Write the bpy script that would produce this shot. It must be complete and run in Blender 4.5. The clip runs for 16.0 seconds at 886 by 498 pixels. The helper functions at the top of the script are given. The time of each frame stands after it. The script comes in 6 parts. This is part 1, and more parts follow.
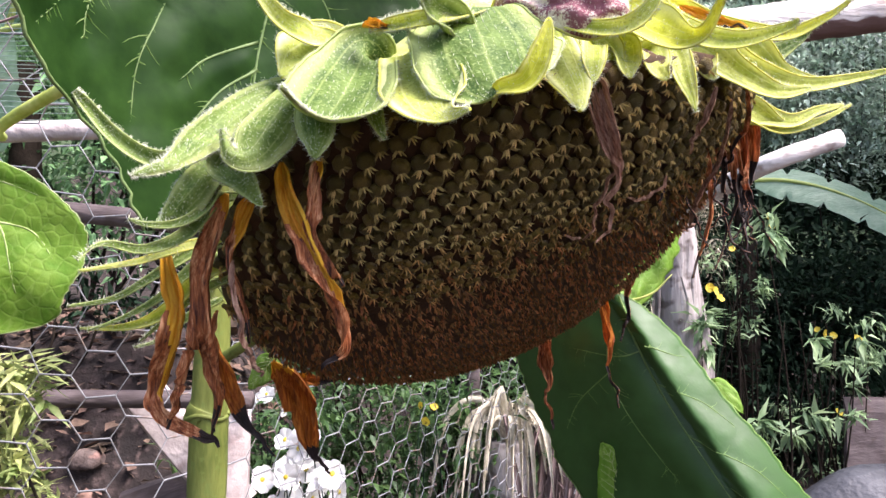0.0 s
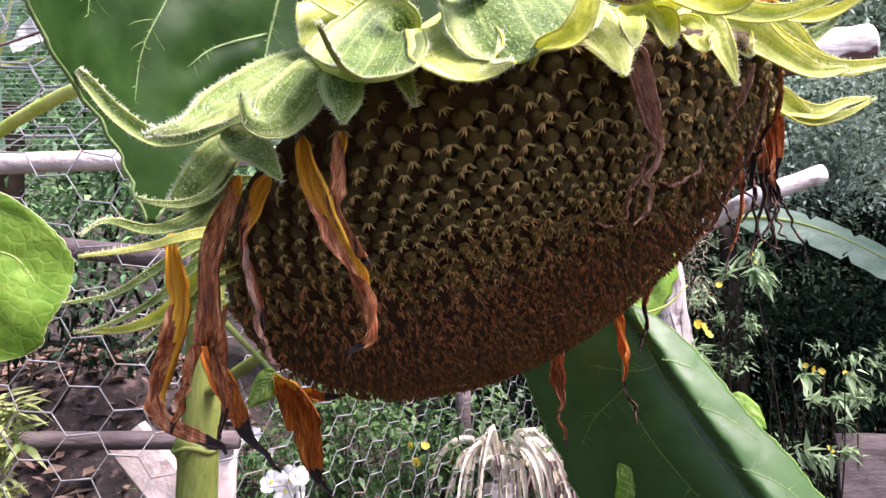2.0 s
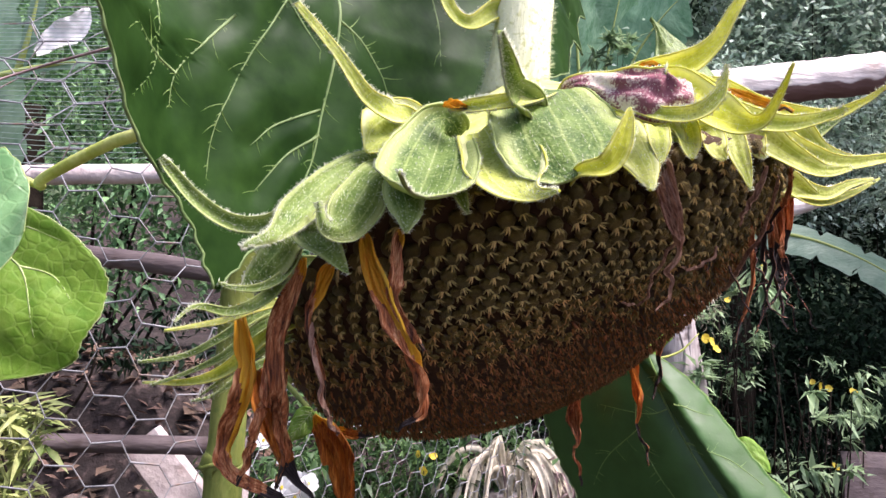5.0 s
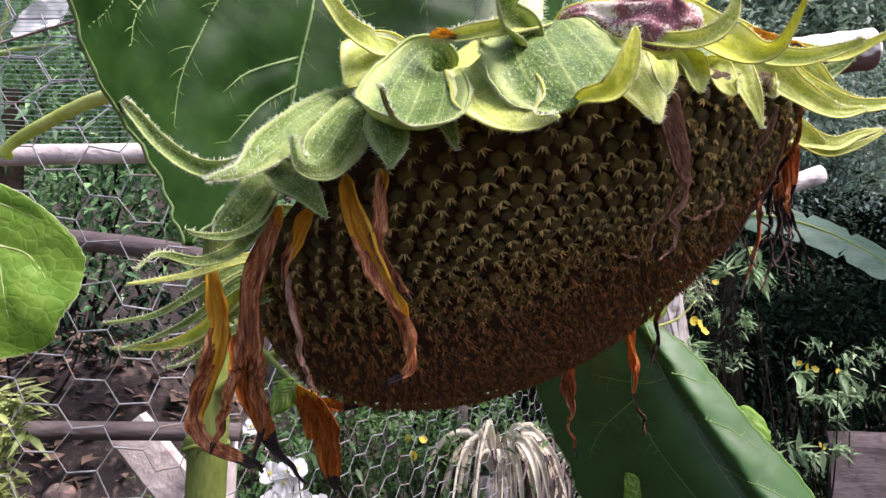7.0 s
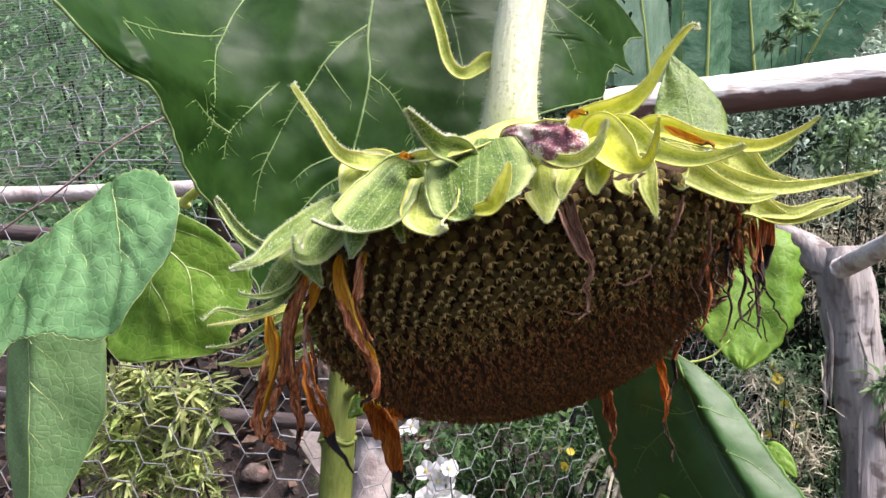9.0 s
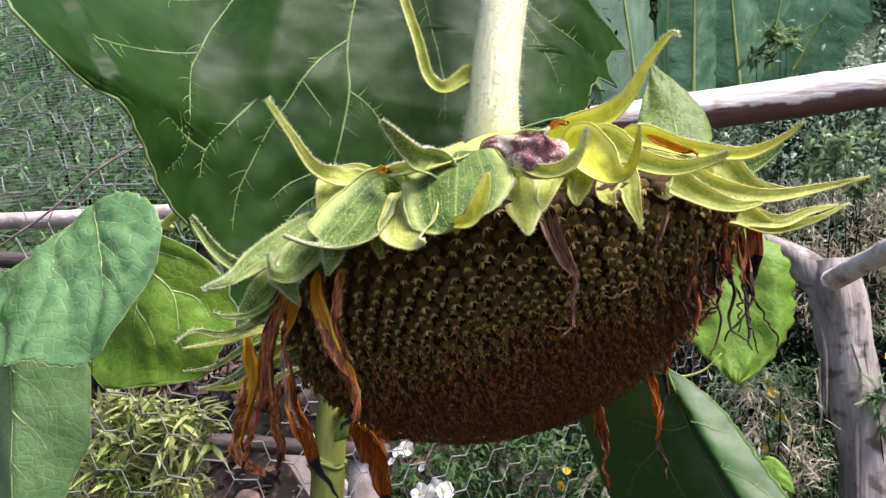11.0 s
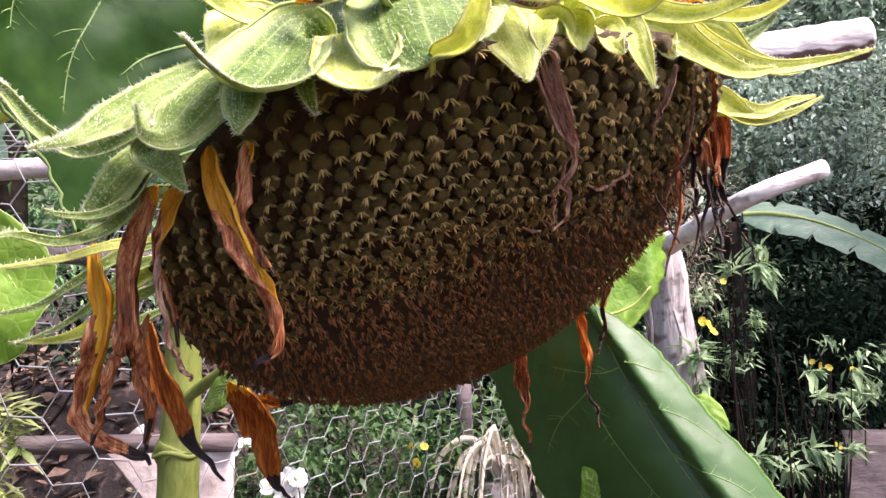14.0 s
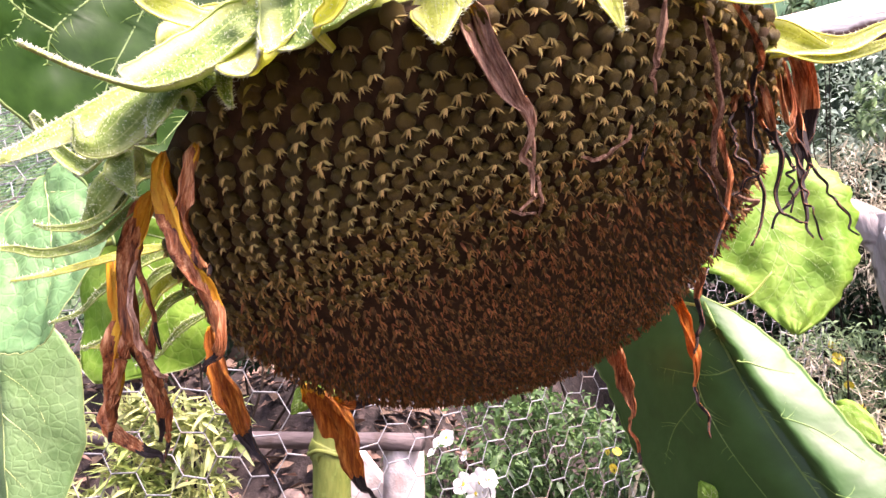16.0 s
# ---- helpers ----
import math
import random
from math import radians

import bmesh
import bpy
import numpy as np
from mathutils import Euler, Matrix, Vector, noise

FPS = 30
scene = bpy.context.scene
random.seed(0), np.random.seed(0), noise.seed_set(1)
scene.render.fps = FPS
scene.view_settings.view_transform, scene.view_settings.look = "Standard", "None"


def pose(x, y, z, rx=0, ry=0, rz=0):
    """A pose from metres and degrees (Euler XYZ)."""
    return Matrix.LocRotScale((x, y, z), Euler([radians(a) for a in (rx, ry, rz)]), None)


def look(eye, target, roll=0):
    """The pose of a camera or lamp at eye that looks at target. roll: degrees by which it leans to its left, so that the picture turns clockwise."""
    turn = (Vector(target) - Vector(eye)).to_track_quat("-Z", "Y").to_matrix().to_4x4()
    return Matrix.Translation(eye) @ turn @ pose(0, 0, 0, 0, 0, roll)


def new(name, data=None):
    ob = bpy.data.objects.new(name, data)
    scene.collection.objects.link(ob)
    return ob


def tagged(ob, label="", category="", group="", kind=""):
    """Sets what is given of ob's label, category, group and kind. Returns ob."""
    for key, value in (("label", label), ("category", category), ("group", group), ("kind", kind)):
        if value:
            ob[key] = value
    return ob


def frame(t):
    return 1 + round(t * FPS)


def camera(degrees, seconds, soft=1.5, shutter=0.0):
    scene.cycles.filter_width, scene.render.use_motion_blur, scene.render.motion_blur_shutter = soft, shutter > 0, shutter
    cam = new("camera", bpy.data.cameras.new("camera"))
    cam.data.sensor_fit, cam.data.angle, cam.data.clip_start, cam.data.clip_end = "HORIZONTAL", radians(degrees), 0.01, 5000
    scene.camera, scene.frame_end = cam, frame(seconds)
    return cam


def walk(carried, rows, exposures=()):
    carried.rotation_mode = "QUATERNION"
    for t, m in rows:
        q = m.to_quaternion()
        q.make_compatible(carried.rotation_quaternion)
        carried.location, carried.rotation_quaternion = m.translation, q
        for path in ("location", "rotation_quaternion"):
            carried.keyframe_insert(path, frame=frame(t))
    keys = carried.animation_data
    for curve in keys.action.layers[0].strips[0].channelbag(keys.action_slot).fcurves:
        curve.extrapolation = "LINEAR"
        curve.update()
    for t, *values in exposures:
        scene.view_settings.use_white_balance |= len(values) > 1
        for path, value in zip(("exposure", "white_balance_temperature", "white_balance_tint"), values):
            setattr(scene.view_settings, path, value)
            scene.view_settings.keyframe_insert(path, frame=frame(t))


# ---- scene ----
cam = camera(65.5, 16.0)
PATH = [
    (0, (0.054, 0.052, 1.349), (-0.006, 2.05, 1.418), 1.1),
    (0.5, (0.05, 0.04, 1.356), (0.018, 2.037, 1.453), 1.6),
    (1, (0.047, 0.021, 1.356), (0.046, 2.016, 1.494), 1.7),
    (1.5, (0.045, 0.04, 1.334), (0.077, 2.024, 1.581), 0.6),
    (2, (0.039, 0.069, 1.33), (0.022, 2.06, 1.522), 0.6),
    (2.5, (0.035, 0.088, 1.339), (0.033, 2.078, 1.537), 1.1),
    (3, (0.036, 0.076, 1.347), (0.011, 2.067, 1.541), 1.6),
    (3.5, (0.035, 0.058, 1.351), (-0.006, 2.048, 1.551), 1.9),
    (4, (0.03, 0.043, 1.356), (-0.031, 2.032, 1.558), 2.5),
    (4.2, (0.029, 0.038, 1.358), (-0.035, 2.027, 1.555), 2.5),
    (6.3, (0.023, 0.044, 1.347), (0.052, 2.033, 1.549), 1.7),
    (6.5, (0.026, 0.051, 1.346), (0.057, 2.041, 1.543), 1.9),
    (7, (0.026, 0.059, 1.343), (0.021, 2.052, 1.507), 1.5),
    (7.5, (0.02, 0.055, 1.345), (-0.035, 2.049, 1.491), 1.7),
    (8, (0.031, 0.032, 1.357), (-0.095, 2.021, 1.525), 1.9),
    (8.5, (0.086, 0.005, 1.363), (-0.267, 1.967, 1.527), 4.0),
    (9, (0.123, -0.016, 1.364), (-0.406, 1.906, 1.526), 3.3),
    (9.2, (0.13, -0.016, 1.36), (-0.416, 1.898, 1.553), 2.7),
    (11.3, (0.124, -0.001, 1.363), (-0.381, 1.921, 1.583), 2.3),
    (11.5, (0.121, 0.003, 1.363), (-0.381, 1.927, 1.575), 2.5),
    (12, (0.12, 0.005, 1.365), (-0.377, 1.93, 1.579), 2.5),
    (12.5, (0.117, 0.015, 1.346), (-0.327, 1.947, 1.612), 1.5),
    (13, (0.075, 0.046, 1.335), (-0.022, 2.031, 1.551), 0.0),
    (13.5, (0.054, 0.056, 1.337), (0.072, 2.047, 1.528), 0.2),
    (14, (0.069, 0.071, 1.333), (0.028, 2.062, 1.523), 0.0),
    (14.5, (0.087, 0.078, 1.332), (-0.063, 2.063, 1.534), 0.4),
    (15, (0.109, 0.089, 1.325), (-0.228, 2.048, 1.545), -0.3),
    (15.5, (0.129, 0.09, 1.329), (-0.388, 2.008, 1.563), -1.2),
    (16, (0.142, 0.104, 1.33), (-0.49, 1.991, 1.534), -1.5),
]
walk(cam, [(t, look(eye, target, roll)) for t, eye, target, roll in PATH],
     [(0, 1.48, 6300, 24), (1.0, 1.47, 6300, 26), (1.5, 1.40, 6300, 28), (2.0, 1.60, 6300, 31), (3.0, 1.62, 6300, 32), (3.5, 1.50, 6300, 32), (6.5, 1.12, 6250, 25), (7, 1.05, 6250, 25), (7.5, 1.28, 6300, 30), (8.5, 1.10, 6350, 28), (9, 1.05, 6350, 20), (12.5, 0.79, 6400, 21), (13.2, 1.29, 6400, 25), (14.5, 1.73, 6600, 33), (16, 2.17, 6850, 38)])

# ---- light ----
world = bpy.data.worlds.new("overcast_sky")
scene.world = world
world.use_nodes = True
sky = world.node_tree.nodes.new("ShaderNodeTexSky")
sky.sky_type = 'NISHITA'
sky.sun_disc = False
sky.sun_elevation = radians(58)
sky.sun_rotation = radians(118)
sky.air_density, sky.dust_density = 1.0, 3.0
back = world.node_tree.nodes["Background"]
back.inputs[1].default_value = 0.15
grey = world.node_tree.nodes.new("ShaderNodeHueSaturation")
grey.inputs["Saturation"].default_value = 0.95
world.node_tree.links.new(sky.outputs[0], grey.inputs["Color"])
world.node_tree.links.new(grey.outputs[0], back.inputs[0])
sun = new("sun", bpy.data.lights.new("sun", 'SUN'))
sun.data.energy, sun.data.angle, sun.data.color = 4.0, radians(28), (1.0, 0.96, 0.9)
sun.matrix_world = look((1.9, -1.0, 3.5), (0, 0, 0))


# ---- materials ----
def material(name, colours, scale=40.0, rough=0.6, bump=0.15, translucent=0.0, stretch=(1, 1, 1), island=0.0, spots=None,
             spot_scale=200.0, spec=0.4, bump_scale=3.0, obj_random=0.0):
    """A mottled surface: two colours mixed by coarse and fine noise, spots of a third, relief, and light passing through."""
    m = bpy.data.materials.new(name)
    m.use_nodes = True
    nt = m.node_tree
    n, l = nt.nodes, nt.links
    bsdf = n["Principled BSDF"]
    bsdf.inputs["Roughness"].default_value = rough
    bsdf.inputs["Specular IOR Level"].default_value = spec
    co = n.new("ShaderNodeTexCoord")
    mp = n.new("ShaderNodeMapping")
    mp.inputs["Scale"].default_value = stretch
    l.new(co.outputs["Object"], mp.inputs[0])
    big, fine = n.new("ShaderNodeTexNoise"), n.new("ShaderNodeTexNoise")
    big.inputs["Scale"].default_value, fine.inputs["Scale"].default_value = scale, scale * 6
    big.inputs["Detail"].default_value, fine.inputs["Detail"].default_value = 4, 3
    for k in (big, fine):
        l.new(mp.outputs[0], k.inputs[0])
    mix = n.new("ShaderNodeMath")
    mix.operation = 'MULTIPLY_ADD'
    l.new(fine.outputs[0], mix.inputs[0])
    mix.inputs[1].default_value = 0.45
    l.new(big.outputs[0], mix.inputs[2])
    ramp = n.new("ShaderNodeValToRGB")
    ramp.color_ramp.elements[0].position, ramp.color_ramp.elements[1].position = 0.52, 0.95
    ramp.color_ramp.elements[0].color, ramp.color_ramp.elements[1].color = (*colours[0], 1), (*colours[1], 1)
    if len(colours) > 2:
        e = ramp.color_ramp.elements.new(0.74)
        e.color = (*colours[2], 1)
    l.new(mix.outputs[0], ramp.inputs[0])
    colour = ramp.outputs[0]
    if island or obj_random:
        src = n.new("ShaderNodeNewGeometry").outputs["Random Per Island"] if island else n.new("ShaderNodeObjectInfo").outputs["Random"]
        hsv = n.new("ShaderNodeHueSaturation")
        rng = n.new("ShaderNodeMapRange")
        amount = island or obj_random
        rng.inputs["To Min"].default_value, rng.inputs["To Max"].default_value = 1 - amount, 1 + amount
        l.new(src, rng.inputs[0])
        l.new(rng.outputs[0], hsv.inputs["Value"])
        hue = n.new("ShaderNodeMapRange")
        hue.inputs["To Min"].default_value, hue.inputs["To Max"].default_value = 0.5 + 0.03 * amount, 0.5 - 0.03 * amount
        l.new(src, hue.inputs[0])
        l.new(hue.outputs[0], hsv.inputs["Hue"])
        l.new(colour, hsv.inputs["Color"])
        colour = hsv.outputs[0]
    if spots:
        sp = n.new("ShaderNodeTexNoise")
        sp.inputs["Scale"].default_value, sp.inputs["Detail"].default_value = spot_scale, 2
        l.new(co.outputs["Object"], sp.inputs[0])
        r2 = n.new("ShaderNodeValToRGB")
        r2.color_ramp.elements[0].position, r2.color_ramp.elements[1].position = 0.56, 0.68
        l.new(sp.outputs[0], r2.inputs[0])
        mx = n.new("ShaderNodeMix")
        mx.data_type = 'RGBA'
        l.new(r2.outputs[0], mx.inputs["Factor"])
        l.new(colour, mx.inputs[6])
        mx.inputs[7].default_value = (*spots, 1)
        colour = mx.outputs[2]
    l.new(colour, bsdf.inputs["Base Color"])
    if bump:
        b = n.new("ShaderNodeBump")
        b.inputs["Strength"].default_value = min(1.0, bump * 2)
        b.inputs["Distance"].default_value = bump_scale / max(scale * 20, 1)
        l.new(mix.outputs[0], b.inputs["Height"])
        l.new(b.outputs[0], bsdf.inputs["Normal"])
    if translucent:
        tr = n.new("ShaderNodeBsdfTranslucent")
        l.new(colour, tr.inputs[0])
        ms = n.new("ShaderNodeMixShader")
        ms.inputs[0].default_value = translucent
        l.new(bsdf.outputs[0], ms.inputs[1])
        l.new(tr.outputs[0], ms.inputs[2])
        l.new(ms.outputs[0], n["Material Output"].inputs[0])
    return m


def bract_material(name, deep, light, margin, spots, translucent=0.35, rough=0.6, blotch=0.0, blotch_colour=(0, 0, 0)):
    """A hairy bract: mottled between two greens, speckled, paler along its margin and its lengthwise veins."""
    m = material(name, [deep, light], 110, rough, 0.35, translucent, spots=spots, spot_scale=1100, spec=0.35)
    n, l = m.node_tree.nodes, m.node_tree.links
    bsdf = n["Principled BSDF"]
    colour = bsdf.inputs["Base Color"].links[0].from_socket
    across = n.new("ShaderNodeAttribute")
    across.attribute_name = "across"
    edge = n.new("ShaderNodeMapRange")
    edge.interpolation_type = 'SMOOTHSTEP'
    edge.inputs["From Min"].default_value, edge.inputs["From Max"].default_value = 0.58, 0.98
    edge.inputs["To Max"].default_value = 0.85
    l.new(across.outputs["Fac"], edge.inputs[0])
    # five faint veins
    wave = n.new("ShaderNodeMath")
    wave.operation = 'MULTIPLY'
    wave.inputs[1].default_value = 12.566
    l.new(across.outputs["Fac"], wave.inputs[0])
    cosine = n.new("ShaderNodeMath")
    cosine.operation = 'COSINE'
    l.new(wave.outputs[0], cosine.inputs[0])
    vein = n.new("ShaderNodeMapRange")
    vein.inputs["From Min"].default_value, vein.inputs["From Max"].default_value, vein.inputs["To Max"].default_value = 0.90, 1.0, 0.32
    l.new(cosine.outputs[0], vein.inputs[0])
    most = n.new("ShaderNodeMath")
    most.operation = 'MAXIMUM'
    l.new(edge.outputs[0], most.inputs[0])
    l.new(vein.outputs[0], most.inputs[1])
    mx = n.new("ShaderNodeMix")
    mx.data_type = 'RGBA'
    l.new(most.outputs[0], mx.inputs["Factor"])
    l.new(colour, mx.inputs[6])
    mx.inputs[7].default_value = (*margin, 1)
    out = mx.outputs[2]
    if blotch:
        co = n.new("ShaderNodeTexCoord")
        patch, grain = n.new("ShaderNodeTexNoise"), n.new("ShaderNodeTexNoise")
        patch.inputs["Scale"].default_value, grain.inputs["Scale"].default_value = 95, 1300
        both = n.new("ShaderNodeMath")
        both.operation = 'MULTIPLY_ADD'
        both.inputs[1].default_value = 0.55
        for k in (patch, grain):
            l.new(co.outputs["Object"], k.inputs[0])
        l.new(grain.outputs[0], both.inputs[0])
        l.new(patch.outputs[0], both.inputs[2])
        step = n.new("ShaderNodeMapRange")
        step.inputs["From Min"].default_value, step.inputs["From Max"].default_value, step.inputs["To Max"].default_value = 0.67, 0.80, blotch
        l.new(both.outputs[0], step.inputs[0])
        m2 = n.new("ShaderNodeMix")
        m2.data_type = 'RGBA'
        l.new(step.outputs[0], m2.inputs["Factor"])
        l.new(out, m2.inputs[6])
        m2.inputs[7].default_value = (*blotch_colour, 1)
        out = m2.outputs[2]
    for node in n:
        if node.type in ('BSDF_PRINCIPLED', 'BSDF_TRANSLUCENT'):
            l.new(out, node.inputs[0])
    return m


def mix_in(m, attribute, colour, scale):
    """Lays another colour over a material where a point attribute is high, with a ragged edge."""
    n, l = m.node_tree.nodes, m.node_tree.links
    bsdf = n["Principled BSDF"]
    under = bsdf.inputs["Base Color"].links[0].from_socket
    at = n.new("ShaderNodeAttribute")
    at.attribute_name = attribute
    ragged, co = n.new("ShaderNodeTexNoise"), n.new("ShaderNodeTexCoord")
    ragged.inputs["Scale"].default_value, ragged.inputs["Detail"].default_value = scale, 6
    l.new(co.outputs["Object"], ragged.inputs[0])
    both = n.new("ShaderNodeMath")
    l.new(at.outputs["Fac"], both.inputs[0])
    l.new(ragged.outputs[0], both.inputs[1])
    step = n.new("ShaderNodeMapRange")
    step.inputs["From Min"].default_value, step.inputs["From Max"].default_value = 0.92, 1.15
    l.new(both.outputs[0], step.inputs[0])
    mx = n.new("ShaderNodeMix")
    mx.data_type = 'RGBA'
    l.new(step.outputs[0], mx.inputs["Factor"])
    l.new(under, mx.inputs[6])
    mx.inputs[7].default_value = (*colour, 1)
    l.new(mx.outputs[2], bsdf.inputs["Base Color"])


def veinlets(m, scale, colour, amount, depth):
    """Lays the fine net of veinlets into a leaf material, with the small cushions that swell between them."""
    n, l = m.node_tree.nodes, m.node_tree.links
    bsdf = n["Principled BSDF"]
    under, normal = bsdf.inputs["Base Color"].links[0].from_socket, bsdf.inputs["Normal"].links[0].from_socket
    co, warp, add = n.new("ShaderNodeTexCoord"), n.new("ShaderNodeTexNoise"), n.new("ShaderNodeMixRGB")
    warp.inputs["Scale"].default_value = scale * 0.4
    add.blend_type = 'ADD'
    add.inputs[0].default_value = 0.6 / scale
    l.new(co.outputs["Object"], warp.inputs[0])
    l.new(co.outputs["Object"], add.inputs[1])
    l.new(warp.outputs["Color"], add.inputs[2])
    cell = n.new("ShaderNodeTexVoronoi")
    cell.feature = 'DISTANCE_TO_EDGE'
    cell.inputs["Scale"].default_value = scale
    l.new(add.outputs[0], cell.inputs["Vector"])
    line_, dome = n.new("ShaderNodeMapRange"), n.new("ShaderNodeMapRange")
    line_.inputs["From Max"].default_value, line_.inputs["To Min"].default_value, line_.inputs["To Max"].default_value = 0.09, amount, 0.0
    dome.interpolation_type = 'SMOOTHSTEP'
    dome.inputs["From Max"].default_value = 0.14
    for k in (line_, dome):
        l.new(cell.outputs["Distance"], k.inputs[0])
    mx = n.new("ShaderNodeMix")
    mx.data_type = 'RGBA'
    l.new(line_.outputs[0], mx.inputs["Factor"])
    l.new(under, mx.inputs[6])
    mx.inputs[7].default_value = (*colour, 1)
    for node in list(n):
        if node.type in ('BSDF_PRINCIPLED', 'BSDF_TRANSLUCENT'):
            l.new(mx.outputs[2], node.inputs[0])
    b = n.new("ShaderNodeBump")
    b.inputs["Strength"].default_value, b.inputs["Distance"].default_value = 0.7, depth
    l.new(dome.outputs[0], b.inputs["Height"])
    l.new(normal, b.inputs["Normal"])
    l.new(b.outputs[0], bsdf.inputs["Normal"])


BRACT = [
    bract_material("bract_green", (0.040, 0.095, 0.010), (0.135, 0.215, 0.036), (0.46, 0.54, 0.18), (0.27, 0.35, 0.12), 0.25),
    bract_material("bract_pale", (0.34, 0.43, 0.045), (0.68, 0.73, 0.21), (0.88, 0.90, 0.52), (0.34, 0.39, 0.060), 0.5),
    bract_material("bract_yellow", (0.60, 0.64, 0.030), (0.84, 0.85, 0.16), (0.91, 0.91, 0.46), (0.60, 0.60, 0.060), 0.5),
    bract_material("bract_withered_pink", (0.66, 0.52, 0.42), (0.86, 0.80, 0.68), (0.72, 0.68, 0.40), (0.62, 0.44, 0.40), 0.15, 0.85, 0.92, (0.21, 0.045, 0.075)),
    bract_material("bract_soft_green", (0.080, 0.150, 0.018), (0.22, 0.31, 0.06), (0.50, 0.57, 0.22), (0.31, 0.39, 0.15), 0.35),
]
BRACT_INNER = [
    bract_material("bract_inner_green", (0.26, 0.37, 0.07), (0.46, 0.55, 0.17), (0.60, 0.66, 0.28), (0.34, 0.44, 0.12), 0.4, 0.5),
    bract_material("bract_inner_yellow", (0.56, 0.60, 0.05), (0.78, 0.76, 0.12), (0.84, 0.82, 0.30), (0.58, 0.58, 0.06), 0.45, 0.5),
]
HAIR = material("plant_hair", [(0.62, 0.66, 0.48), (0.80, 0.82, 0.66)], 50, 0.6, 0, 0.4)
STEM = material("stem_green", [(0.105, 0.14, 0.022), (0.23, 0.26, 0.06)], 45, 0.6, 0.25, 0.15, stretch=(1, 1, 0.25), spots=(0.16, 0.21, 0.045), spot_scale=160)
STEM_YELLOW = material("petiole_yellow", [(0.50, 0.58, 0.11), (0.74, 0.78, 0.30)], 45, 0.55, 0.2, 0.25)
NECK = material("flower_neck_pale_green", [(0.74, 0.76, 0.48), (0.88, 0.88, 0.68)], 60, 0.6, 0.25, 0.1, stretch=(1, 1, 0.3), spots=(0.62, 0.64, 0.34), spot_scale=420)
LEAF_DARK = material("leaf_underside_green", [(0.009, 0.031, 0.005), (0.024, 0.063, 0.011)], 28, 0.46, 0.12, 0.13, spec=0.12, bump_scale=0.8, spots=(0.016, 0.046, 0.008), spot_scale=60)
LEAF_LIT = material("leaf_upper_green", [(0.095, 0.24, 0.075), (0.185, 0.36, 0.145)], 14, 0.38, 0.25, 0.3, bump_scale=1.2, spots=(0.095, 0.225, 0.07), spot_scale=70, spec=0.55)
LEAF_PALE = material("leaf_pale_green", [(0.15, 0.29, 0.10), (0.25, 0.41, 0.18)], 14, 0.42, 0.25, 0.35, bump_scale=1.2)
LEAF_YELLOW = material("leaf_yellow_green", [(0.16, 0.35, 0.03), (0.33, 0.52, 0.08)], 18, 0.5, 0.25, 0.55, bump_scale=1.4)
LEAF_SMALL = material("leaf_dull_green", [(0.09, 0.16, 0.025), (0.24, 0.34, 0.09)], 90, 0.5, 0.35, 0.35, spots=(0.08, 0.14, 0.02), spot_scale=500)
LEAF_BLUE = material("leaf_waxy_green", [(0.022, 0.068, 0.010), (0.042, 0.112, 0.024)], 12, 0.44, 0.2, 0.12, bump_scale=0.8, spots=(0.030, 0.082, 0.015), spot_scale=40, spec=0.36)
veinlets(LEAF_LIT, 85, (0.24, 0.40, 0.16), 0.30, 0.0004)
veinlets(LEAF_PALE, 80, (0.30, 0.46, 0.20), 0.30, 0.0004)
veinlets(LEAF_YELLOW, 75, (0.40, 0.58, 0.14), 0.35, 0.0004)
veinlets(LEAF_SMALL, 260, (0.38, 0.46, 0.18), 0.5, 0.0002)
VEIN = material("leaf_vein", [(0.12, 0.20, 0.06), (0.24, 0.33, 0.13)], 60, 0.6, 0.1, 0.2)
VEIN_PALE = material("leaf_pale_vein", [(0.34, 0.46, 0.14), (0.52, 0.62, 0.28)], 60, 0.6, 0.1, 0.3)
VEIN_FINE = material("leaf_fine_vein", [(0.11, 0.20, 0.04), (0.19, 0.29, 0.08)], 60, 0.6, 0.1, 0.2)
PETAL_BROWN = material("petal_withered_brown", [(0.06, 0.016, 0.009), (0.92, 0.54, 0.27), (0.50, 0.160, 0.052)], 380, 0.5, 0.8, 0.3, stretch=(1, 1, 0.07), bump_scale=5)
PETAL_RUST = material("petal_rust_orange", [(0.26, 0.060, 0.012), (0.86, 0.38, 0.06), (0.56, 0.18, 0.024)], 400, 0.6, 0.5, 0.45, stretch=(1, 1, 0.07), bump_scale=6)
PETAL_TAIL = material("petal_black_tail", [(0.012, 0.008, 0.008), (0.05, 0.032, 0.028)], 600, 0.7, 0.5, stretch=(1, 1, 0.1))
PETAL_GOLD = material("petal_dried_gold", [(0.72, 0.30, 0.012), (0.97, 0.64, 0.05)], 260, 0.55, 0.5, 0.45, stretch=(1, 1, 0.06), bump_scale=6)
PETAL_PINK = material("petal_withered_maroon", [(0.15, 0.055, 0.032), (0.60, 0.37, 0.25)], 600, 0.7, 0.6, 0.15, stretch=(1, 1, 0.07), bump_scale=6)
SEED = material("seed_dark_olive", [(0.068, 0.046, 0.005), (0.147, 0.104, 0.013)], 140, 0.55, 0.35, island=0.35, spots=(0.034, 0.019, 0.005), spot_scale=500)
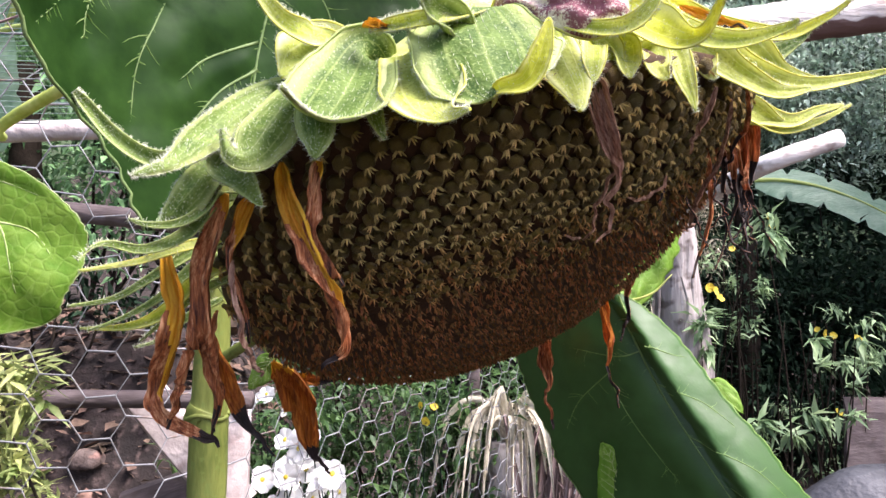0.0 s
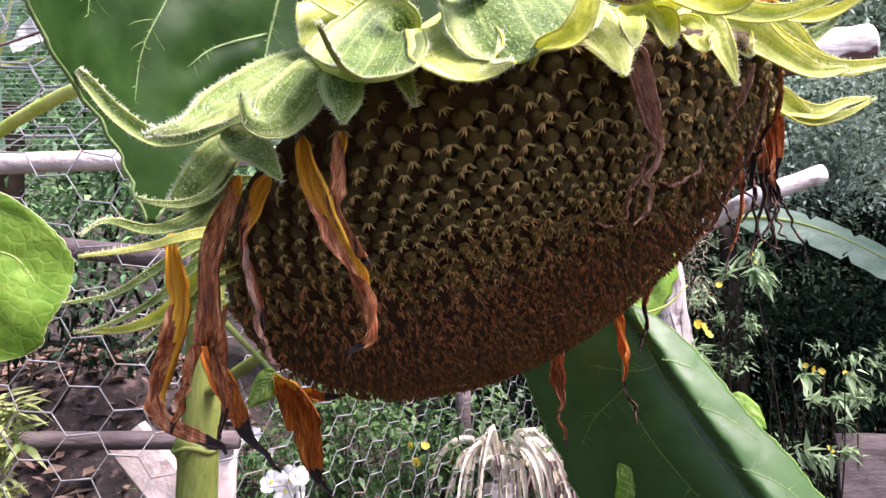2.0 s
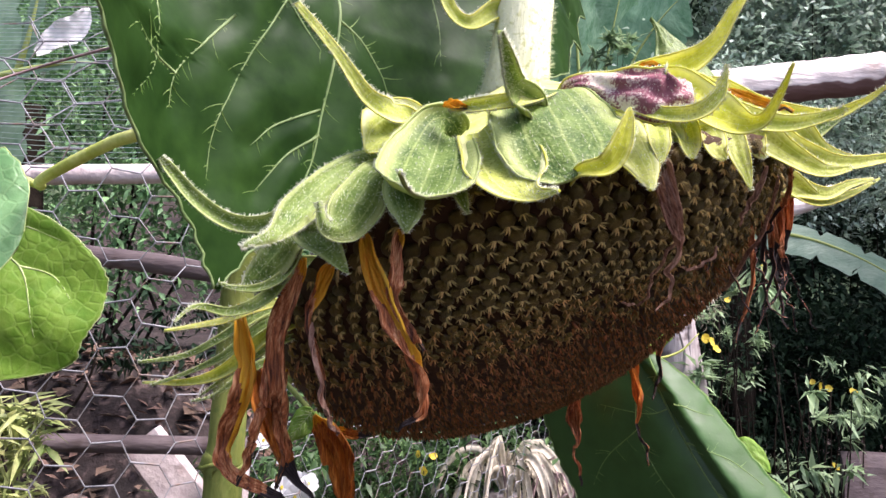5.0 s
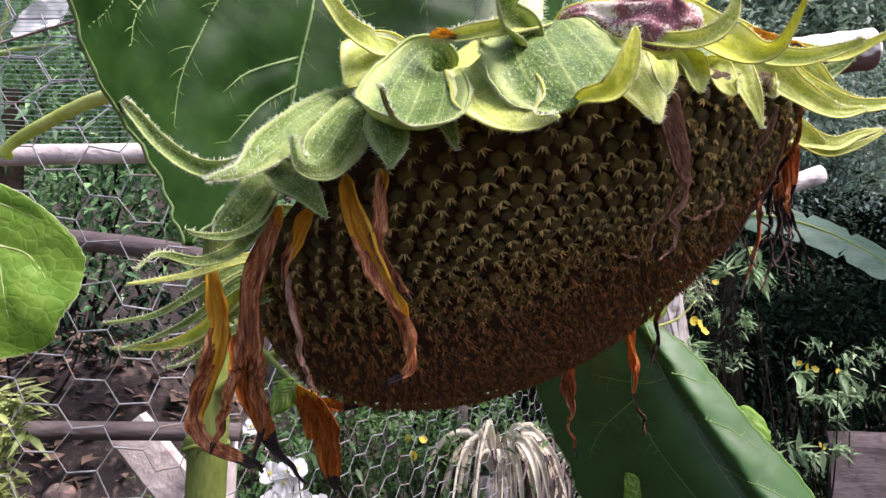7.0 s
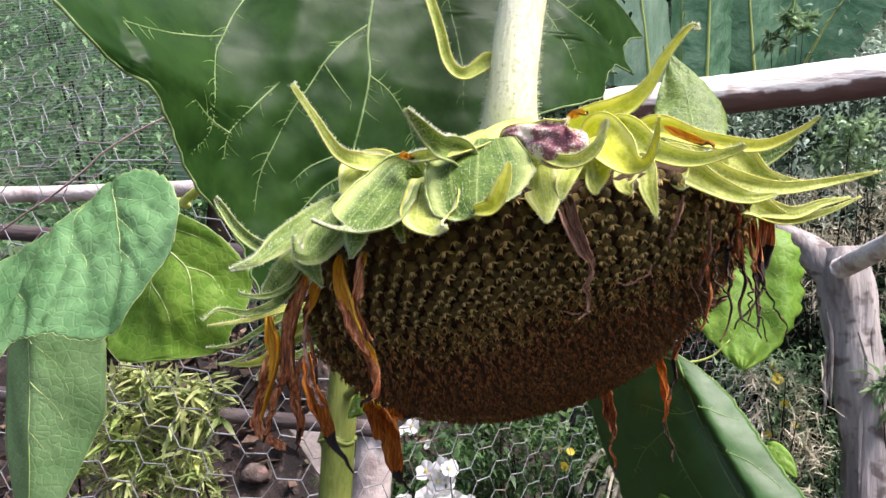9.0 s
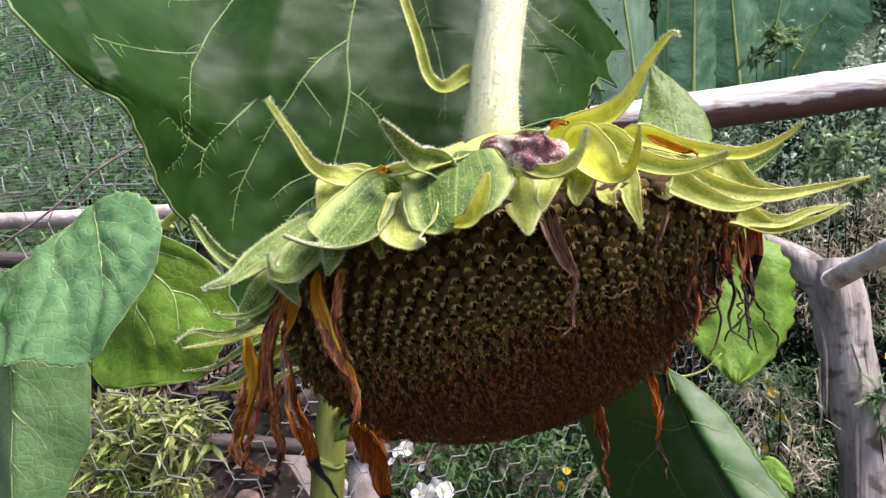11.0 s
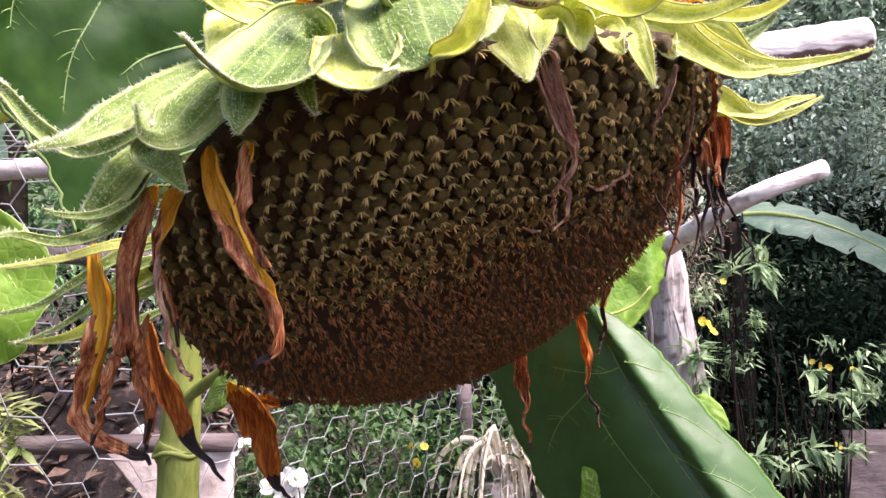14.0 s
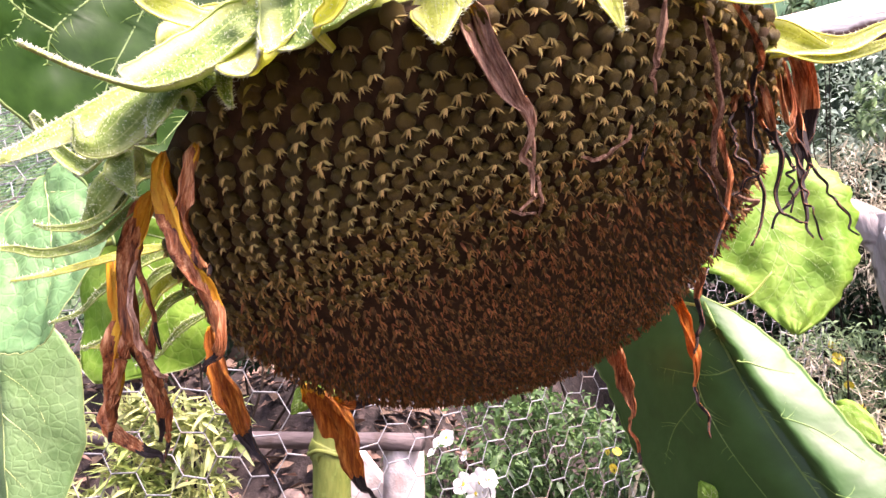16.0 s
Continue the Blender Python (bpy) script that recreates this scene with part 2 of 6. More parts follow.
SEED_PART = material("seed_dark_olive_single", [(0.068, 0.046, 0.005), (0.147, 0.104, 0.013)], 140, 0.55, 0.35, obj_random=0.35, spots=(0.034, 0.019, 0.005), spot_scale=500)
TUFT = material("floret_remnant_tan", [(0.265, 0.182, 0.050), (0.58, 0.43, 0.155)], 300, 0.75, 0.2, 0.15, island=0.4)
TUFT_MID = material("floret_remnant_ochre", [(0.14, 0.074, 0.017), (0.43, 0.265, 0.076)], 300, 0.75, 0.2, 0.15, island=0.5)
FLORET = material("floret_remnant_brown", [(0.082, 0.030, 0.006), (0.29, 0.132, 0.029)], 300, 0.75, 0.2, 0.1, island=0.65)
DISC = material("disc_flesh_dark", [(0.030, 0.013, 0.003), (0.066, 0.031, 0.008)], 120, 0.85, 0.3)
WOOD_PALE = material("weathered_pole_wood", [(0.56, 0.49, 0.44), (0.84, 0.80, 0.75)], 12, 0.75, 0.4, stretch=(0.25, 1, 1), spots=(0.36, 0.27, 0.23), spot_scale=14)
WOOD_SHADED = material("pole_wood_shaded_below", [(0.56, 0.49, 0.44), (0.84, 0.80, 0.75)], 12, 0.75, 0.4, stretch=(0.25, 1, 1), spots=(0.50, 0.41, 0.36), spot_scale=14)
# the pole's shaded underside is painted in as brown with a ragged edge
mix_in(WOOD_SHADED, "under_shade", (0.17, 0.10, 0.085), 30)
WOOD_GREY = material("grey_rail_wood", [(0.055, 0.040, 0.040), (0.15, 0.12, 0.115)], 16, 0.8, 0.4, stretch=(0.25, 1, 1), spots=(0.07, 0.05, 0.046), spot_scale=18)
BARK = material("grey_trunk_bark", [(0.17, 0.15, 0.14), (0.47, 0.43, 0.41)], 9, 0.9, 0.9, stretch=(1, 1, 0.14), spots=(0.14, 0.115, 0.105), spot_scale=16)
BOARD = material("bleached_board", [(0.36, 0.30, 0.28), (0.62, 0.55, 0.52)], 10, 0.8, 0.3, spots=(0.34, 0.27, 0.25), spot_scale=15)
WIRE = material("galvanised_wire", [(0.10, 0.105, 0.11), (0.27, 0.275, 0.28)], 30, 0.5, 0.1, spots=(0.16, 0.11, 0.08), spot_scale=25, spec=0.5)
NET = material("fine_net_thread", [(0.26, 0.38, 0.32), (0.46, 0.58, 0.52)], 60, 0.7, 0)
SOIL = material("litter_and_soil", [(0.010, 0.007, 0.006), (0.036, 0.025, 0.022)], 5, 0.95, 0.6, spots=(0.075, 0.053, 0.046), spot_scale=30)
LITTER = material("dry_leaf_litter", [(0.05, 0.03, 0.02), (0.18, 0.12, 0.085)], 12, 0.9, 0.3, 0.1, island=0.6)
STONE = material("rough_stone", [(0.06, 0.042, 0.036), (0.15, 0.115, 0.10)], 9, 0.9, 0.5, spots=(0.2, 0.12, 0.1), spot_scale=30)
FOLIAGE = [
    # near-black: the deep shade of the thicket is put into the leaf colour
    material("foliage_shade_dark", [(0.007, 0.017, 0.010), (0.023, 0.045, 0.024)], 8, 0.75, 0.1, 0.2, island=0.55, spec=0.08),
    material("foliage_mid", [(0.022, 0.062, 0.017), (0.085, 0.165, 0.05)], 8, 0.5, 0.1, 0.3, island=0.5),
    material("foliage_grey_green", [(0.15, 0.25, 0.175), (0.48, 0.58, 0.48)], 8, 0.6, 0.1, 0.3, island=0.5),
    material("foliage_pale_weed", [(0.13, 0.23, 0.10), (0.33, 0.45, 0.25)], 8, 0.55, 0.1, 0.35, island=0.5),
    material("foliage_variegated", [(0.17, 0.26, 0.06), (0.54, 0.56, 0.25)], 14, 0.55, 0.1, 0.35, island=0.5),
]
HEDGE = material("hedge_leaf_green", [(0.08, 0.21, 0.080), (0.28, 0.48, 0.22)], 8, 0.5, 0.1, 0.35, island=0.6)
BANANA = material("banana_leaf_green", [(0.15, 0.28, 0.18), (0.30, 0.44, 0.31)], 5, 0.42, 0.2, 0.5, stretch=(1, 6, 1))
BANANA_DEEP = material("banana_leaf_deep_green", [(0.065, 0.19, 0.09), (0.21, 0.38, 0.23)], 5, 0.42, 0.2, 0.4, stretch=(1, 6, 1))
BLOOM_YELLOW = material("bloom_yellow", [(0.55, 0.42, 0.03), (0.75, 0.62, 0.08)], 40, 0.6, 0.1, 0.3)
BLOOM_WHITE = material("bloom_white", [(0.74, 0.74, 0.72), (0.86, 0.86, 0.85)], 30, 0.6, 0.1, 0.3)
STRAW = material("dry_strap_leaf", [(0.30, 0.27, 0.18), (0.62, 0.58, 0.45)], 20, 0.7, 0.2, 0.25, island=0.4)
DRY = material("dead_hanging_stalk", [(0.13, 0.085, 0.075), (0.34, 0.25, 0.23)], 16, 0.9, 0.3, stretch=(1, 1, 0.2), island=0.35)
RUBBER = material("dark_plastic_sheet", [(0.028, 0.030, 0.036), (0.07, 0.074, 0.085)], 6, 0.6, 0.3)
TERRACOTTA = material("clay_pot", [(0.20, 0.11, 0.085), (0.34, 0.22, 0.18)], 14, 0.85, 0.3, spots=(0.4, 0.34, 0.3), spot_scale=22)


# ---- building helpers ----
def part(name, bm, mats, parent=None, label="", smooth=True):
    """Link a bmesh as one mesh object, under a thing or a part where one is given."""
    me = bpy.data.meshes.new(name)
    bm.to_mesh(me)
    bm.free()
    return part_mesh(name, me, mats, parent, label, smooth)


def part_mesh(name, me, mats, parent=None, label="", smooth=True):
    for m in mats if isinstance(mats, (list, tuple)) else [mats]:
        me.materials.append(m)
    if smooth and len(me.polygons):
        me.polygons.foreach_set("use_smooth", [True] * len(me.polygons))
    ob = new(name, me)
    if parent:
        ob.parent = parent
        ob.matrix_parent_inverse = world_of(parent).inverted()
    if label:
        tagged(ob, label)
    return ob


def world_of(ob):
    m = ob.matrix_basis.copy()
    if ob.parent:
        m = world_of(ob.parent) @ ob.matrix_parent_inverse @ m
    return m


def thing(name, at, label, category, group="", kind=""):
    ob = new(name)
    ob.empty_display_size = 0.02
    ob.matrix_basis = Matrix.Translation(at)
    return tagged(ob, label, category, group, kind)


def spline(pts, steps):
    """Points on a smooth curve through pts (tuples of any length), steps to each span."""
    p = [np.array(q, float) for q in pts]
    p = [2 * p[0] - p[1]] + p + [2 * p[-1] - p[-2]]
    out = []
    for i in range(1, len(p) - 2):
        for k in range(steps):
            t = k / steps
            out.append(0.5 * (2 * p[i] + (p[i + 1] - p[i - 1]) * t + (2 * p[i - 1] - 5 * p[i] + 4 * p[i + 1] - p[i + 2]) * t * t
                              + (3 * p[i] - p[i - 1] - 3 * p[i + 1] + p[i + 2]) * t ** 3))
    out.append(p[-2])
    return out


def grid_faces(bm, rows, mat=0, close=False):
    made = []
    for a, b in zip(rows, rows[1:]):
        count = len(a) if close else len(a) - 1
        for i in range(count):
            j = (i + 1) % len(a)
            try:
                f = bm.faces.new((a[i], a[j], b[j], b[i]))
                f.material_index = mat
                made.append(f)
            except ValueError:
                pass
    return made


def tube(bm, pts, sides=8, steps=6, wobble=0.0, flat=1.0, caps=True, mat=0, seed=0, grain=30.0):
    """A swept round of changing radius: pts are (x, y, z, radius)."""
    line = spline(pts, steps)
    rows = []
    up = Vector((0.13, 0.31, 0.94))
    for i, q in enumerate(line):
        a, b = Vector(line[max(i - 1, 0)][:3]), Vector(line[min(i + 1, len(line) - 1)][:3])
        d = (b - a).normalized()
        u = d.cross(up)
        if u.length < 0.05:
            u = d.cross(Vector((1, 0, 0)))
        u.normalize()
        v = d.cross(u)
        row = []
        for k in range(sides):
            an = 2 * math.pi * k / sides
            r = max(q[3], 1e-5)
            if wobble:
                r *= 1 + wobble * noise.noise(Vector((q[0] * grain + seed, q[1] * grain, q[2] * grain)) + Vector((math.cos(an), math.sin(an), 0)) * (0.9 if grain > 20 else 2.2))
            row.append(bm.verts.new(Vector(q[:3]) + u * (r * math.cos(an)) + v * (r * flat * math.sin(an))))
        rows.append(row)
    grid_faces(bm, rows, mat, True)
    if caps:
        for row in (rows[0], rows[-1]):
            try:
                bm.faces.new(row).material_index = mat
            except ValueError:
                pass
    return rows


def spike(bm, base, way, length, radius, mat=0):
    """A three-sided hair or tooth."""
    way = Vector(way).normalized()
    u = way.orthogonal().normalized()
    v = way.cross(u)
    ring = [bm.verts.new(Vector(base) + (u * math.cos(a) + v * math.sin(a)) * radius) for a in (0, 2.09, 4.19)]
    tip = bm.verts.new(Vector(base) + way * length)
    for i in range(3):
        bm.faces.new((ring[i], ring[(i + 1) % 3], tip)).material_index = mat


rnd = random.Random(7)

# ---- the sunflower ----
STALK_BASE = (-0.215, 0.76, 0.0)
sunflower = thing("sunflower", STALK_BASE, "ripening sunflower with a nodding brown seed head and withered petals", "sunflower")
HEAD_C, HEAD_R = Vector((0.0691, 0.3762, 1.3683)), 0.1332
HEAD_N = Vector((0.34946, -0.48389, -0.80233))
HEAD_U = Vector((0.93695, 0.18048, 0.29925))
HEAD_V = Vector((0.0, -0.85632, 0.51645))


def rim_radius(a):
    return HEAD_R * (1 - 0.0459 * math.cos(2 * a) + 0.0386 * math.sin(2 * a))


def face_point(r, a):
    """A point of the domed seed face: r from 0 (middle) to 1 (rim), a round it."""
    h = 0.0364 * (1 - r ** 2.5689) * (1 - 0.0777 * r * math.cos(a) + 0.2246 * r * math.sin(a))
    h += r * r * (-0.0045 * math.cos(2 * a) - 0.0006 * math.sin(2 * a))
    R = rim_radius(a) * r
    return HEAD_C + HEAD_U * (R * math.cos(a)) + HEAD_V * (R * math.sin(a)) + HEAD_N * h


def face_frame(r, a):
    """The matrix at a point of the face: z outwards, y towards the middle."""
    p = face_point(r, a)
    e = 0.01
    inward = face_point(max(r - e, 0.001), a) - face_point(max(r - e, 0.001) + e, a)
    round_ = face_point(max(r, 0.02), a + 0.02) - face_point(max(r, 0.02), a - 0.02)
    y = inward.normalized()
    z = round_.cross(inward).normalized()
    if z.dot(HEAD_N) < 0:
        z = -z
    x = y.cross(z).normalized()
    return p, x, y, z


def rim_cut(a):
    """How far out the seeds reach before the bracts take over."""
    d = (math.degrees(a) % 360) - 76
    return 1 - 0.20 * math.exp(-(d / 42.0) ** 2)


# the fleshy head: the face under the seeds, then the back down to the neck
NECK_AT = Vector((0.052, 0.372, 1.462))
bm = bmesh.new()
rows = []
for r in (0.02, 0.2, 0.4, 0.6, 0.75, 0.88, 0.96, 1.0):
    rows.append([bm.verts.new(face_point(r * rim_cut(2 * math.pi * k / 64), 2 * math.pi * k / 64) - HEAD_N * 0.003) for k in range(64)])
face_rows = len(rows) - 1
for s in (0.12, 0.3, 0.55, 0.78, 0.95):
    ring = []
    for k in range(64):
        a = 2 * math.pi * k / 64
        out_ = HEAD_U * math.cos(a) + HEAD_V * math.sin(a)
        rim = face_point(rim_cut(a), a)
        bulge = math.sin(s * math.pi) * 0.004
        flatp = NECK_AT + out_ * 0.016
        p = rim.lerp(flatp, s ** 0.85) - HEAD_N * bulge + out_ * (0.002 * math.sin(s * math.pi))
        ring.append(bm.verts.new(p + out_ * 0.001 * noise.noise(p * 60)))
    rows.append(ring)
grid_faces(bm, rows[:face_rows + 1], 0, True)
grid_faces(bm, rows[face_rows:face_rows + 2], 0, True)
grid_faces(bm, rows[face_rows + 1:], 1, True)
bm.faces.new(rows[0])
bm.faces.new(rows[-1])
head = part("seed_head", bm, [DISC, STEM_YELLOW], sunflower, "domed dark brown seed head, nodding towards the ground")

# neck, arching over from the stalk, and the stalk itself
bm = bmesh.new()
neck_line = [(0.050, 0.385, 1.445, 0.022), (0.053, 0.366, 1.478, 0.0155), (0.056, 0.362, 1.52, 0.0135), (0.060, 0.368, 1.585, 0.0135),
             (0.045, 0.40, 1.66, 0.014), (-0.02, 0.47, 1.72, 0.0145), (-0.11, 0.58, 1.70, 0.015), (-0.165, 0.67, 1.62, 0.0155), (-0.185, 0.715, 1.52, 0.016)]
rows = tube(bm, neck_line, 18, 8, 0.05)
neck = part("neck", bm, NECK, sunflower, "thick pale hairy neck of the flower")
bm = bmesh.new()
for _ in range(4200):
    a = rnd.random() * 6.283
    d = Vector((math.cos(a), math.sin(a) * 0.8, rnd.uniform(-0.3, 0.3))).normalized()
    s = spline(neck_line[:6], 8)
    j = rnd.randrange(2, len(s) - 2)
    t0, t1 = Vector(s[j][:3]), Vector(s[j + 1][:3])
    ax = (t1 - t0).normalized()
    d = (d - ax * d.dot(ax)).normalized()
    base = t0.lerp(t1, rnd.random()) + d * (s[j][3] * 0.96)
    spike(bm, base, d + ax * rnd.uniform(-0.3, 0.3), rnd.uniform(0.0014, 0.0040), 0.00018)
part("bristle_fuzz", bm, HAIR, neck, "fine white bristles")
bm = bmesh.new()
stalk_line = [(-0.215, 0.76, -0.02, 0.024), (-0.21, 0.755, 0.5, 0.022), (-0.205, 0.757, 1.0, 0.0195), (-0.204, 0.757, 1.175, 0.0195), (-0.206, 0.757, 1.20, 0.0215),
              (-0.203, 0.757, 1.225, 0.0185), (-0.20, 0.75, 1.36, 0.017), (-0.185, 0.715, 1.53, 0.016)]
tube(bm, stalk_line, 16, 10, 0.06)
stalk = part("stalk", bm, STEM, sunflower, "upright green stalk with a scarred node")
bm = bmesh.new()
tube(bm, [(-0.206 + 0.0215 * math.cos(a), 0.757 + 0.0215 * math.sin(a), 1.199 + 0.003 * math.sin(3 * a), 0.0022) for a in np.linspace(0, 6.2, 12)], 6, 3, 0.5)
part("node_scar", bm, STEM, stalk, "brown scar where a leaf has broken off")


# ---- bracts and petals ----
def strip(pts, cup, twist, crinkle, nu, steps, seed, thick, face=(0.0, -1.0, 0.12), ridges=0.0):
    """Rows of points (upper and lower sheet) of a leafy strip along pts = (x, y, z, width)."""
    line = spline(pts, steps)
    n = len(line)
    top, low, edge = [], [], []
    side0 = None
    for i, q in enumerate(line):
        a, b = Vector(line[max(i - 1, 0)][:3]), Vector(line[min(i + 1, n - 1)][:3])
        d = (b - a).normalized()
        f = Vector(face)
        side = d.cross(f)
        if side.length < 0.25 and side0 is not None:
            side = side0 - d * side0.dot(d)
        side.normalize()
        if side0 is not None and side.dot(side0) < 0:
            side = -side
        if side0 is not None:
            side = (side + side0 * 1.5)
            side = (side - d * side.dot(d)).normalized()
        side0 = side.copy()
        t = i / (n - 1)
        ang = twist * (math.sin(t * 6.0 + seed) + 0.5 * math.sin(t * 15 + seed * 2)) * min(1, t * 2.5)
        s = side * math.cos(ang) + d.cross(side) * math.sin(ang)
        nrm = s.cross(d).normalized()
        if nrm.dot(f) < 0:
            nrm = -nrm
        w = max(q[3], 0.0006) * 0.5
        rt, rl = [], []
        for k in range(nu + 1):
            u = 2 * k / nu - 1
            c = cup * w * 2 * (u * u - 0.33)
            c += crinkle * w * (math.sin(u * 7 + seed + 2.2 * noise.noise(Vector((t * 6, seed, 0)))) * 0.55 + noise.noise(Vector((u * 2.5, t * 9, seed))))
            c += ridges * w * math.sin(u * 17 + seed * 3 + 3 * noise.noise(Vector((t * 4, seed, 2))))
            ww = w * (1 + 0.07 * noise.noise(Vector((seed * 3.1, t * 7, u))))
            p = Vector(q[:3]) + s * (u * ww) + nrm * c
            th = thick * (1.0 - 0.75 * abs(u) ** 3)
            rt.append(p + nrm * th * 0.5)
            rl.append(p - nrm * th * 0.5)
        top.append(rt)
        low.append(rl)
        edge.append((d, s, nrm))
    return top, low, edge


def sheet(bm, top, low, m_top=0, m_low=0):
    vt = [[bm.verts.new(p) for p in r] for r in top]
    vl = [[bm.verts.new(p) for p in r] for r in low]
    grid_faces(bm, vt, m_top)
    grid_faces(bm, [r[::-1] for r in vl], m_low)
    for a, b in ((0, 0), (-1, -1)):
        grid_faces(bm, [[r[a] for r in vt], [r[b] for r in vl]], m_low)
    grid_faces(bm, [vt[0], vl[0]], m_low)
    grid_faces(bm, [vt[-1], vl[-1]], m_low)


count = [0]


def bract(pts, tone=0, cup=0.15, hairy=24, broad=False):
    """One leafy bract of the head's rim: a cupped, hairy strip with a flaring, thickened margin."""
    count[0] += 1
    seed = count[0] * 1.7
    a, c = Vector(pts[0][:3]), Vector(pts[1][:3])
    root = a + (a - c) * (0.05 if broad else 0.18) + (HEAD_C - HEAD_N * 0.02 - a).normalized() * 0.010
    pts = [(*root, pts[0][3] * (0.8 if broad else 0.55))] + pts
    nu = 14
    top, low, edge = strip(pts, cup, 0.10, 0.16 if tone == 3 else (0.035 if broad else 0.07), nu, 9, seed, 0.0012)
    # the margin flares outwards and is uneven
    for i, (d, s, nrm) in enumerate(edge):
        w = (top[i][-1] - top[i][0]).length
        for k in (0, 1, nu - 1, nu):
            f = (0.06 if k in (0, nu) else 0.03) * w * (1 if broad else 0.5) * min(1, i / 14) * (1 + 0.35 * noise.noise(Vector((i * 0.35, k, seed))))
            top[i][k] = top[i][k] + nrm * f
            low[i][k] = low[i][k] + nrm * f
    bm = bmesh.new()
    inner = 0 if tone in (0, 4) else 1
    sheet(bm, top, low, 0, 1)
    bmesh.ops.recalc_face_normals(bm, faces=bm.faces)
    label = ("hairy green bract", "pale yellow-green bract", "yellowing bract with a long tip", "withered pinkish purple bract", "soft green hairy bract")[tone]
    ob = part("bract", bm, [BRACT[tone], BRACT_INNER[inner] if tone != 3 else BRACT[1]], sunflower, label)
    across = ob.data.attributes.new("across", 'FLOAT', 'POINT')
    across.data.foreach_set("value", [abs(2 * (k % (nu + 1)) / nu - 1) for k in range(len(ob.data.vertices))])
    bm = bmesh.new()
    for k in (0, -1):
        line = [(*(r[k] * 0.5 + q[k] * 0.5), (0.00060 if broad else 0.00045) * (1 - 0.5 * i / len(top)) * (1 + 0.25 * noise.noise(Vector((i * 0.5, k, seed))))) for i, (r, q) in enumerate(zip(top, low))][::2]
        tube(bm, line, 6, 2)
    part("pale_rim", bm, BRACT_INNER[inner], ob)
    bm = bmesh.new()
    for _ in range(hairy * 12):
        i = rnd.randrange(len(top))
        d, s, nrm = edge[i]
        if rnd.random() < 0.5:
            k = rnd.choice((0, -1))
            way = s * (-1 if k == 0 else 1) * (1 if (top[i][-1] - top[i][0]).dot(s) > 0 else -1)
        else:
            k = rnd.randrange(len(top[i]))
            way = nrm
        p = top[i][k]
        if i + 1 < len(top):
            p = p.lerp(top[i + 1][k], rnd.random())
        way = way + Vector((rnd.gauss(0, 0.35), rnd.gauss(0, 0.35), rnd.gauss(0, 0.35)))
        spike(bm, p, way, rnd.uniform(0.0007, 0.0020) * (1 if k in (0, -1) else 0.5), 0.00013)
    part("bristle_fuzz", bm, HAIR, ob)
    return ob


def petal(pts, gold=0.1, twist=0.6, pink=False, rust=False):
    """A withered, shrivelled ray petal: brown, with what gold is left near its root."""
    count[0] += 1
    seed = count[0] * 2.3
    # it starts narrow, tucked under the bracts, and is pinched and swollen along its way
    line = [list(p) for p in spline(pts, 3)]
    for k, p in enumerate(line):
        p[3] *= (0.45 if k == 0 else 1) * (1 + 0.35 * noise.noise(Vector((k * 0.9, seed, 0))))
        if p[3] < 0.0028 and 0 < k:
            t_ = 0.0042 * k / len(line)
            p[0] += t_ * noise.noise(Vector((k * 1.1, seed, 3)))
            p[1] += t_ * noise.noise(Vector((k * 1.1, seed, 6)))
            p[2] += 0.5 * t_ * noise.noise(Vector((k * 1.1, seed, 9)))
    line = [tuple(p) for p in line]
    top, low, edge = strip(line, 0.5, twist * 1.5, 0.42, 18, 6, seed, 0.0006, ridges=0.3)
    bm = bmesh.new()
    sheet(bm, top, low)
    bmesh.ops.recalc_face_normals(bm, faces=bm.faces)
    n = len(top)
    base = Vector(pts[0][:3])
    total = sum((Vector(a[:3]) - Vector(b[:3])).length for a, b in zip(pts, pts[1:]))
    # the gold runs further down along one edge
    for i, f in enumerate(bm.faces):
        row, col = (i // 18) % (n - 1), i % 18
        if i >= 18 * (n - 1):
            col = 17 - col
        c = f.calc_center_median()
        reach = gold * (1.45 - 0.9 * col / 17) if gold else 0
        if i < 36 * (n - 1) and row / n + 0.06 * noise.noise(Vector((c.x * 500, c.y * 500, c.z * 60))) < reach:
            f.material_index = 1
        elif not pink and row / n + 0.05 * noise.noise(c * 120) > (0.62 if rust else (0.34 if pts[0][0] > 0.15 else 0.86)):
            f.material_index = 2
    return part("petal", bm, [PETAL_PINK if pink else (PETAL_RUST if rust else PETAL_BROWN), PETAL_GOLD, PETAL_TAIL], sunflower,
                "withered maroon petal" if pink else "rust-orange withered petal with a black tail" if rust else ("shrivelled petal, golden at its root" if gold > 0.2 else "shrivelled dark brown petal"))


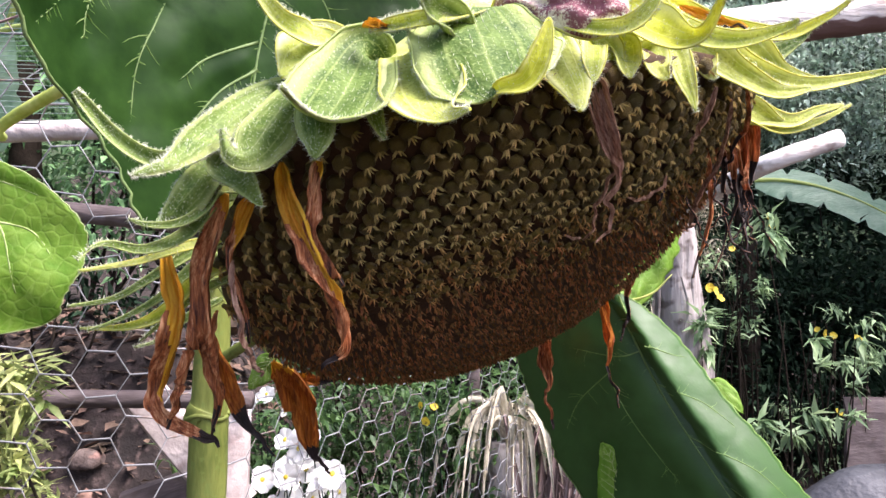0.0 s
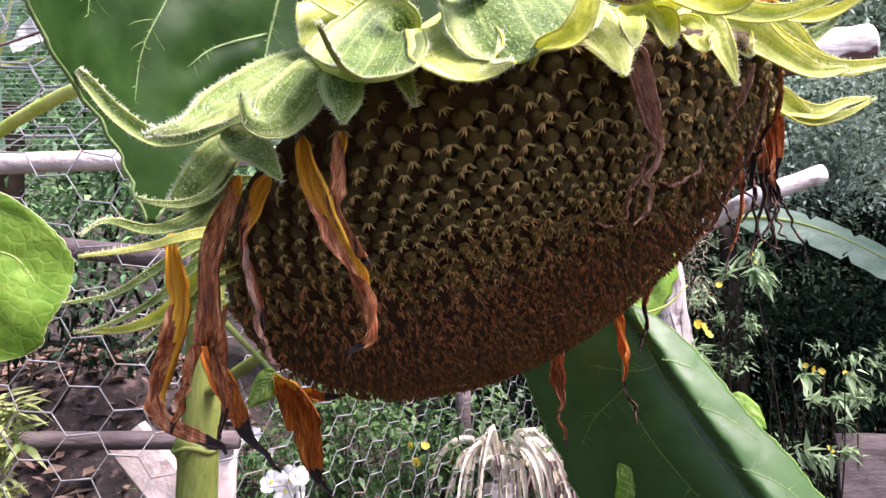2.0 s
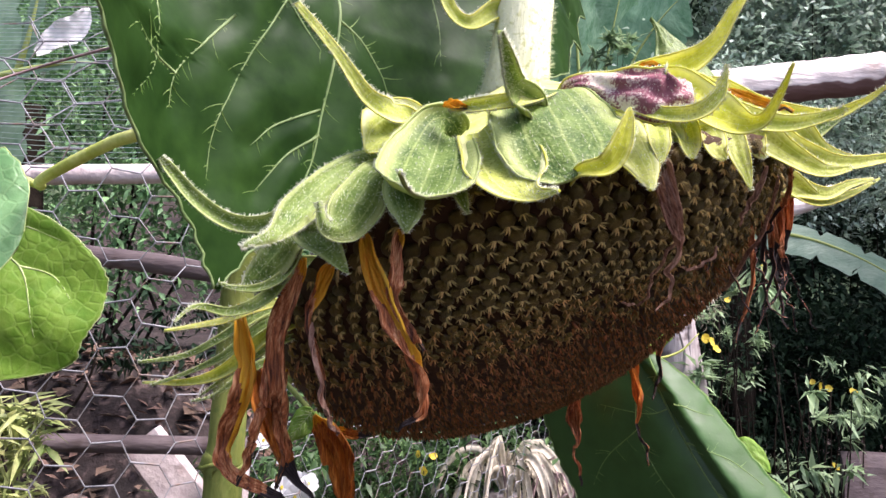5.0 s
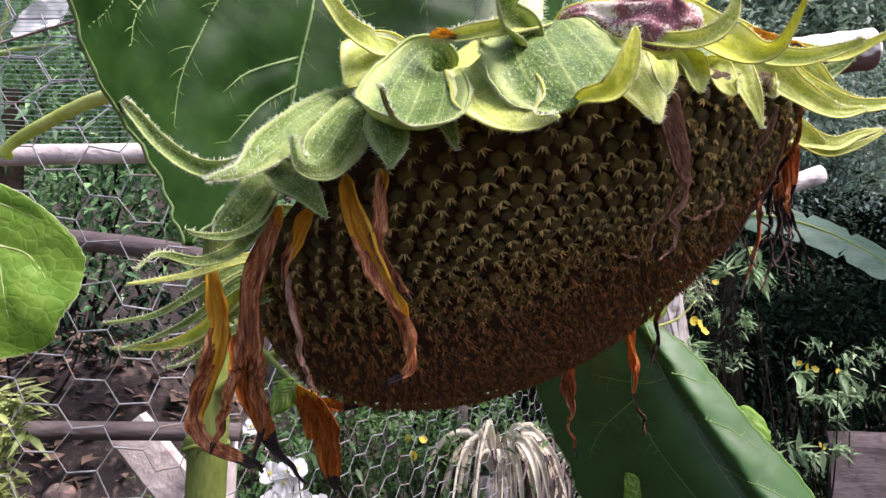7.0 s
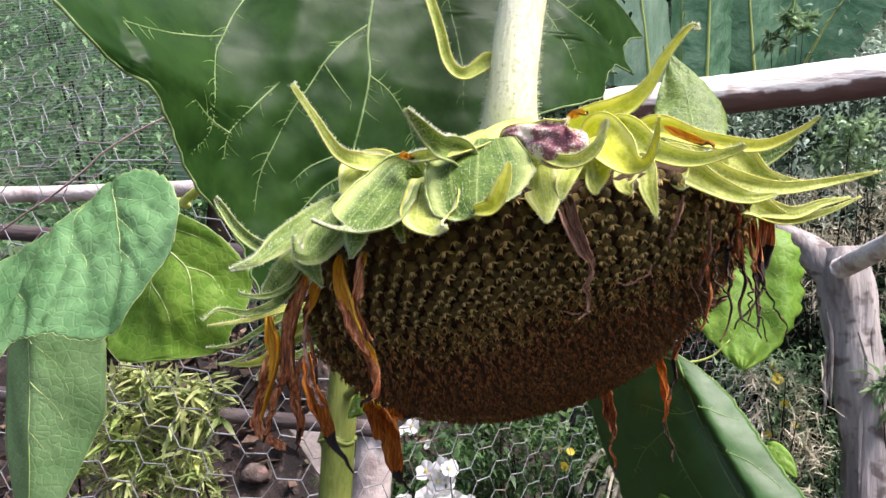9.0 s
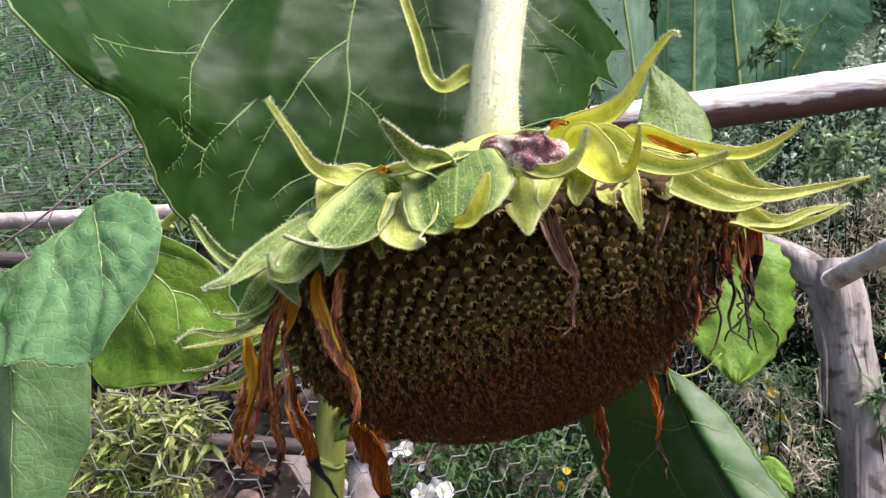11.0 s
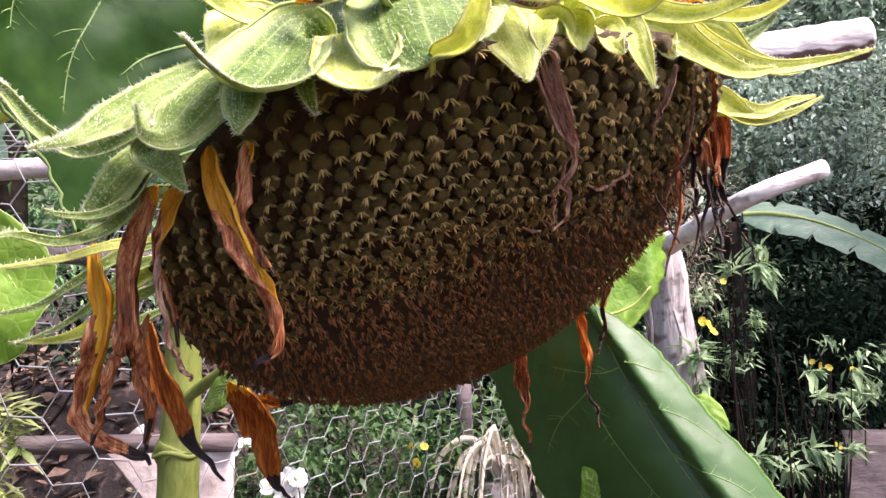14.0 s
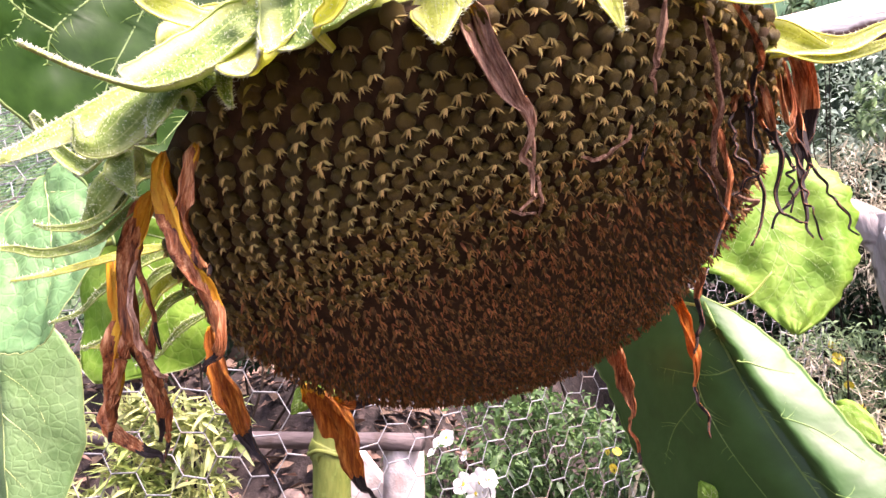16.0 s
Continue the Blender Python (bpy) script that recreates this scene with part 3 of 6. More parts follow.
bract([(0.0062, 0.2920, 1.4297, 0.0080), (0.0009, 0.2790, 1.4278, 0.0090), (-0.0066, 0.2680, 1.4302, 0.0056), (-0.0175, 0.2650, 1.4445, 0.0033), (-0.0328, 0.2680, 1.4626, 0.0024)], tone=1, hairy=90)
bract([(0.0063, 0.2930, 1.4288, 0.0160), (0.0021, 0.2840, 1.4235, 0.0240), (-0.0022, 0.2760, 1.4175, 0.0180), (-0.0068, 0.2740, 1.4120, 0.0020)], tone=1, hairy=20)
bract([(0.0196, 0.2840, 1.4232, 0.0200), (0.0176, 0.2720, 1.4134, 0.0280), (0.0158, 0.2620, 1.4040, 0.0325), (0.0144, 0.2540, 1.3972, 0.0310), (0.0135, 0.2490, 1.3938, 0.0225), (0.0128, 0.2450, 1.3922, 0.0100), (0.0119, 0.2370, 1.3915, 0.0026), (0.0110, 0.2240, 1.3912, 0.0014), (0.0106, 0.2110, 1.3918, 0.0007)], cup=0.10, hairy=130, broad=True)
bract([(0.0345, 0.2840, 1.4243, 0.0185), (0.0380, 0.2710, 1.4140, 0.0235), (0.0408, 0.2610, 1.4055, 0.0265), (0.0432, 0.2530, 1.3990, 0.0225), (0.0462, 0.2490, 1.3948, 0.0115), (0.0500, 0.2430, 1.3930, 0.0045), (0.0550, 0.2360, 1.3932, 0.0010)], cup=0.06, hairy=70, broad=True, tone=1)
bract([(0.0548, 0.2860, 1.4390, 0.0300), (0.0564, 0.2760, 1.4300, 0.0420), (0.0587, 0.2670, 1.4208, 0.0465), (0.0608, 0.2590, 1.4118, 0.0440), (0.0627, 0.2530, 1.4048, 0.0350), (0.0640, 0.2490, 1.4004, 0.0180)], cup=-0.06, hairy=120, broad=True)
bract([(0.0634, 0.2470, 1.4018, 0.0040), (0.0700, 0.2430, 1.4026, 0.0064), (0.0736, 0.2415, 1.4084, 0.0066), (0.0757, 0.2415, 1.4155, 0.0040), (0.0766, 0.2415, 1.4203, 0.0009)], tone=2, cup=0.3, hairy=14)
bract([(0.0590, 0.2950, 1.4420, 0.0100), (0.0530, 0.2790, 1.4360, 0.0080), (0.0450, 0.2680, 1.4300, 0.0062), (0.0360, 0.2680, 1.4285, 0.0052), (0.0280, 0.2730, 1.4290, 0.0042), (0.0217, 0.2784, 1.4296, 0.0012)], tone=1, cup=0.35, hairy=130)
bract([(0.0824, 0.2840, 1.4286, 0.0125), (0.0865, 0.2700, 1.4124, 0.0142), (0.0889, 0.2650, 1.4034, 0.0060), (0.0889, 0.2630, 1.3994, 0.0011)], cup=-0.1, hairy=30, tone=1)
bract([(0.0994, 0.2880, 1.4270, 0.0137), (0.1013, 0.2820, 1.4183, 0.0109), (0.1030, 0.2810, 1.4128, 0.0019)], tone=1)
bract([(0.0661, 0.2890, 1.4434, 0.0060), (0.0775, 0.2800, 1.4407, 0.0130), (0.0862, 0.2710, 1.4368, 0.0190), (0.0930, 0.2665, 1.4340, 0.0205), (0.0985, 0.2650, 1.4346, 0.0165), (0.1020, 0.2675, 1.4380, 0.0060)], cup=-0.18, hairy=60, tone=3, broad=True)
bract([(0.0811, 0.2820, 1.4347, 0.0050), (0.0919, 0.2650, 1.4257, 0.0051), (0.1015, 0.2590, 1.4244, 0.0054), (0.1080, 0.2570, 1.4292, 0.0045), (0.1108, 0.2570, 1.4359, 0.0022), (0.1115, 0.2570, 1.4405, 0.0009)], tone=1, cup=0.3, hairy=60)
bract([(0.0974, 0.3180, 1.4569, 0.0103), (0.1147, 0.3130, 1.4607, 0.0112), (0.1272, 0.3100, 1.4695, 0.0065), (0.1354, 0.3080, 1.4845, 0.0041), (0.1440, 0.3070, 1.4960, 0.0026), (0.1478, 0.3070, 1.4970, 0.0020), (0.1482, 0.3060, 1.4950, 0.0009)], tone=2, hairy=90, cup=0.3)
bract([(0.1066, 0.3010, 1.4476, 0.0163), (0.1137, 0.2830, 1.4338, 0.0185), (0.1217, 0.2730, 1.4256, 0.0108), (0.1276, 0.2670, 1.4255, 0.0045), (0.1304, 0.2610, 1.4327, 0.0025), (0.1313, 0.2530, 1.4403, 0.0008)], tone=2, cup=0.25)
bract([(0.1264, 0.2980, 1.4317, 0.0090), (0.1290, 0.2900, 1.4188, 0.0073), (0.1327, 0.2890, 1.4058, 0.0010)], tone=1)
bract([(0.1164, 0.3110, 1.4493, 0.0161), (0.1316, 0.3010, 1.4380, 0.0098), (0.1480, 0.2950, 1.4323, 0.0071), (0.1630, 0.2890, 1.4351, 0.0034), (0.1666, 0.2870, 1.4377, 0.0010)], tone=1, cup=0.3, hairy=40)
bract([(0.1319, 0.3260, 1.4558, 0.0108), (0.1526, 0.3250, 1.4490, 0.0082), (0.1774, 0.3250, 1.4456, 0.0057), (0.1934, 0.3220, 1.4513, 0.0028), (0.2023, 0.3190, 1.4579, 0.0010)], tone=2, cup=0.3, hairy=60)
bract([(0.1444, 0.3110, 1.4345, 0.0153), (0.1647, 0.3180, 1.4287, 0.0098), (0.1879, 0.3280, 1.4266, 0.0060), (0.2131, 0.3350, 1.4318, 0.0033), (0.2320, 0.3350, 1.4364, 0.0008)], tone=1, cup=0.25, hairy=40)
bract([(0.1393, 0.3080, 1.4352, 0.0162), (0.1540, 0.3080, 1.4257, 0.0101), (0.1713, 0.3130, 1.4196, 0.0061), (0.1843, 0.3150, 1.4214, 0.0017)], tone=1, cup=0.2)
bract([(0.1797, 0.3610, 1.4248, 0.0126), (0.1984, 0.3680, 1.4180, 0.0062), (0.2190, 0.3780, 1.4234, 0.0032), (0.2371, 0.3830, 1.4328, 0.0007)], tone=1, cup=0.2)
bract([(0.1815, 0.3640, 1.4238, 0.0123), (0.2010, 0.3680, 1.4210, 0.0065), (0.2165, 0.3730, 1.4273, 0.0037), (0.2308, 0.3780, 1.4313, 0.0012)], tone=1)
bract([(0.1692, 0.3360, 1.4441, 0.0148), (0.1818, 0.3350, 1.4329, 0.0096), (0.1995, 0.3380, 1.4296, 0.0050), (0.2127, 0.3430, 1.4339, 0.0011)], tone=1)
bract([(0.1568, 0.3410, 1.4489, 0.0139), (0.1782, 0.3450, 1.4433, 0.0100), (0.1933, 0.3450, 1.4497, 0.0041), (0.1990, 0.3430, 1.4553, 0.0011)], hairy=30)
bract([(0.0485, 0.2735, 1.4296, 0.0130), (0.0430, 0.2620, 1.4304, 0.0105), (0.0402, 0.2505, 1.4333, 0.0068), (0.0381, 0.2410, 1.4361, 0.0048), (0.0362, 0.2320, 1.4388, 0.0018)], cup=0.35, hairy=110, tone=4)
bract([(0.0417, 0.3580, 1.5040, 0.0090), (0.0291, 0.3530, 1.4947, 0.0068), (0.0188, 0.3530, 1.5017, 0.0058), (0.0124, 0.3510, 1.5219, 0.0056), (0.0026, 0.3490, 1.5485, 0.0052)], tone=1, cup=0.3, hairy=60)
bract([(-0.0288, 0.2810, 1.3924, 0.0075), (-0.0429, 0.2850, 1.3866, 0.0064), (-0.0601, 0.2970, 1.3885, 0.0060), (-0.0747, 0.2990, 1.3970, 0.0053), (-0.0865, 0.3010, 1.4091, 0.0041), (-0.0908, 0.3010, 1.4136, 0.0019)], cup=0.35, hairy=80, tone=4)
bract([(-0.0057, 0.2830, 1.4107, 0.0095), (-0.0159, 0.2710, 1.4032, 0.0111), (-0.0246, 0.2570, 1.3899, 0.0120), (-0.0284, 0.2430, 1.3791, 0.0056), (-0.0366, 0.2350, 1.3735, 0.0007)], cup=-0.2, hairy=130, tone=4)
bract([(-0.0029, 0.2740, 1.4037, 0.0120), (-0.0070, 0.2630, 1.3930, 0.0168), (-0.0109, 0.2570, 1.3840, 0.0126), (-0.0156, 0.2530, 1.3827, 0.0049), (-0.0184, 0.2530, 1.3902, 0.0011)], cup=-0.25, hairy=70, broad=True, tone=4)
bract([(0.0068, 0.2660, 1.3985, 0.0122), (0.0099, 0.2550, 1.3893, 0.0102), (0.0100, 0.2510, 1.3812, 0.0010)], cup=-0.1, tone=4)
bract([(0.0240, 0.2680, 1.4036, 0.0060), (0.0266, 0.2620, 1.3955, 0.0044), (0.0292, 0.2610, 1.3892, 0.0007)], tone=4)
bract([(-0.0274, 0.2830, 1.3842, 0.0124), (-0.0180, 0.2730, 1.3776, 0.0089), (-0.0101, 0.2690, 1.3687, 0.0007)], tone=4)
bract([(-0.0347, 0.2900, 1.3841, 0.0104), (-0.0399, 0.2850, 1.3747, 0.0124), (-0.0476, 0.2870, 1.3664, 0.0087), (-0.0516, 0.2870, 1.3636, 0.0011)], cup=-0.15, hairy=40, tone=4)
bract([(-0.0318, 0.2940, 1.3819, 0.0035), (-0.0349, 0.2870, 1.3703, 0.0037), (-0.0420, 0.2810, 1.3639, 0.0030), (-0.0498, 0.2750, 1.3629, 0.0016), (-0.0554, 0.2730, 1.3647, 0.0006)], cup=0.3, hairy=20, tone=4)
bract([(-0.0354, 0.2980, 1.3733, 0.0040), (-0.0422, 0.2880, 1.3606, 0.0049), (-0.0505, 0.2760, 1.3547, 0.0033), (-0.0580, 0.2680, 1.3561, 0.0019), (-0.0608, 0.2630, 1.3553, 0.0009), (-0.0635, 0.2580, 1.3509, 0.0004)], cup=0.25, hairy=30, tone=4)
bract([(-0.0497, 0.3080, 1.3573, 0.0035), (-0.0589, 0.2930, 1.3516, 0.0021), (-0.0682, 0.2880, 1.3491, 0.0013), (-0.0770, 0.2830, 1.3472, 0.0006)], tone=1)
bract([(-0.0519, 0.3180, 1.3554, 0.0043), (-0.0664, 0.3130, 1.3444, 0.0029), (-0.0828, 0.3180, 1.3363, 0.0019), (-0.1035, 0.3230, 1.3327, 0.0007)], tone=4)
bract([(-0.0538, 0.3280, 1.3501, 0.0044), (-0.0715, 0.3330, 1.3361, 0.0029), (-0.0912, 0.3430, 1.3270, 0.0016), (-0.1060, 0.3430, 1.3214, 0.0007)], hairy=20, tone=4)
bract([(-0.0530, 0.3300, 1.3457, 0.0067), (-0.0707, 0.3380, 1.3303, 0.0053), (-0.0894, 0.3450, 1.3234, 0.0028), (-0.1121, 0.3480, 1.3217, 0.0007)], tone=1, cup=0.3)
bract([(-0.0546, 0.3360, 1.3399, 0.0039), (-0.0702, 0.3430, 1.3288, 0.0021), (-0.0876, 0.3530, 1.3164, 0.0007)], tone=4)
bract([(-0.0660, 0.3580, 1.3292, 0.0032), (-0.0843, 0.3630, 1.3160, 0.0012), (-0.0953, 0.3630, 1.3124, 0.0007)], tone=4)
bract([(0.0967, 0.2860, 1.4277, 0.0084), (0.0946, 0.2730, 1.4173, 0.0072), (0.0939, 0.2690, 1.4098, 0.0011)], tone=1, hairy=20)
bract([(0.1085, 0.2920, 1.4292, 0.0098), (0.1069, 0.2800, 1.4198, 0.0085), (0.1074, 0.2770, 1.4138, 0.0015)], tone=1, hairy=20)
bract([(0.1199, 0.2980, 1.4294, 0.0100), (0.1187, 0.2860, 1.4205, 0.0084), (0.1220, 0.2850, 1.4157, 0.0015)], tone=1, hairy=20)
bract([(0.1422, 0.3140, 1.4338, 0.0098), (0.1414, 0.3040, 1.4256, 0.0074), (0.1448, 0.3040, 1.4215, 0.0012)], tone=1, hairy=20)

petal([(-0.0063, 0.2760, 1.3843, 0.0029), (-0.0023, 0.2720, 1.3717, 0.0064), (0.0038, 0.2710, 1.3585, 0.0063), (0.0103, 0.2710, 1.3449, 0.0056), (0.0151, 0.2730, 1.3329, 0.0049), (0.0157, 0.2750, 1.3229, 0.0032), (0.0087, 0.2770, 1.3161, 0.0007)], gold=0.45, twist=0.7)
petal([(0.0062, 0.2760, 1.3855, 0.0047), (0.0049, 0.2730, 1.3729, 0.0046), (0.0050, 0.2710, 1.3612, 0.0039), (0.0119, 0.2700, 1.3501, 0.0028), (0.0153, 0.2700, 1.3442, 0.0010)], gold=0.05, twist=0.5)
petal([(-0.0310, 0.2960, 1.3760, 0.0036), (-0.0355, 0.2953, 1.3612, 0.0070), (-0.0398, 0.2977, 1.3427, 0.0078), (-0.0385, 0.3006, 1.3259, 0.0066), (-0.0392, 0.3096, 1.3112, 0.0056), (-0.0382, 0.3129, 1.3002, 0.0040), (-0.0415, 0.3160, 1.2876, 0.0014)], gold=0.06, twist=0.6)
petal([(-0.0720, 0.3860, 1.3300, 0.0040), (-0.0700, 0.3877, 1.3174, 0.0070), (-0.0658, 0.3885, 1.3029, 0.0098), (-0.0577, 0.3905, 1.2827, 0.0090), (-0.0470, 0.3880, 1.2705, 0.0036), (-0.0341, 0.3849, 1.2598, 0.0010)], gold=0.0, twist=0.3, rust=True)
petal([(-0.0184, 0.2850, 1.3740, 0.0049), (-0.0237, 0.2860, 1.3630, 0.0045), (-0.0265, 0.2880, 1.3535, 0.0030), (-0.0222, 0.2890, 1.3387, 0.0019), (-0.0179, 0.2920, 1.3236, 0.0009)], gold=0.3, twist=0.5)
petal([(-0.0590, 0.3110, 1.3580, 0.0030), (-0.0577, 0.3098, 1.3505, 0.0060), (-0.0545, 0.3106, 1.3346, 0.0090), (-0.0550, 0.3090, 1.3219, 0.0088), (-0.0620, 0.3160, 1.3049, 0.0078), (-0.0622, 0.3140, 1.2966, 0.0066), (-0.0568, 0.3121, 1.2903, 0.0050), (-0.0450, 0.3110, 1.2862, 0.0044), (-0.0376, 0.3153, 1.2815, 0.0010)], gold=0.42, twist=0.3)
petal([(-0.0463, 0.3080, 1.3370, 0.0033), (-0.0448, 0.3020, 1.3216, 0.0040), (-0.0498, 0.3020, 1.3021, 0.0031), (-0.0546, 0.3060, 1.2891, 0.0008)], gold=0.0, twist=1.2)
petal([(-0.0385, 0.3100, 1.3331, 0.0029), (-0.0438, 0.3140, 1.3162, 0.0033), (-0.0404, 0.3200, 1.2990, 0.0030), (-0.0440, 0.3250, 1.2813, 0.0009)], gold=0.0, twist=1.5)
petal([(-0.0520, 0.4380, 1.2970, 0.0070), (-0.0471, 0.4452, 1.2889, 0.0140), (-0.0405, 0.4620, 1.2723, 0.0180), (-0.0376, 0.4692, 1.2558, 0.0140), (-0.0361, 0.4752, 1.2377, 0.0050), (-0.0320, 0.4810, 1.2290, 0.0024), (-0.0269, 0.4888, 1.2207, 0.0013)], gold=0.12, twist=0.25, rust=True)
petal([(-0.0432, 0.4560, 1.2868, 0.0068), (-0.0326, 0.4560, 1.2844, 0.0062), (-0.0175, 0.4540, 1.2859, 0.0015)], gold=0.2, twist=0.2, rust=True)
petal([(-0.0250, 0.2860, 1.3520, 0.0014), (-0.0240, 0.2822, 1.3442, 0.0022), (-0.0195, 0.2790, 1.3308, 0.0018), (-0.0165, 0.2850, 1.3163, 0.0020), (-0.0130, 0.2880, 1.3130, 0.0006)], gold=0.0, twist=1.2, pink=True)
petal([(0.1049, 0.5030, 1.3220, 0.0044), (0.1084, 0.5150, 1.3063, 0.0090), (0.1119, 0.5300, 1.2894, 0.0101), (0.1144, 0.5300, 1.2740, 0.0035), (0.1122, 0.5300, 1.2663, 0.0023), (0.1170, 0.5300, 1.2529, 0.0023), (0.1187, 0.5300, 1.2433, 0.0012)], gold=0.0, twist=0.6)
petal([(0.1380, 0.4850, 1.3467, 0.0035), (0.1440, 0.5000, 1.3321, 0.0066), (0.1486, 0.5070, 1.3134, 0.0074), (0.1509, 0.5070, 1.2988, 0.0033), (0.1494, 0.5060, 1.2860, 0.0018), (0.1547, 0.5030, 1.2757, 0.0018), (0.1556, 0.5000, 1.2647, 0.0011)], gold=0.0, twist=0.6, rust=True)
petal([(0.1561, 0.4650, 1.3522, 0.0047), (0.1523, 0.4680, 1.3370, 0.0027), (0.1536, 0.4700, 1.3250, 0.0024), (0.1484, 0.4700, 1.3097, 0.0010)], gold=0.0, twist=1.0)
petal([(0.0940, 0.2760, 1.4145, 0.0073), (0.0979, 0.2780, 1.4020, 0.0084), (0.1033, 0.2840, 1.3908, 0.0060), (0.1061, 0.2880, 1.3843, 0.0019), (0.1039, 0.2920, 1.3751, 0.0015), (0.1070, 0.2960, 1.3658, 0.0014), (0.1005, 0.2990, 1.3614, 0.0006)], gold=0.0, twist=0.4, pink=True)
petal([(0.1446, 0.3180, 1.4300, 0.0022), (0.1427, 0.3300, 1.4081, 0.0020), (0.1391, 0.3350, 1.3935, 0.0018), (0.1325, 0.3370, 1.3797, 0.0007)], gold=0.0, twist=1.5)
petal([(0.1768, 0.3700, 1.4394, 0.0032), (0.1926, 0.3900, 1.4229, 0.0075), (0.1944, 0.3980, 1.4019, 0.0084), (0.1900, 0.3950, 1.3861, 0.0030), (0.1892, 0.3870, 1.3679, 0.0014), (0.1897, 0.3850, 1.3567, 0.0008)], gold=0.0, twist=0.5)
petal([(0.1636, 0.3500, 1.4361, 0.0016), (0.1689, 0.3600, 1.4136, 0.0025), (0.1704, 0.3650, 1.3916, 0.0019), (0.1733, 0.3700, 1.3718, 0.0011), (0.1700, 0.3700, 1.3528, 0.0004)], gold=0.0, twist=1.2)
petal([(0.1713, 0.3650, 1.4223, 0.0020), (0.1772, 0.3720, 1.4030, 0.0031), (0.1812, 0.3780, 1.3856, 0.0020), (0.1803, 0.3800, 1.3673, 0.0012), (0.1887, 0.3800, 1.3611, 0.0004)], gold=0.05, twist=1.0)
petal([(0.1832, 0.3800, 1.4260, 0.0036), (0.1896, 0.3900, 1.4062, 0.0041), (0.1926, 0.3900, 1.3871, 0.0018), (0.1868, 0.3850, 1.3730, 0.0013), (0.1758, 0.3800, 1.3607, 0.0008)], gold=0.0, twist=1.4)
petal([(0.1449, 0.3250, 1.4309, 0.0016), (0.1527, 0.3400, 1.4116, 0.0019), (0.1595, 0.3500, 1.3895, 0.0022), (0.1614, 0.3580, 1.3708, 0.0015), (0.1536, 0.3600, 1.3486, 0.0007)], gold=0.0, twist=1.5)
petal([(0.1358, 0.3180, 1.4539, 0.0021), (0.1417, 0.3140, 1.4495, 0.0042), (0.1502, 0.3110, 1.4450, 0.0041), (0.1579, 0.3080, 1.4411, 0.0013)], gold=1.0, twist=0.2, rust=True)
petal([(0.0916, 0.3000, 1.4528, 0.0016), (0.0959, 0.2960, 1.4537, 0.0036), (0.1015, 0.2960, 1.4552, 0.0015)], gold=1.0, twist=0.2, rust=True)
petal([(0.0195, 0.2780, 1.4305, 0.0014), (0.0220, 0.2740, 1.4300, 0.0036), (0.0250, 0.2720, 1.4290, 0.0030), (0.0275, 0.2740, 1.4290, 0.0009)], gold=1.0, twist=0.2, rust=True)
petal([(0.1055, 0.2889, 1.3915, 0.0015), (0.1065, 0.2948, 1.3857, 0.0013), (0.1035, 0.3027, 1.3787, 0.0010), (0.1037, 0.3126, 1.3720, 0.0011), (0.1025, 0.3247, 1.3635, 0.0006)], gold=0.0, twist=1.0, pink=True)
petal([(0.1169, 0.3173, 1.3792, 0.0009), (0.1221, 0.3206, 1.3787, 0.0013), (0.1280, 0.3195, 1.3821, 0.0011), (0.1324, 0.3214, 1.3880, 0.0007)], gold=0.0, twist=0.8, pink=True)
petal([(0.1545, 0.3142, 1.4169, 0.0014), (0.1582, 0.3291, 1.4060, 0.0015), (0.1589, 0.3449, 1.3939, 0.0018), (0.1572, 0.3613, 1.3823, 0.0021), (0.1639, 0.3889, 1.3774, 0.0018), (0.1768, 0.4290, 1.3765, 0.0015), (0.1729, 0.4298, 1.3744, 0.0008)], gold=0.0, twist=1.2, pink=True)
petal([(0.1441, 0.3010, 1.4180, 0.0020), (0.1427, 0.3044, 1.4097, 0.0027), (0.1402, 0.3098, 1.4019, 0.0017), (0.1381, 0.3164, 1.3966, 0.0007)], gold=0.0, twist=1.0, pink=True)
petal([(0.1623, 0.3196, 1.4249, 0.0014), (0.1728, 0.3442, 1.4149, 0.0019), (0.1716, 0.3562, 1.4055, 0.0016), (0.1714, 0.3693, 1.3971, 0.0015), (0.1786, 0.4032, 1.3936, 0.0009)], gold=0.0, twist=1.4)
petal([(0.0927, 0.3187, 1.3645, 0.0007), (0.0966, 0.3216, 1.3632, 0.0011), (0.0997, 0.3248, 1.3638, 0.0006)], gold=0.0, twist=0.5, pink=True)
petal([(0.1829, 0.3820, 1.4221, 0.0021), (0.1847, 0.3820, 1.4033, 0.0019), (0.1869, 0.3790, 1.3945, 0.0012), (0.1898, 0.3810, 1.3883, 0.0015), (0.1925, 0.3820, 1.3807, 0.0011), (0.1971, 0.3850, 1.3731, 0.0008), (0.2029, 0.3870, 1.3642, 0.0008), (0.2045, 0.3870, 1.3569, 0.0007)], gold=0.0, twist=1.5)
petal([(0.1673, 0.3630, 1.4285, 0.0019), (0.1691, 0.3630, 1.4106, 0.0014), (0.1588, 0.3610, 1.4005, 0.0017), (0.1493, 0.3600, 1.3930, 0.0009), (0.1506, 0.3590, 1.3867, 0.0007), (0.1548, 0.3580, 1.3785, 0.0008), (0.1574, 0.3580, 1.3711, 0.0007), (0.1611, 0.3580, 1.3633, 0.0006)], gold=0.0, twist=1.5)
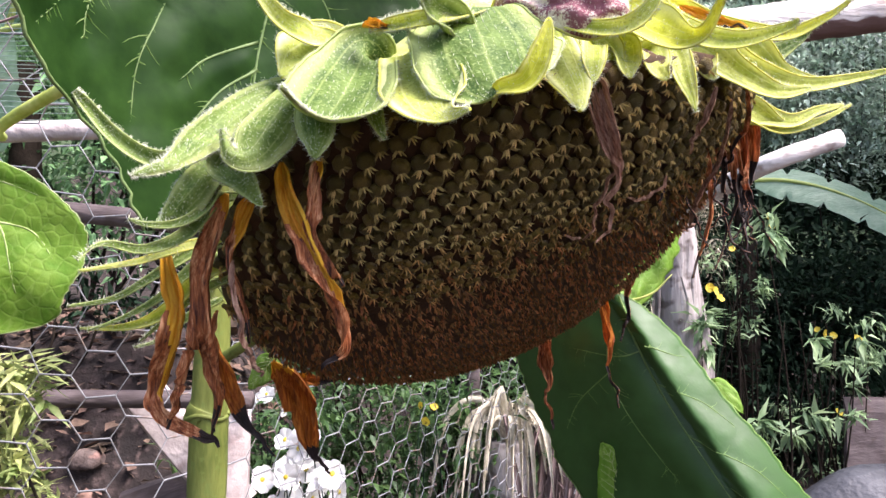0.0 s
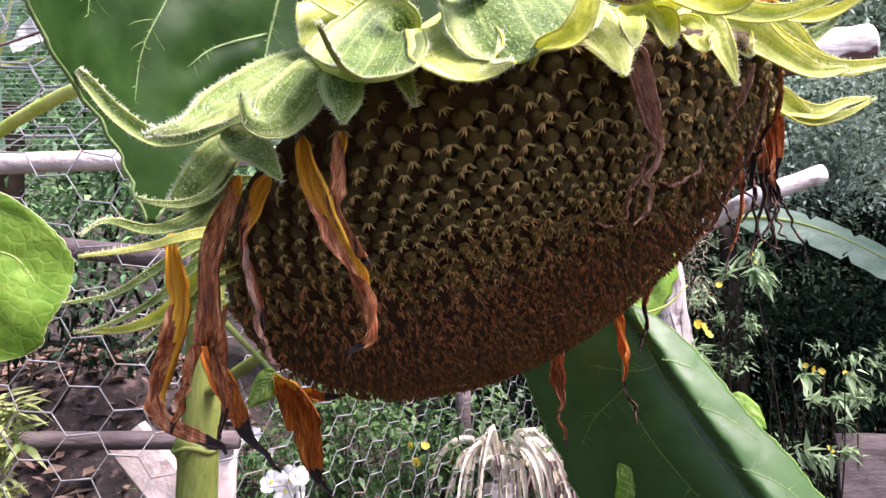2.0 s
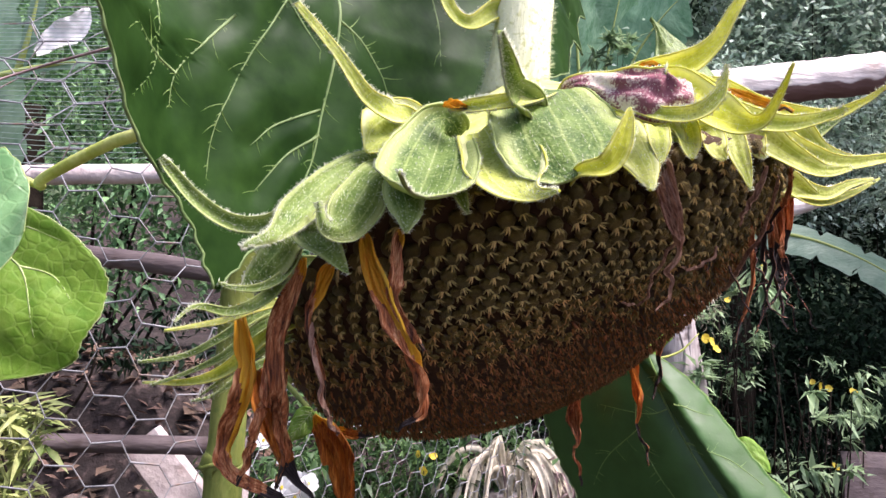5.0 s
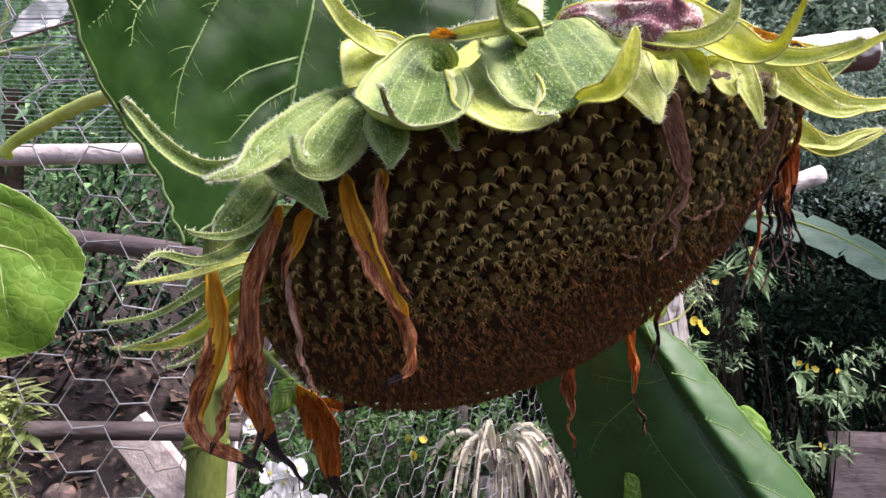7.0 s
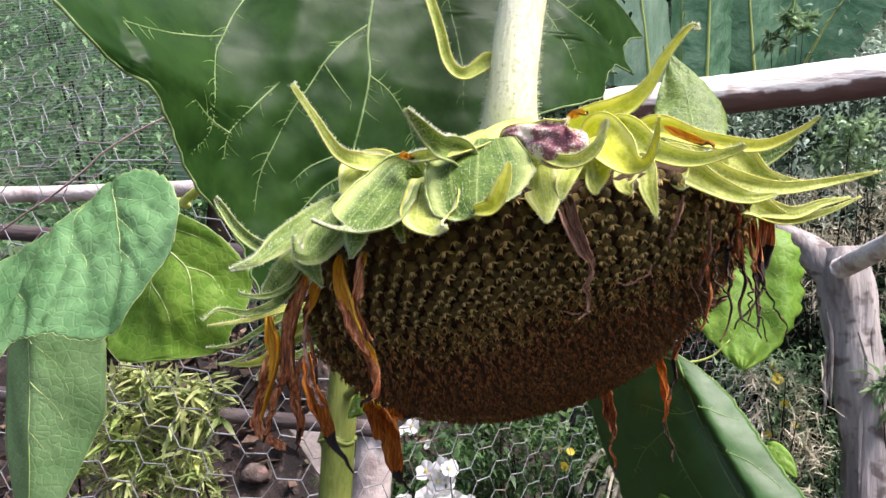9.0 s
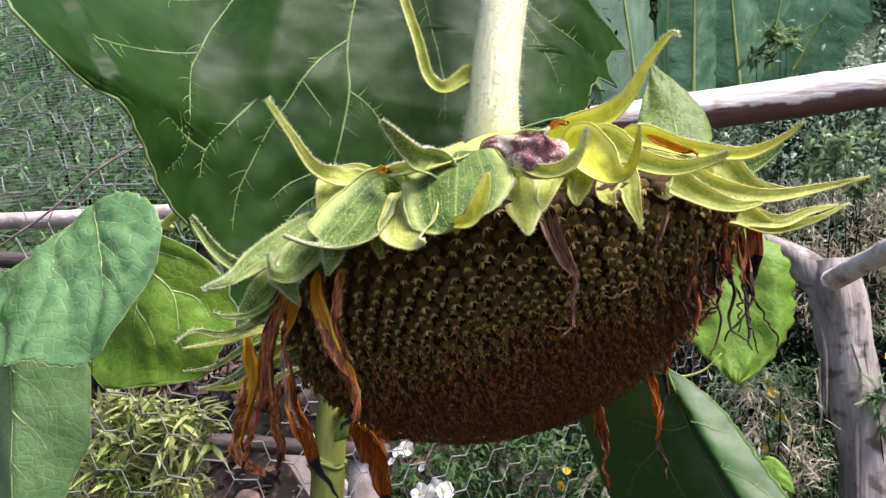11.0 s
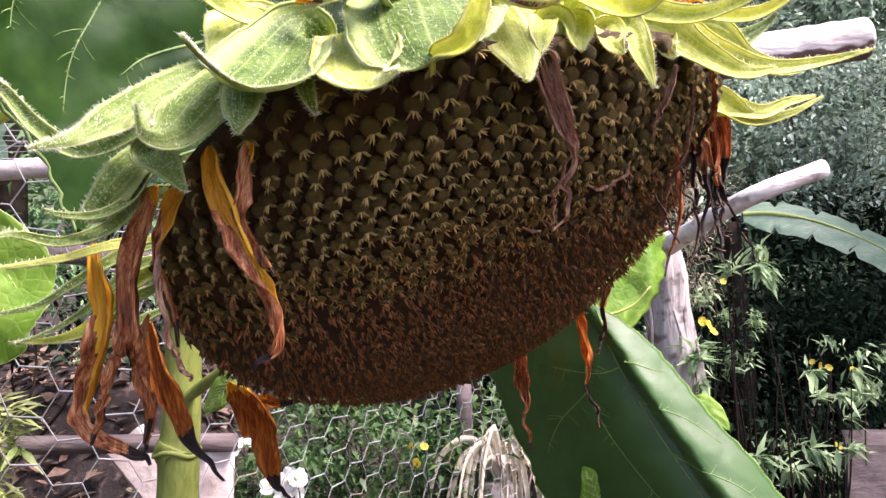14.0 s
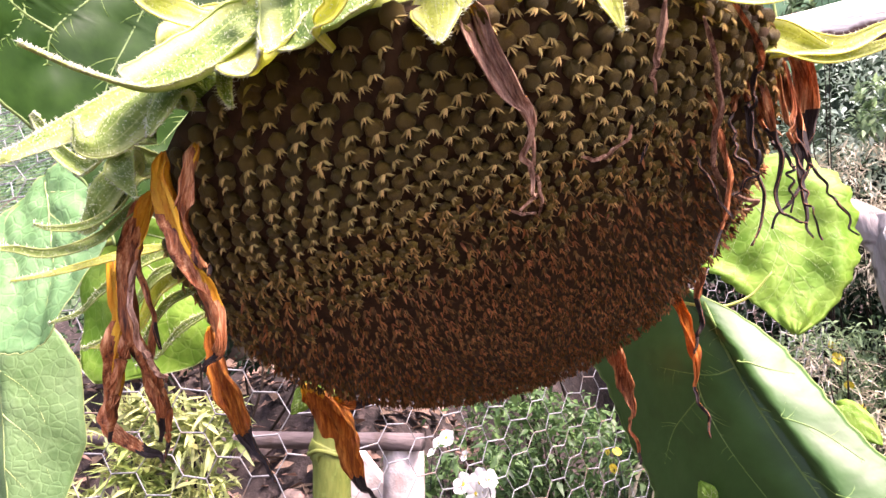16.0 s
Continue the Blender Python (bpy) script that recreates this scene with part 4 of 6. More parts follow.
petal([(0.1856, 0.3800, 1.4220, 0.0015), (0.1874, 0.3800, 1.4032, 0.0020), (0.1849, 0.3780, 1.3948, 0.0018), (0.1864, 0.3810, 1.3884, 0.0012), (0.1881, 0.3800, 1.3801, 0.0009), (0.1882, 0.3790, 1.3716, 0.0008), (0.1902, 0.3780, 1.3638, 0.0008), (0.1924, 0.3800, 1.3546, 0.0007)], gold=0.0, twist=1.5)
petal([(0.1738, 0.3730, 1.4231, 0.0018), (0.1756, 0.3730, 1.4047, 0.0021), (0.1765, 0.3790, 1.3987, 0.0015), (0.1799, 0.3790, 1.3910, 0.0014), (0.1845, 0.3780, 1.3830, 0.0012), (0.1831, 0.3740, 1.3763, 0.0008), (0.1831, 0.3770, 1.3655, 0.0006)], gold=0.0, twist=1.5)
petal([(0.1664, 0.3630, 1.4294, 0.0019), (0.1682, 0.3630, 1.4115, 0.0014), (0.1659, 0.3620, 1.4018, 0.0014), (0.1638, 0.3600, 1.3921, 0.0009), (0.1647, 0.3590, 1.3844, 0.0011), (0.1705, 0.3640, 1.3772, 0.0009), (0.1621, 0.3640, 1.3701, 0.0006)], gold=0.0, twist=1.5)


# ---- leaves ----
def leaf(parent, base, mid, tip, width, face, mats, label, fold=0.2, teeth=0.03, wave=0.006, seed=1.0, nu=14, nv=26, heart=0.35, curl=0.0, name="leaf", vein_mat=None, point=0.75, veins=1.0):
    """A heart-shaped toothed leaf: its midrib runs from base over mid to tip; width is its full breadth; face is the way it looks."""
    b, m, t = Vector(base), Vector(mid), Vector(tip)
    f0 = Vector(face).normalized()

    def mid_at(v):
        return b * (1 - v) ** 2 + (m * 2 - (b + t) * 0.5) * 2 * v * (1 - v) + t * v * v

    def half(v):
        return width * 0.5 * (math.sin(math.pi * min(1, v ** 0.62)) ** point if 0 < v < 1 else 0.0)

    def at(u, v, proud=0.0):
        q = mid_at(v)
        d = (mid_at(min(v + 0.02, 1)) - mid_at(max(v - 0.02, 0))).normalized()
        s = d.cross(f0).normalized()
        n_ = s.cross(d).normalized()
        if n_.dot(f0) < 0:
            n_ = -n_
        w = half(v)
        w *= 1 + teeth * (abs((v * 11 + seed) % 1 - 0.5) * 2 - 0.5) * min(1, abs(u) ** 6) + 0.06 * noise.noise(Vector((v * 4, seed, 1 if u > 0 else 5)))
        x = u * w
        back_ = heart * width * 0.35 * (abs(u) ** 1.5) * (1 - v) ** 3
        lift = -fold * abs(x) + wave * noise.noise(Vector((u * 2.1 + seed, v * 4.5, seed))) * 2.2 * (0.3 + abs(u))
        lift += 0.16 * wave * noise.noise(Vector((u * 9 + seed, v * 17, 3)))
        lift += 0.35 * wave * abs(math.sin(v * 22 + abs(u) * -6)) * min(1, abs(u) * 3)
        lift += curl * width * max(0, abs(u) - 0.6) ** 2 * (1 if u > 0 else 0.3)
        return q + s * x - d * back_ + n_ * (lift + proud), n_

    bm = bmesh.new()
    rows = []
    for j in range(nv + 1):
        v = 0.004 + 0.992 * j / nv
        rows.append([bm.verts.new(at(2 * i / nu - 1, v)[0]) for i in range(nu + 1)])
    grid_faces(bm, rows)
    bmesh.ops.recalc_face_normals(bm, faces=bm.faces)
    ob = part(name, bm, mats, parent, label)
    sol = ob.modifiers.new("thickness", 'SOLIDIFY')
    sol.thickness, sol.offset = 0.0009, 0.0
    bm = bmesh.new()
    k_r = veins * (width / 0.2) ** 0.5
    for sgn in (1, -1):
        tube(bm, [(*at(0, v, 0.0010 * sgn)[0], 0.0017 * k_r * (1.05 - v) * 0.75) for v in np.linspace(0.01, 0.98, 9)], 6, 3)
        L = (t - b).length

        def on(x, y):
            """u and v of a spot x metres beside the midrib and y metres along it."""
            w = half(min(max(y / L, 0.002), 0.998))
            return x / max(w, 1e-5), y / L

        for side in (1, -1):
            for v0, ang in ((0.04, 0.95), (0.09, 0.75), (0.22, 0.72), (0.35, 0.68), (0.47, 0.66), (0.59, 0.62), (0.70, 0.58), (0.80, 0.52)):
                v0 += 0.02 * rnd.uniform(-1, 1)
                ang += 0.05 * rnd.uniform(-1, 1)
                x, y, way, step = 0.0, v0 * L, ang, width * 0.012
                run = []
                while len(run) < 150:
                    u_, v_ = on(x, y)
                    if abs(u_) > 0.95 or v_ > 0.97:
                        break
                    run.append((x, y, way))
                    x += side * math.sin(way) * step
                    y += math.cos(way) * step
                    way += 0.008 * rnd.gauss(0, 1) - 0.0025
                if len(run) < 4:
                    continue
                n_r = len(run)
                fine = 0.00080 * k_r * (1.2 if v0 < 0.15 else 1)
                tube(bm, [(*at(*on(q[0], q[1]), 0.0011 * sgn)[0], fine * (1.08 - k / n_r)) for k, q in enumerate(run)], 5, 1)
                for k in range(4, n_r - 1, 5):
                    turn = 1 if k % 2 else -1
                    x1, y1, w1 = run[k][0], run[k][1], run[k][2] + turn * rnd.uniform(0.7, 1.1)
                    far = width * rnd.uniform(0.035, 0.085) * (1.2 - 0.6 * k / n_r)
                    spur = [on(x1 + side * math.sin(w1 - turn * 0.25 * e) * far * e, y1 + math.cos(w1 - turn * 0.25 * e) * far * e) for e in (0, 0.17, 0.34, 0.5, 0.67, 0.84, 1)]
                    if all(abs(q[0]) < 0.96 and 0.01 < q[1] < 0.97 and q[0] * side > 0 for q in spur):
                        tube(bm, [(*at(*q, 0.0009 * sgn)[0], r_ * k_r) for q, r_ in zip(spur, (0.0005, 0.00046, 0.0004, 0.00036, 0.0003, 0.00022, 0.0001))], 4, 1, mat=1)
    part("venation", bm, [vein_mat or VEIN, VEIN_FINE if mats in (LEAF_DARK, LEAF_BLUE) else vein_mat or VEIN], ob)
    return ob


def petiole(parent, pts, mat, label="green leaf stalk"):
    bm = bmesh.new()
    tube(bm, pts, 10, 6, 0.05)
    return part("petiole", bm, mat, parent, label)


def draped_leaf(place, left, right, veins, mats, label, vein_mat, relief=0.0012, rim=0.0007, teeth=0.0015, seed=1.0, nu=56, nv=100, vein_r=0.0009, spurs=True, swap=False, swell=0.004):
    """A leaf laid over a curved surface: place(w, z) gives the point w metres beside its midrib at the height z; left and right are
    its outline as (z, w) from the top down, or, with swap, its lower and upper edge as (w, z) with w falling; it is quilted between its veins, which are lines of (w, z)."""
    left, right = np.array(left), np.array(right)
    z0, z1 = left[0][0], left[-1][0]

    def side(table, z):
        return float(np.interp(-z, -table[:, 0], table[:, 1]))

    runs = [np.array([q[:2] for q in spline(v, 8)]) for v in veins]
    cloud = np.concatenate(runs)

    def at(w, z, proud=0.0):
        e = 0.002
        p = place(w, z)
        n_ = (place(w + e, z) - place(w - e, z)).cross(place(w, z + e) - place(w, z - e)).normalized()
        if n_.y > 0:
            n_ = -n_
        near = float(np.min(np.hypot(cloud[:, 0] - w, cloud[:, 1] - z)))
        lift = relief * (1 - math.exp(-(near / 0.007) ** 1.3)) + 0.5 * relief * noise.noise(Vector((w * 60, z * 60, seed))) + swell * noise.noise(Vector((w * 16, z * 16, seed + 4)))
        return p + n_ * (lift + proud), n_

    bm = bmesh.new()
    rows, rims = [], ([], [])
    for j in range(nv + 1):
        z = z0 + (z1 - z0) * j / nv
        lo, hi = side(left, z), side(right, z)
        jag = teeth * (abs((z * 95 + seed) % 1 - 0.5) * 2 - 0.5)
        lo, hi = lo + jag + 0.5 * teeth * noise.noise(Vector((z * 300, seed, 0))), hi - jag + 0.5 * teeth * noise.noise(Vector((z * 300, seed, 5)))
        rows.append([bm.verts.new((at(z, lo + (hi - lo) * i / nu) if swap else at(lo + (hi - lo) * i / nu, z))[0]) for i in range(nu + 1)])
        rims[0].append((*rows[-1][0].co, rim * (1 + 0.5 * noise.noise(Vector((z * 200, 1, seed))))))
        rims[1].append((*rows[-1][-1].co, rim * (1 + 0.5 * noise.noise(Vector((z * 200, 2, seed))))))
    grid_faces(bm, rows)
    bmesh.ops.recalc_face_normals(bm, faces=bm.faces)
    ob = part("leaf", bm, mats, sunflower, label)
    sol = ob.modifiers.new("thickness", 'SOLIDIFY')
    sol.thickness, sol.offset = 0.0008, 0.0
    bm = bmesh.new()
    for line in rims:
        tube(bm, line, 5, 1)
    part("leaf_margin", bm, vein_mat, ob)
    bm = bmesh.new()

    def inside(w, z):
        a_, b_ = (w, z) if swap else (z, w)
        return z1 < a_ < z0 and side(left, a_) + 0.002 < b_ < side(right, a_) - 0.002

    for k, run in enumerate(runs):
        r0 = vein_r * (1.5 if k == 0 else 1.0)
        pts = [(w, z) for w, z in run if inside(w, z)]
        if len(pts) < 3:
            continue
        tube(bm, [(*at(w, z, 0.0004)[0], r0 * (1.1 - 0.75 * i / len(pts))) for i, (w, z) in enumerate(pts)], 6, 1)
        if not spurs:
            continue
        # short spurs leave the vein on both sides
        for i in range(1, len(pts) - 1):
            for _ in range(2):
                if rnd.random() < 0.55:
                    continue
                (w, z), (w2, z2) = pts[i], pts[i + 1]
                t_ = rnd.random()
                base = (w + (w2 - w) * t_, z + (z2 - z) * t_)
                a = math.atan2(z2 - z, w2 - w) + rnd.choice((-1, 1)) * rnd.uniform(0.7, 1.2)
                far = rnd.uniform(0.0015, 0.004) if rnd.random() < 0.7 else rnd.uniform(0.006, 0.014)
                spur = [(base[0] + math.cos(a + 0.25 * e) * far * e, base[1] + math.sin(a + 0.25 * e) * far * e) for e in (0, 0.35, 0.7, 1)]
                if all(inside(*q) for q in spur):
                    tube(bm, [(*at(*q, 0.0003)[0], r_ * vein_r) for q, r_ in zip(spur, (0.55, 0.45, 0.34, 0.15))], 4, 1, mat=1)
    part("venation", bm, [vein_mat, VEIN_FINE if mats in (LEAF_DARK, LEAF_BLUE) else vein_mat], ob)
    return ob


# the large leaf: its one half swings forward beside the head, the other back behind the neck
FOLD = np.array(spline([(-0.215, -0.093, 0.178), (-0.170, -0.096, 0.222), (-0.137, -0.0965, 0.255), (-0.082, -0.092, 0.310), (-0.040, -0.066, 0.343), (0.0, -0.037, 0.370),
                        (0.071, 0.018, 0.415), (0.148, 0.080, 0.460), (0.209, 0.106, 0.515), (0.270, 0.126, 0.573)], 6))


def large_fold(w, z):
    """The leaf hangs straight, and its upper part leans back to face the sky."""
    x, y = float(np.interp(w, FOLD[:, 0], FOLD[:, 1])), float(np.interp(w, FOLD[:, 0], FOLD[:, 2]))
    out_ = min(1.0, max(0.0, (-w - 0.05) / 0.09))
    high = max(0.0, z - 1.468)
    return Vector((x - 0.75 * out_ * high, y + 0.25 * max(0.0, z - 1.5) + 0.25 * out_ * (1 - out_) * 4 * high, z))


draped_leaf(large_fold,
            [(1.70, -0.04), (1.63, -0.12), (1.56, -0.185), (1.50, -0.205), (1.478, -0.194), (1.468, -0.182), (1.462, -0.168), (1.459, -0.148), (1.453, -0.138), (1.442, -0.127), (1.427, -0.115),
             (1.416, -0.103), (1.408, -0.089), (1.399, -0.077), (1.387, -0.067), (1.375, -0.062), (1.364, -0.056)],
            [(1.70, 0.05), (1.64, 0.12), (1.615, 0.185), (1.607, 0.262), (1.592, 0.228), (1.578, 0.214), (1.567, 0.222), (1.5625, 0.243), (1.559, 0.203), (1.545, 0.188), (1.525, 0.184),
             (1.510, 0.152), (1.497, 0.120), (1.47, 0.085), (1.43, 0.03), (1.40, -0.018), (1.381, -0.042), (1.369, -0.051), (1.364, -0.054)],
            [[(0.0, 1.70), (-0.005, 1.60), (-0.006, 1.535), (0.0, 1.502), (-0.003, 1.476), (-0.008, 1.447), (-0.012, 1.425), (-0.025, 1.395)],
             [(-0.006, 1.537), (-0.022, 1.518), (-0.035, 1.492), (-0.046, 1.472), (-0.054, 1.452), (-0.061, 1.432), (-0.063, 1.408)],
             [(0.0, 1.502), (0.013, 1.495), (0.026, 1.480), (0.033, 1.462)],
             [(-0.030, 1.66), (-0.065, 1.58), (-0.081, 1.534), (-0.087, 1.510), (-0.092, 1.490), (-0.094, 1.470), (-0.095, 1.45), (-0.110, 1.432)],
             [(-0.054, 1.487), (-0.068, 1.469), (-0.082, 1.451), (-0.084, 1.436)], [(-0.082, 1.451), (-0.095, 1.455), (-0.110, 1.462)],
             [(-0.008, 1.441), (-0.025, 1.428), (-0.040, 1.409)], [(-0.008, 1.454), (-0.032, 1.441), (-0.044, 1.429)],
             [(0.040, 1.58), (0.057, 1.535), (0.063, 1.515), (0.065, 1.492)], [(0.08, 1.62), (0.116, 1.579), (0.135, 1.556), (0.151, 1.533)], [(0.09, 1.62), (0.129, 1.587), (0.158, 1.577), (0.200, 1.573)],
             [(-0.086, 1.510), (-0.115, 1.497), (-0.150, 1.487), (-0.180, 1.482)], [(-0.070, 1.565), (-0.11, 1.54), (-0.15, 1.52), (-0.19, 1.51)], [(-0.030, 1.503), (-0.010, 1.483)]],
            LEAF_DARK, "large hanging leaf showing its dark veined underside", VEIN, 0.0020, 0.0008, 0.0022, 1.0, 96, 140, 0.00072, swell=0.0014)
petiole(sunflower, [(0.02, 0.44, 1.705, 0.005), (0.0, 0.43, 1.73, 0.0045), (-0.037, 0.42, 1.70, 0.004)], STEM)


def drooping_plane(w, z):
    """A leaf that bulges towards the path and comes forward at its foot."""
    return Vector((-0.395 + w * 1.06, 0.56 + 0.35 * (z - 1.40) + 1.2 * (w - 0.01) ** 2 - 0.003 * math.cos(w * 60 + z * 25), 1.36 + (z - 1.36) * 1.06))


draped_leaf(drooping_plane,
            [(0.078, 1.395), (0.076, 1.385), (0.070, 1.372), (0.065, 1.358), (0.060, 1.345), (0.055, 1.326), (0.046, 1.320), (0.030, 1.314), (0.010, 1.313), (-0.015, 1.317), (-0.035, 1.312), (-0.055, 1.309), (-0.064, 1.303),
             (-0.070, 1.288), (-0.085, 1.278), (-0.105, 1.272), (-0.150, 1.270)],
            [(0.078, 1.405), (0.073, 1.435), (0.068, 1.448), (0.058, 1.462), (0.046, 1.472), (0.030, 1.4775), (0.015, 1.478), (-0.015, 1.465), (-0.030, 1.452), (-0.045, 1.436), (-0.062, 1.413), (-0.10, 1.392), (-0.150, 1.372)],
            [[(-0.010, 1.462), (0.010, 1.43), (0.026, 1.398), (0.036, 1.356), (0.036, 1.325)], [(-0.028, 1.455), (-0.042, 1.43), (-0.034, 1.402), (-0.028, 1.364), (-0.030, 1.322)],
             [(-0.060, 1.41), (-0.080, 1.38), (-0.084, 1.351), (-0.094, 1.318)], [(0.010, 1.43), (0.035, 1.415), (0.06, 1.39)], [(0.026, 1.398), (0.045, 1.385), (0.062, 1.36)],
             [(-0.034, 1.402), (-0.010, 1.385), (0.006, 1.35)], [(-0.084, 1.351), (-0.062, 1.34), (-0.05, 1.318)], [(-0.002, 1.45), (0.03, 1.445), (0.058, 1.432)]],
            LEAF_LIT, "broad light green leaf with wavy edges", VEIN_PALE, 0.0042, 0.0006, 0.0025, 3.0, 44, 70, 0.0008, False, True)


def lit_plane(w, z):
    return Vector((-0.47 + w, 0.775 + 0.25 * abs(w) + 0.004 * math.sin(z * 50 + w * 20), z))


draped_leaf(lit_plane,
            [(1.475, -0.04), (1.46, -0.075), (1.42, -0.105), (1.37, -0.118), (1.31, -0.118), (1.28, -0.105), (1.262, -0.075)],
            [(1.475, -0.018), (1.461, 0.022), (1.448, 0.050), (1.430, 0.074), (1.405, 0.098), (1.385, 0.107), (1.345, 0.104), (1.315, 0.089), (1.295, 0.085), (1.283, 0.066), (1.274, 0.028), (1.262, -0.050)],
            [[(-0.03, 1.47), (-0.022, 1.43), (0.018, 1.395), (0.034, 1.355), (0.042, 1.318)], [(-0.022, 1.43), (-0.030, 1.38), (-0.032, 1.32), (-0.03, 1.275)], [(0.018, 1.395), (0.052, 1.385), (0.078, 1.35)],
             [(-0.03, 1.45), (0.02, 1.44), (0.060, 1.425)], [(-0.028, 1.42), (-0.06, 1.38), (-0.08, 1.33)], [(-0.03, 1.37), (0.0, 1.34), (0.012, 1.30)]],
            LEAF_YELLOW, "bright yellow-green leaf lit through from behind", VEIN_PALE, 0.0030, 0.0007, 0.0020, 4.0, 36, 50, 0.0013, False)


def back_plane(w, z):
    return Vector((-0.66 + w, 0.76 + 0.5 * abs(w) - 0.1 * (z - 1.2), z))


draped_leaf(back_plane,
            [(1.36, -0.01), (1.33, -0.05), (1.27, -0.085), (1.20, -0.095), (1.12, -0.08), (1.04, -0.04), (0.99, -0.003)],
            [(1.36, 0.01), (1.33, 0.06), (1.29, 0.083), (1.235, 0.085), (1.19, 0.086), (1.15, 0.072), (1.106, 0.055), (1.04, 0.03), (0.99, 0.003)],
            [[(0.0, 1.355), (-0.012, 1.28), (-0.004, 1.2), (0.0, 1.1), (0.0, 1.0)], [(-0.012, 1.29), (0.03, 1.25), (0.05, 1.19)], [(-0.006, 1.23), (0.03, 1.19), (0.045, 1.14)], [(0.0, 1.16), (0.025, 1.12)],
             [(-0.012, 1.28), (-0.05, 1.24), (-0.07, 1.20)], [(-0.006, 1.22), (-0.04, 1.18), (-0.06, 1.14)]],
            LEAF_PALE, "drooping pale green leaf", VEIN_PALE, 0.0014, 0.0006, 0.001, 5.0, 24, 40, 0.0008, False)


def ridged_plane(w, z):
    """A leaf creased along its length: one half turns to the shade, the other to the sky."""
    x = 0.152 + 0.60 * (1.337 - z) + w
    return Vector((x, 0.478 + math.sqrt((1.05 * w) ** 2 + 0.0006) * (1.05 if w < 0 else 0.55) + 0.40 * (z - 1.29), z))


draped_leaf(ridged_plane,
            [(1.362, -0.035), (1.345, -0.06), (1.325, -0.08), (1.30, -0.088), (1.286, -0.086), (1.266, -0.091), (1.246, -0.095), (1.232, -0.095), (1.217, -0.100), (1.17, -0.09), (1.12, -0.05), (1.08, -0.008)],
            [(1.362, -0.028), (1.345, -0.002), (1.338, 0.007), (1.327, 0.018), (1.311, 0.026), (1.298, 0.028), (1.280, 0.028), (1.262, 0.030), (1.246, 0.034), (1.234, 0.033), (1.20, 0.045), (1.16, 0.045), (1.12, 0.03), (1.08, 0.002)],
            [[(0.004, 1.336), (-0.004, 1.30), (-0.008, 1.26), (-0.006, 1.20), (0.0, 1.12)], [(-0.010, 1.320), (-0.030, 1.285), (-0.035, 1.255), (-0.030, 1.22)], [(-0.006, 1.28), (0.012, 1.272), (0.022, 1.258)],
             [(-0.008, 1.25), (0.014, 1.236), (0.024, 1.22)], [(0.0, 1.305), (0.012, 1.300), (0.022, 1.298)], [(-0.03, 1.285), (-0.06, 1.262), (-0.08, 1.24)], [(-0.004, 1.30), (-0.02, 1.296), (-0.05, 1.30)]],
            LEAF_BLUE, "large smooth hanging leaf, creased along its length", VEIN_FINE, 0.0010, 0.0007, 0.0018, 6.0, 50, 70, 0.0005)
petiole(sunflower, [(-0.13, 0.61, 1.68, 0.006), (-0.115, 0.52, 1.54, 0.0055), (-0.180, 0.49, 1.478, 0.0046), (-0.215, 0.50, 1.467, 0.0043), (-0.256, 0.515, 1.452, 0.0041), (-0.290, 0.545, 1.447, 0.0039), (-0.314, 0.585, 1.450, 0.0036), (-0.338, 0.603, 1.458, 0.003)], STEM_YELLOW, "yellow-green leaf stalk")
petiole(sunflower, [(-0.33, 0.598, 1.455, 0.0035), (-0.42, 0.68, 1.455, 0.0035), (-0.50, 0.78, 1.440, 0.003)], STEM, "yellow-green leaf stalk")
petiole(sunflower, [(-0.50, 0.78, 1.440, 0.004), (-0.60, 0.78, 1.42, 0.004), (-0.66, 0.755, 1.358, 0.003)], STEM)
leaf(sunflower, (0.215, 0.970, 1.477), (0.258, 0.950, 1.399), (0.262, 0.930, 1.304), 0.180, (0.0, -1, 0.1), LEAF_YELLOW, "yellow-green leaf lit through from behind", 0.1, 0.10, 0.007, 7.0, 24, 40, vein_mat=VEIN_PALE, veins=0.35)
leaf(sunflower, (0.155, 0.40, 1.462), (0.152, 0.420, 1.500), (0.138, 0.44, 1.540), 0.043, (0.1, -1, 0.2), LEAF_SMALL, "small upright green leaf", 0.2, 0.03, 0.002, 8.0, vein_mat=VEIN_PALE, veins=0.4, point=1.35)
leaf(sunflower, (0.217, 0.508, 1.281), (0.226, 0.503, 1.273), (0.234, 0.500, 1.263), 0.0145, (0.0, -1, 0.3), LEAF_YELLOW, "small yellow-green leaf", 0.15, 0.05, 0.0008, 9.0, 8, 12, vein_mat=VEIN_PALE, veins=0.22)
leaf(sunflower, (0.167, 0.530, 1.178), (0.160, 0.525, 1.212), (0.149, 0.520, 1.237), 0.030, (0.0, -1, 0.3), LEAF_YELLOW, "small upright yellow-green leaf", 0.15, 0.05, 0.002, 10.0, 8, 12, vein_mat=VEIN_PALE)
leaf(sunflower, (-0.058, 0.46, 1.296), (-0.064, 0.46, 1.288), (-0.072, 0.46, 1.278), 0.016, (0.0, -1, 0.1), LEAF_YELLOW, "small yellow-green leaf", 0.15, 0.05, 0.002, 11.0, 8, 12, vein_mat=VEIN_PALE)
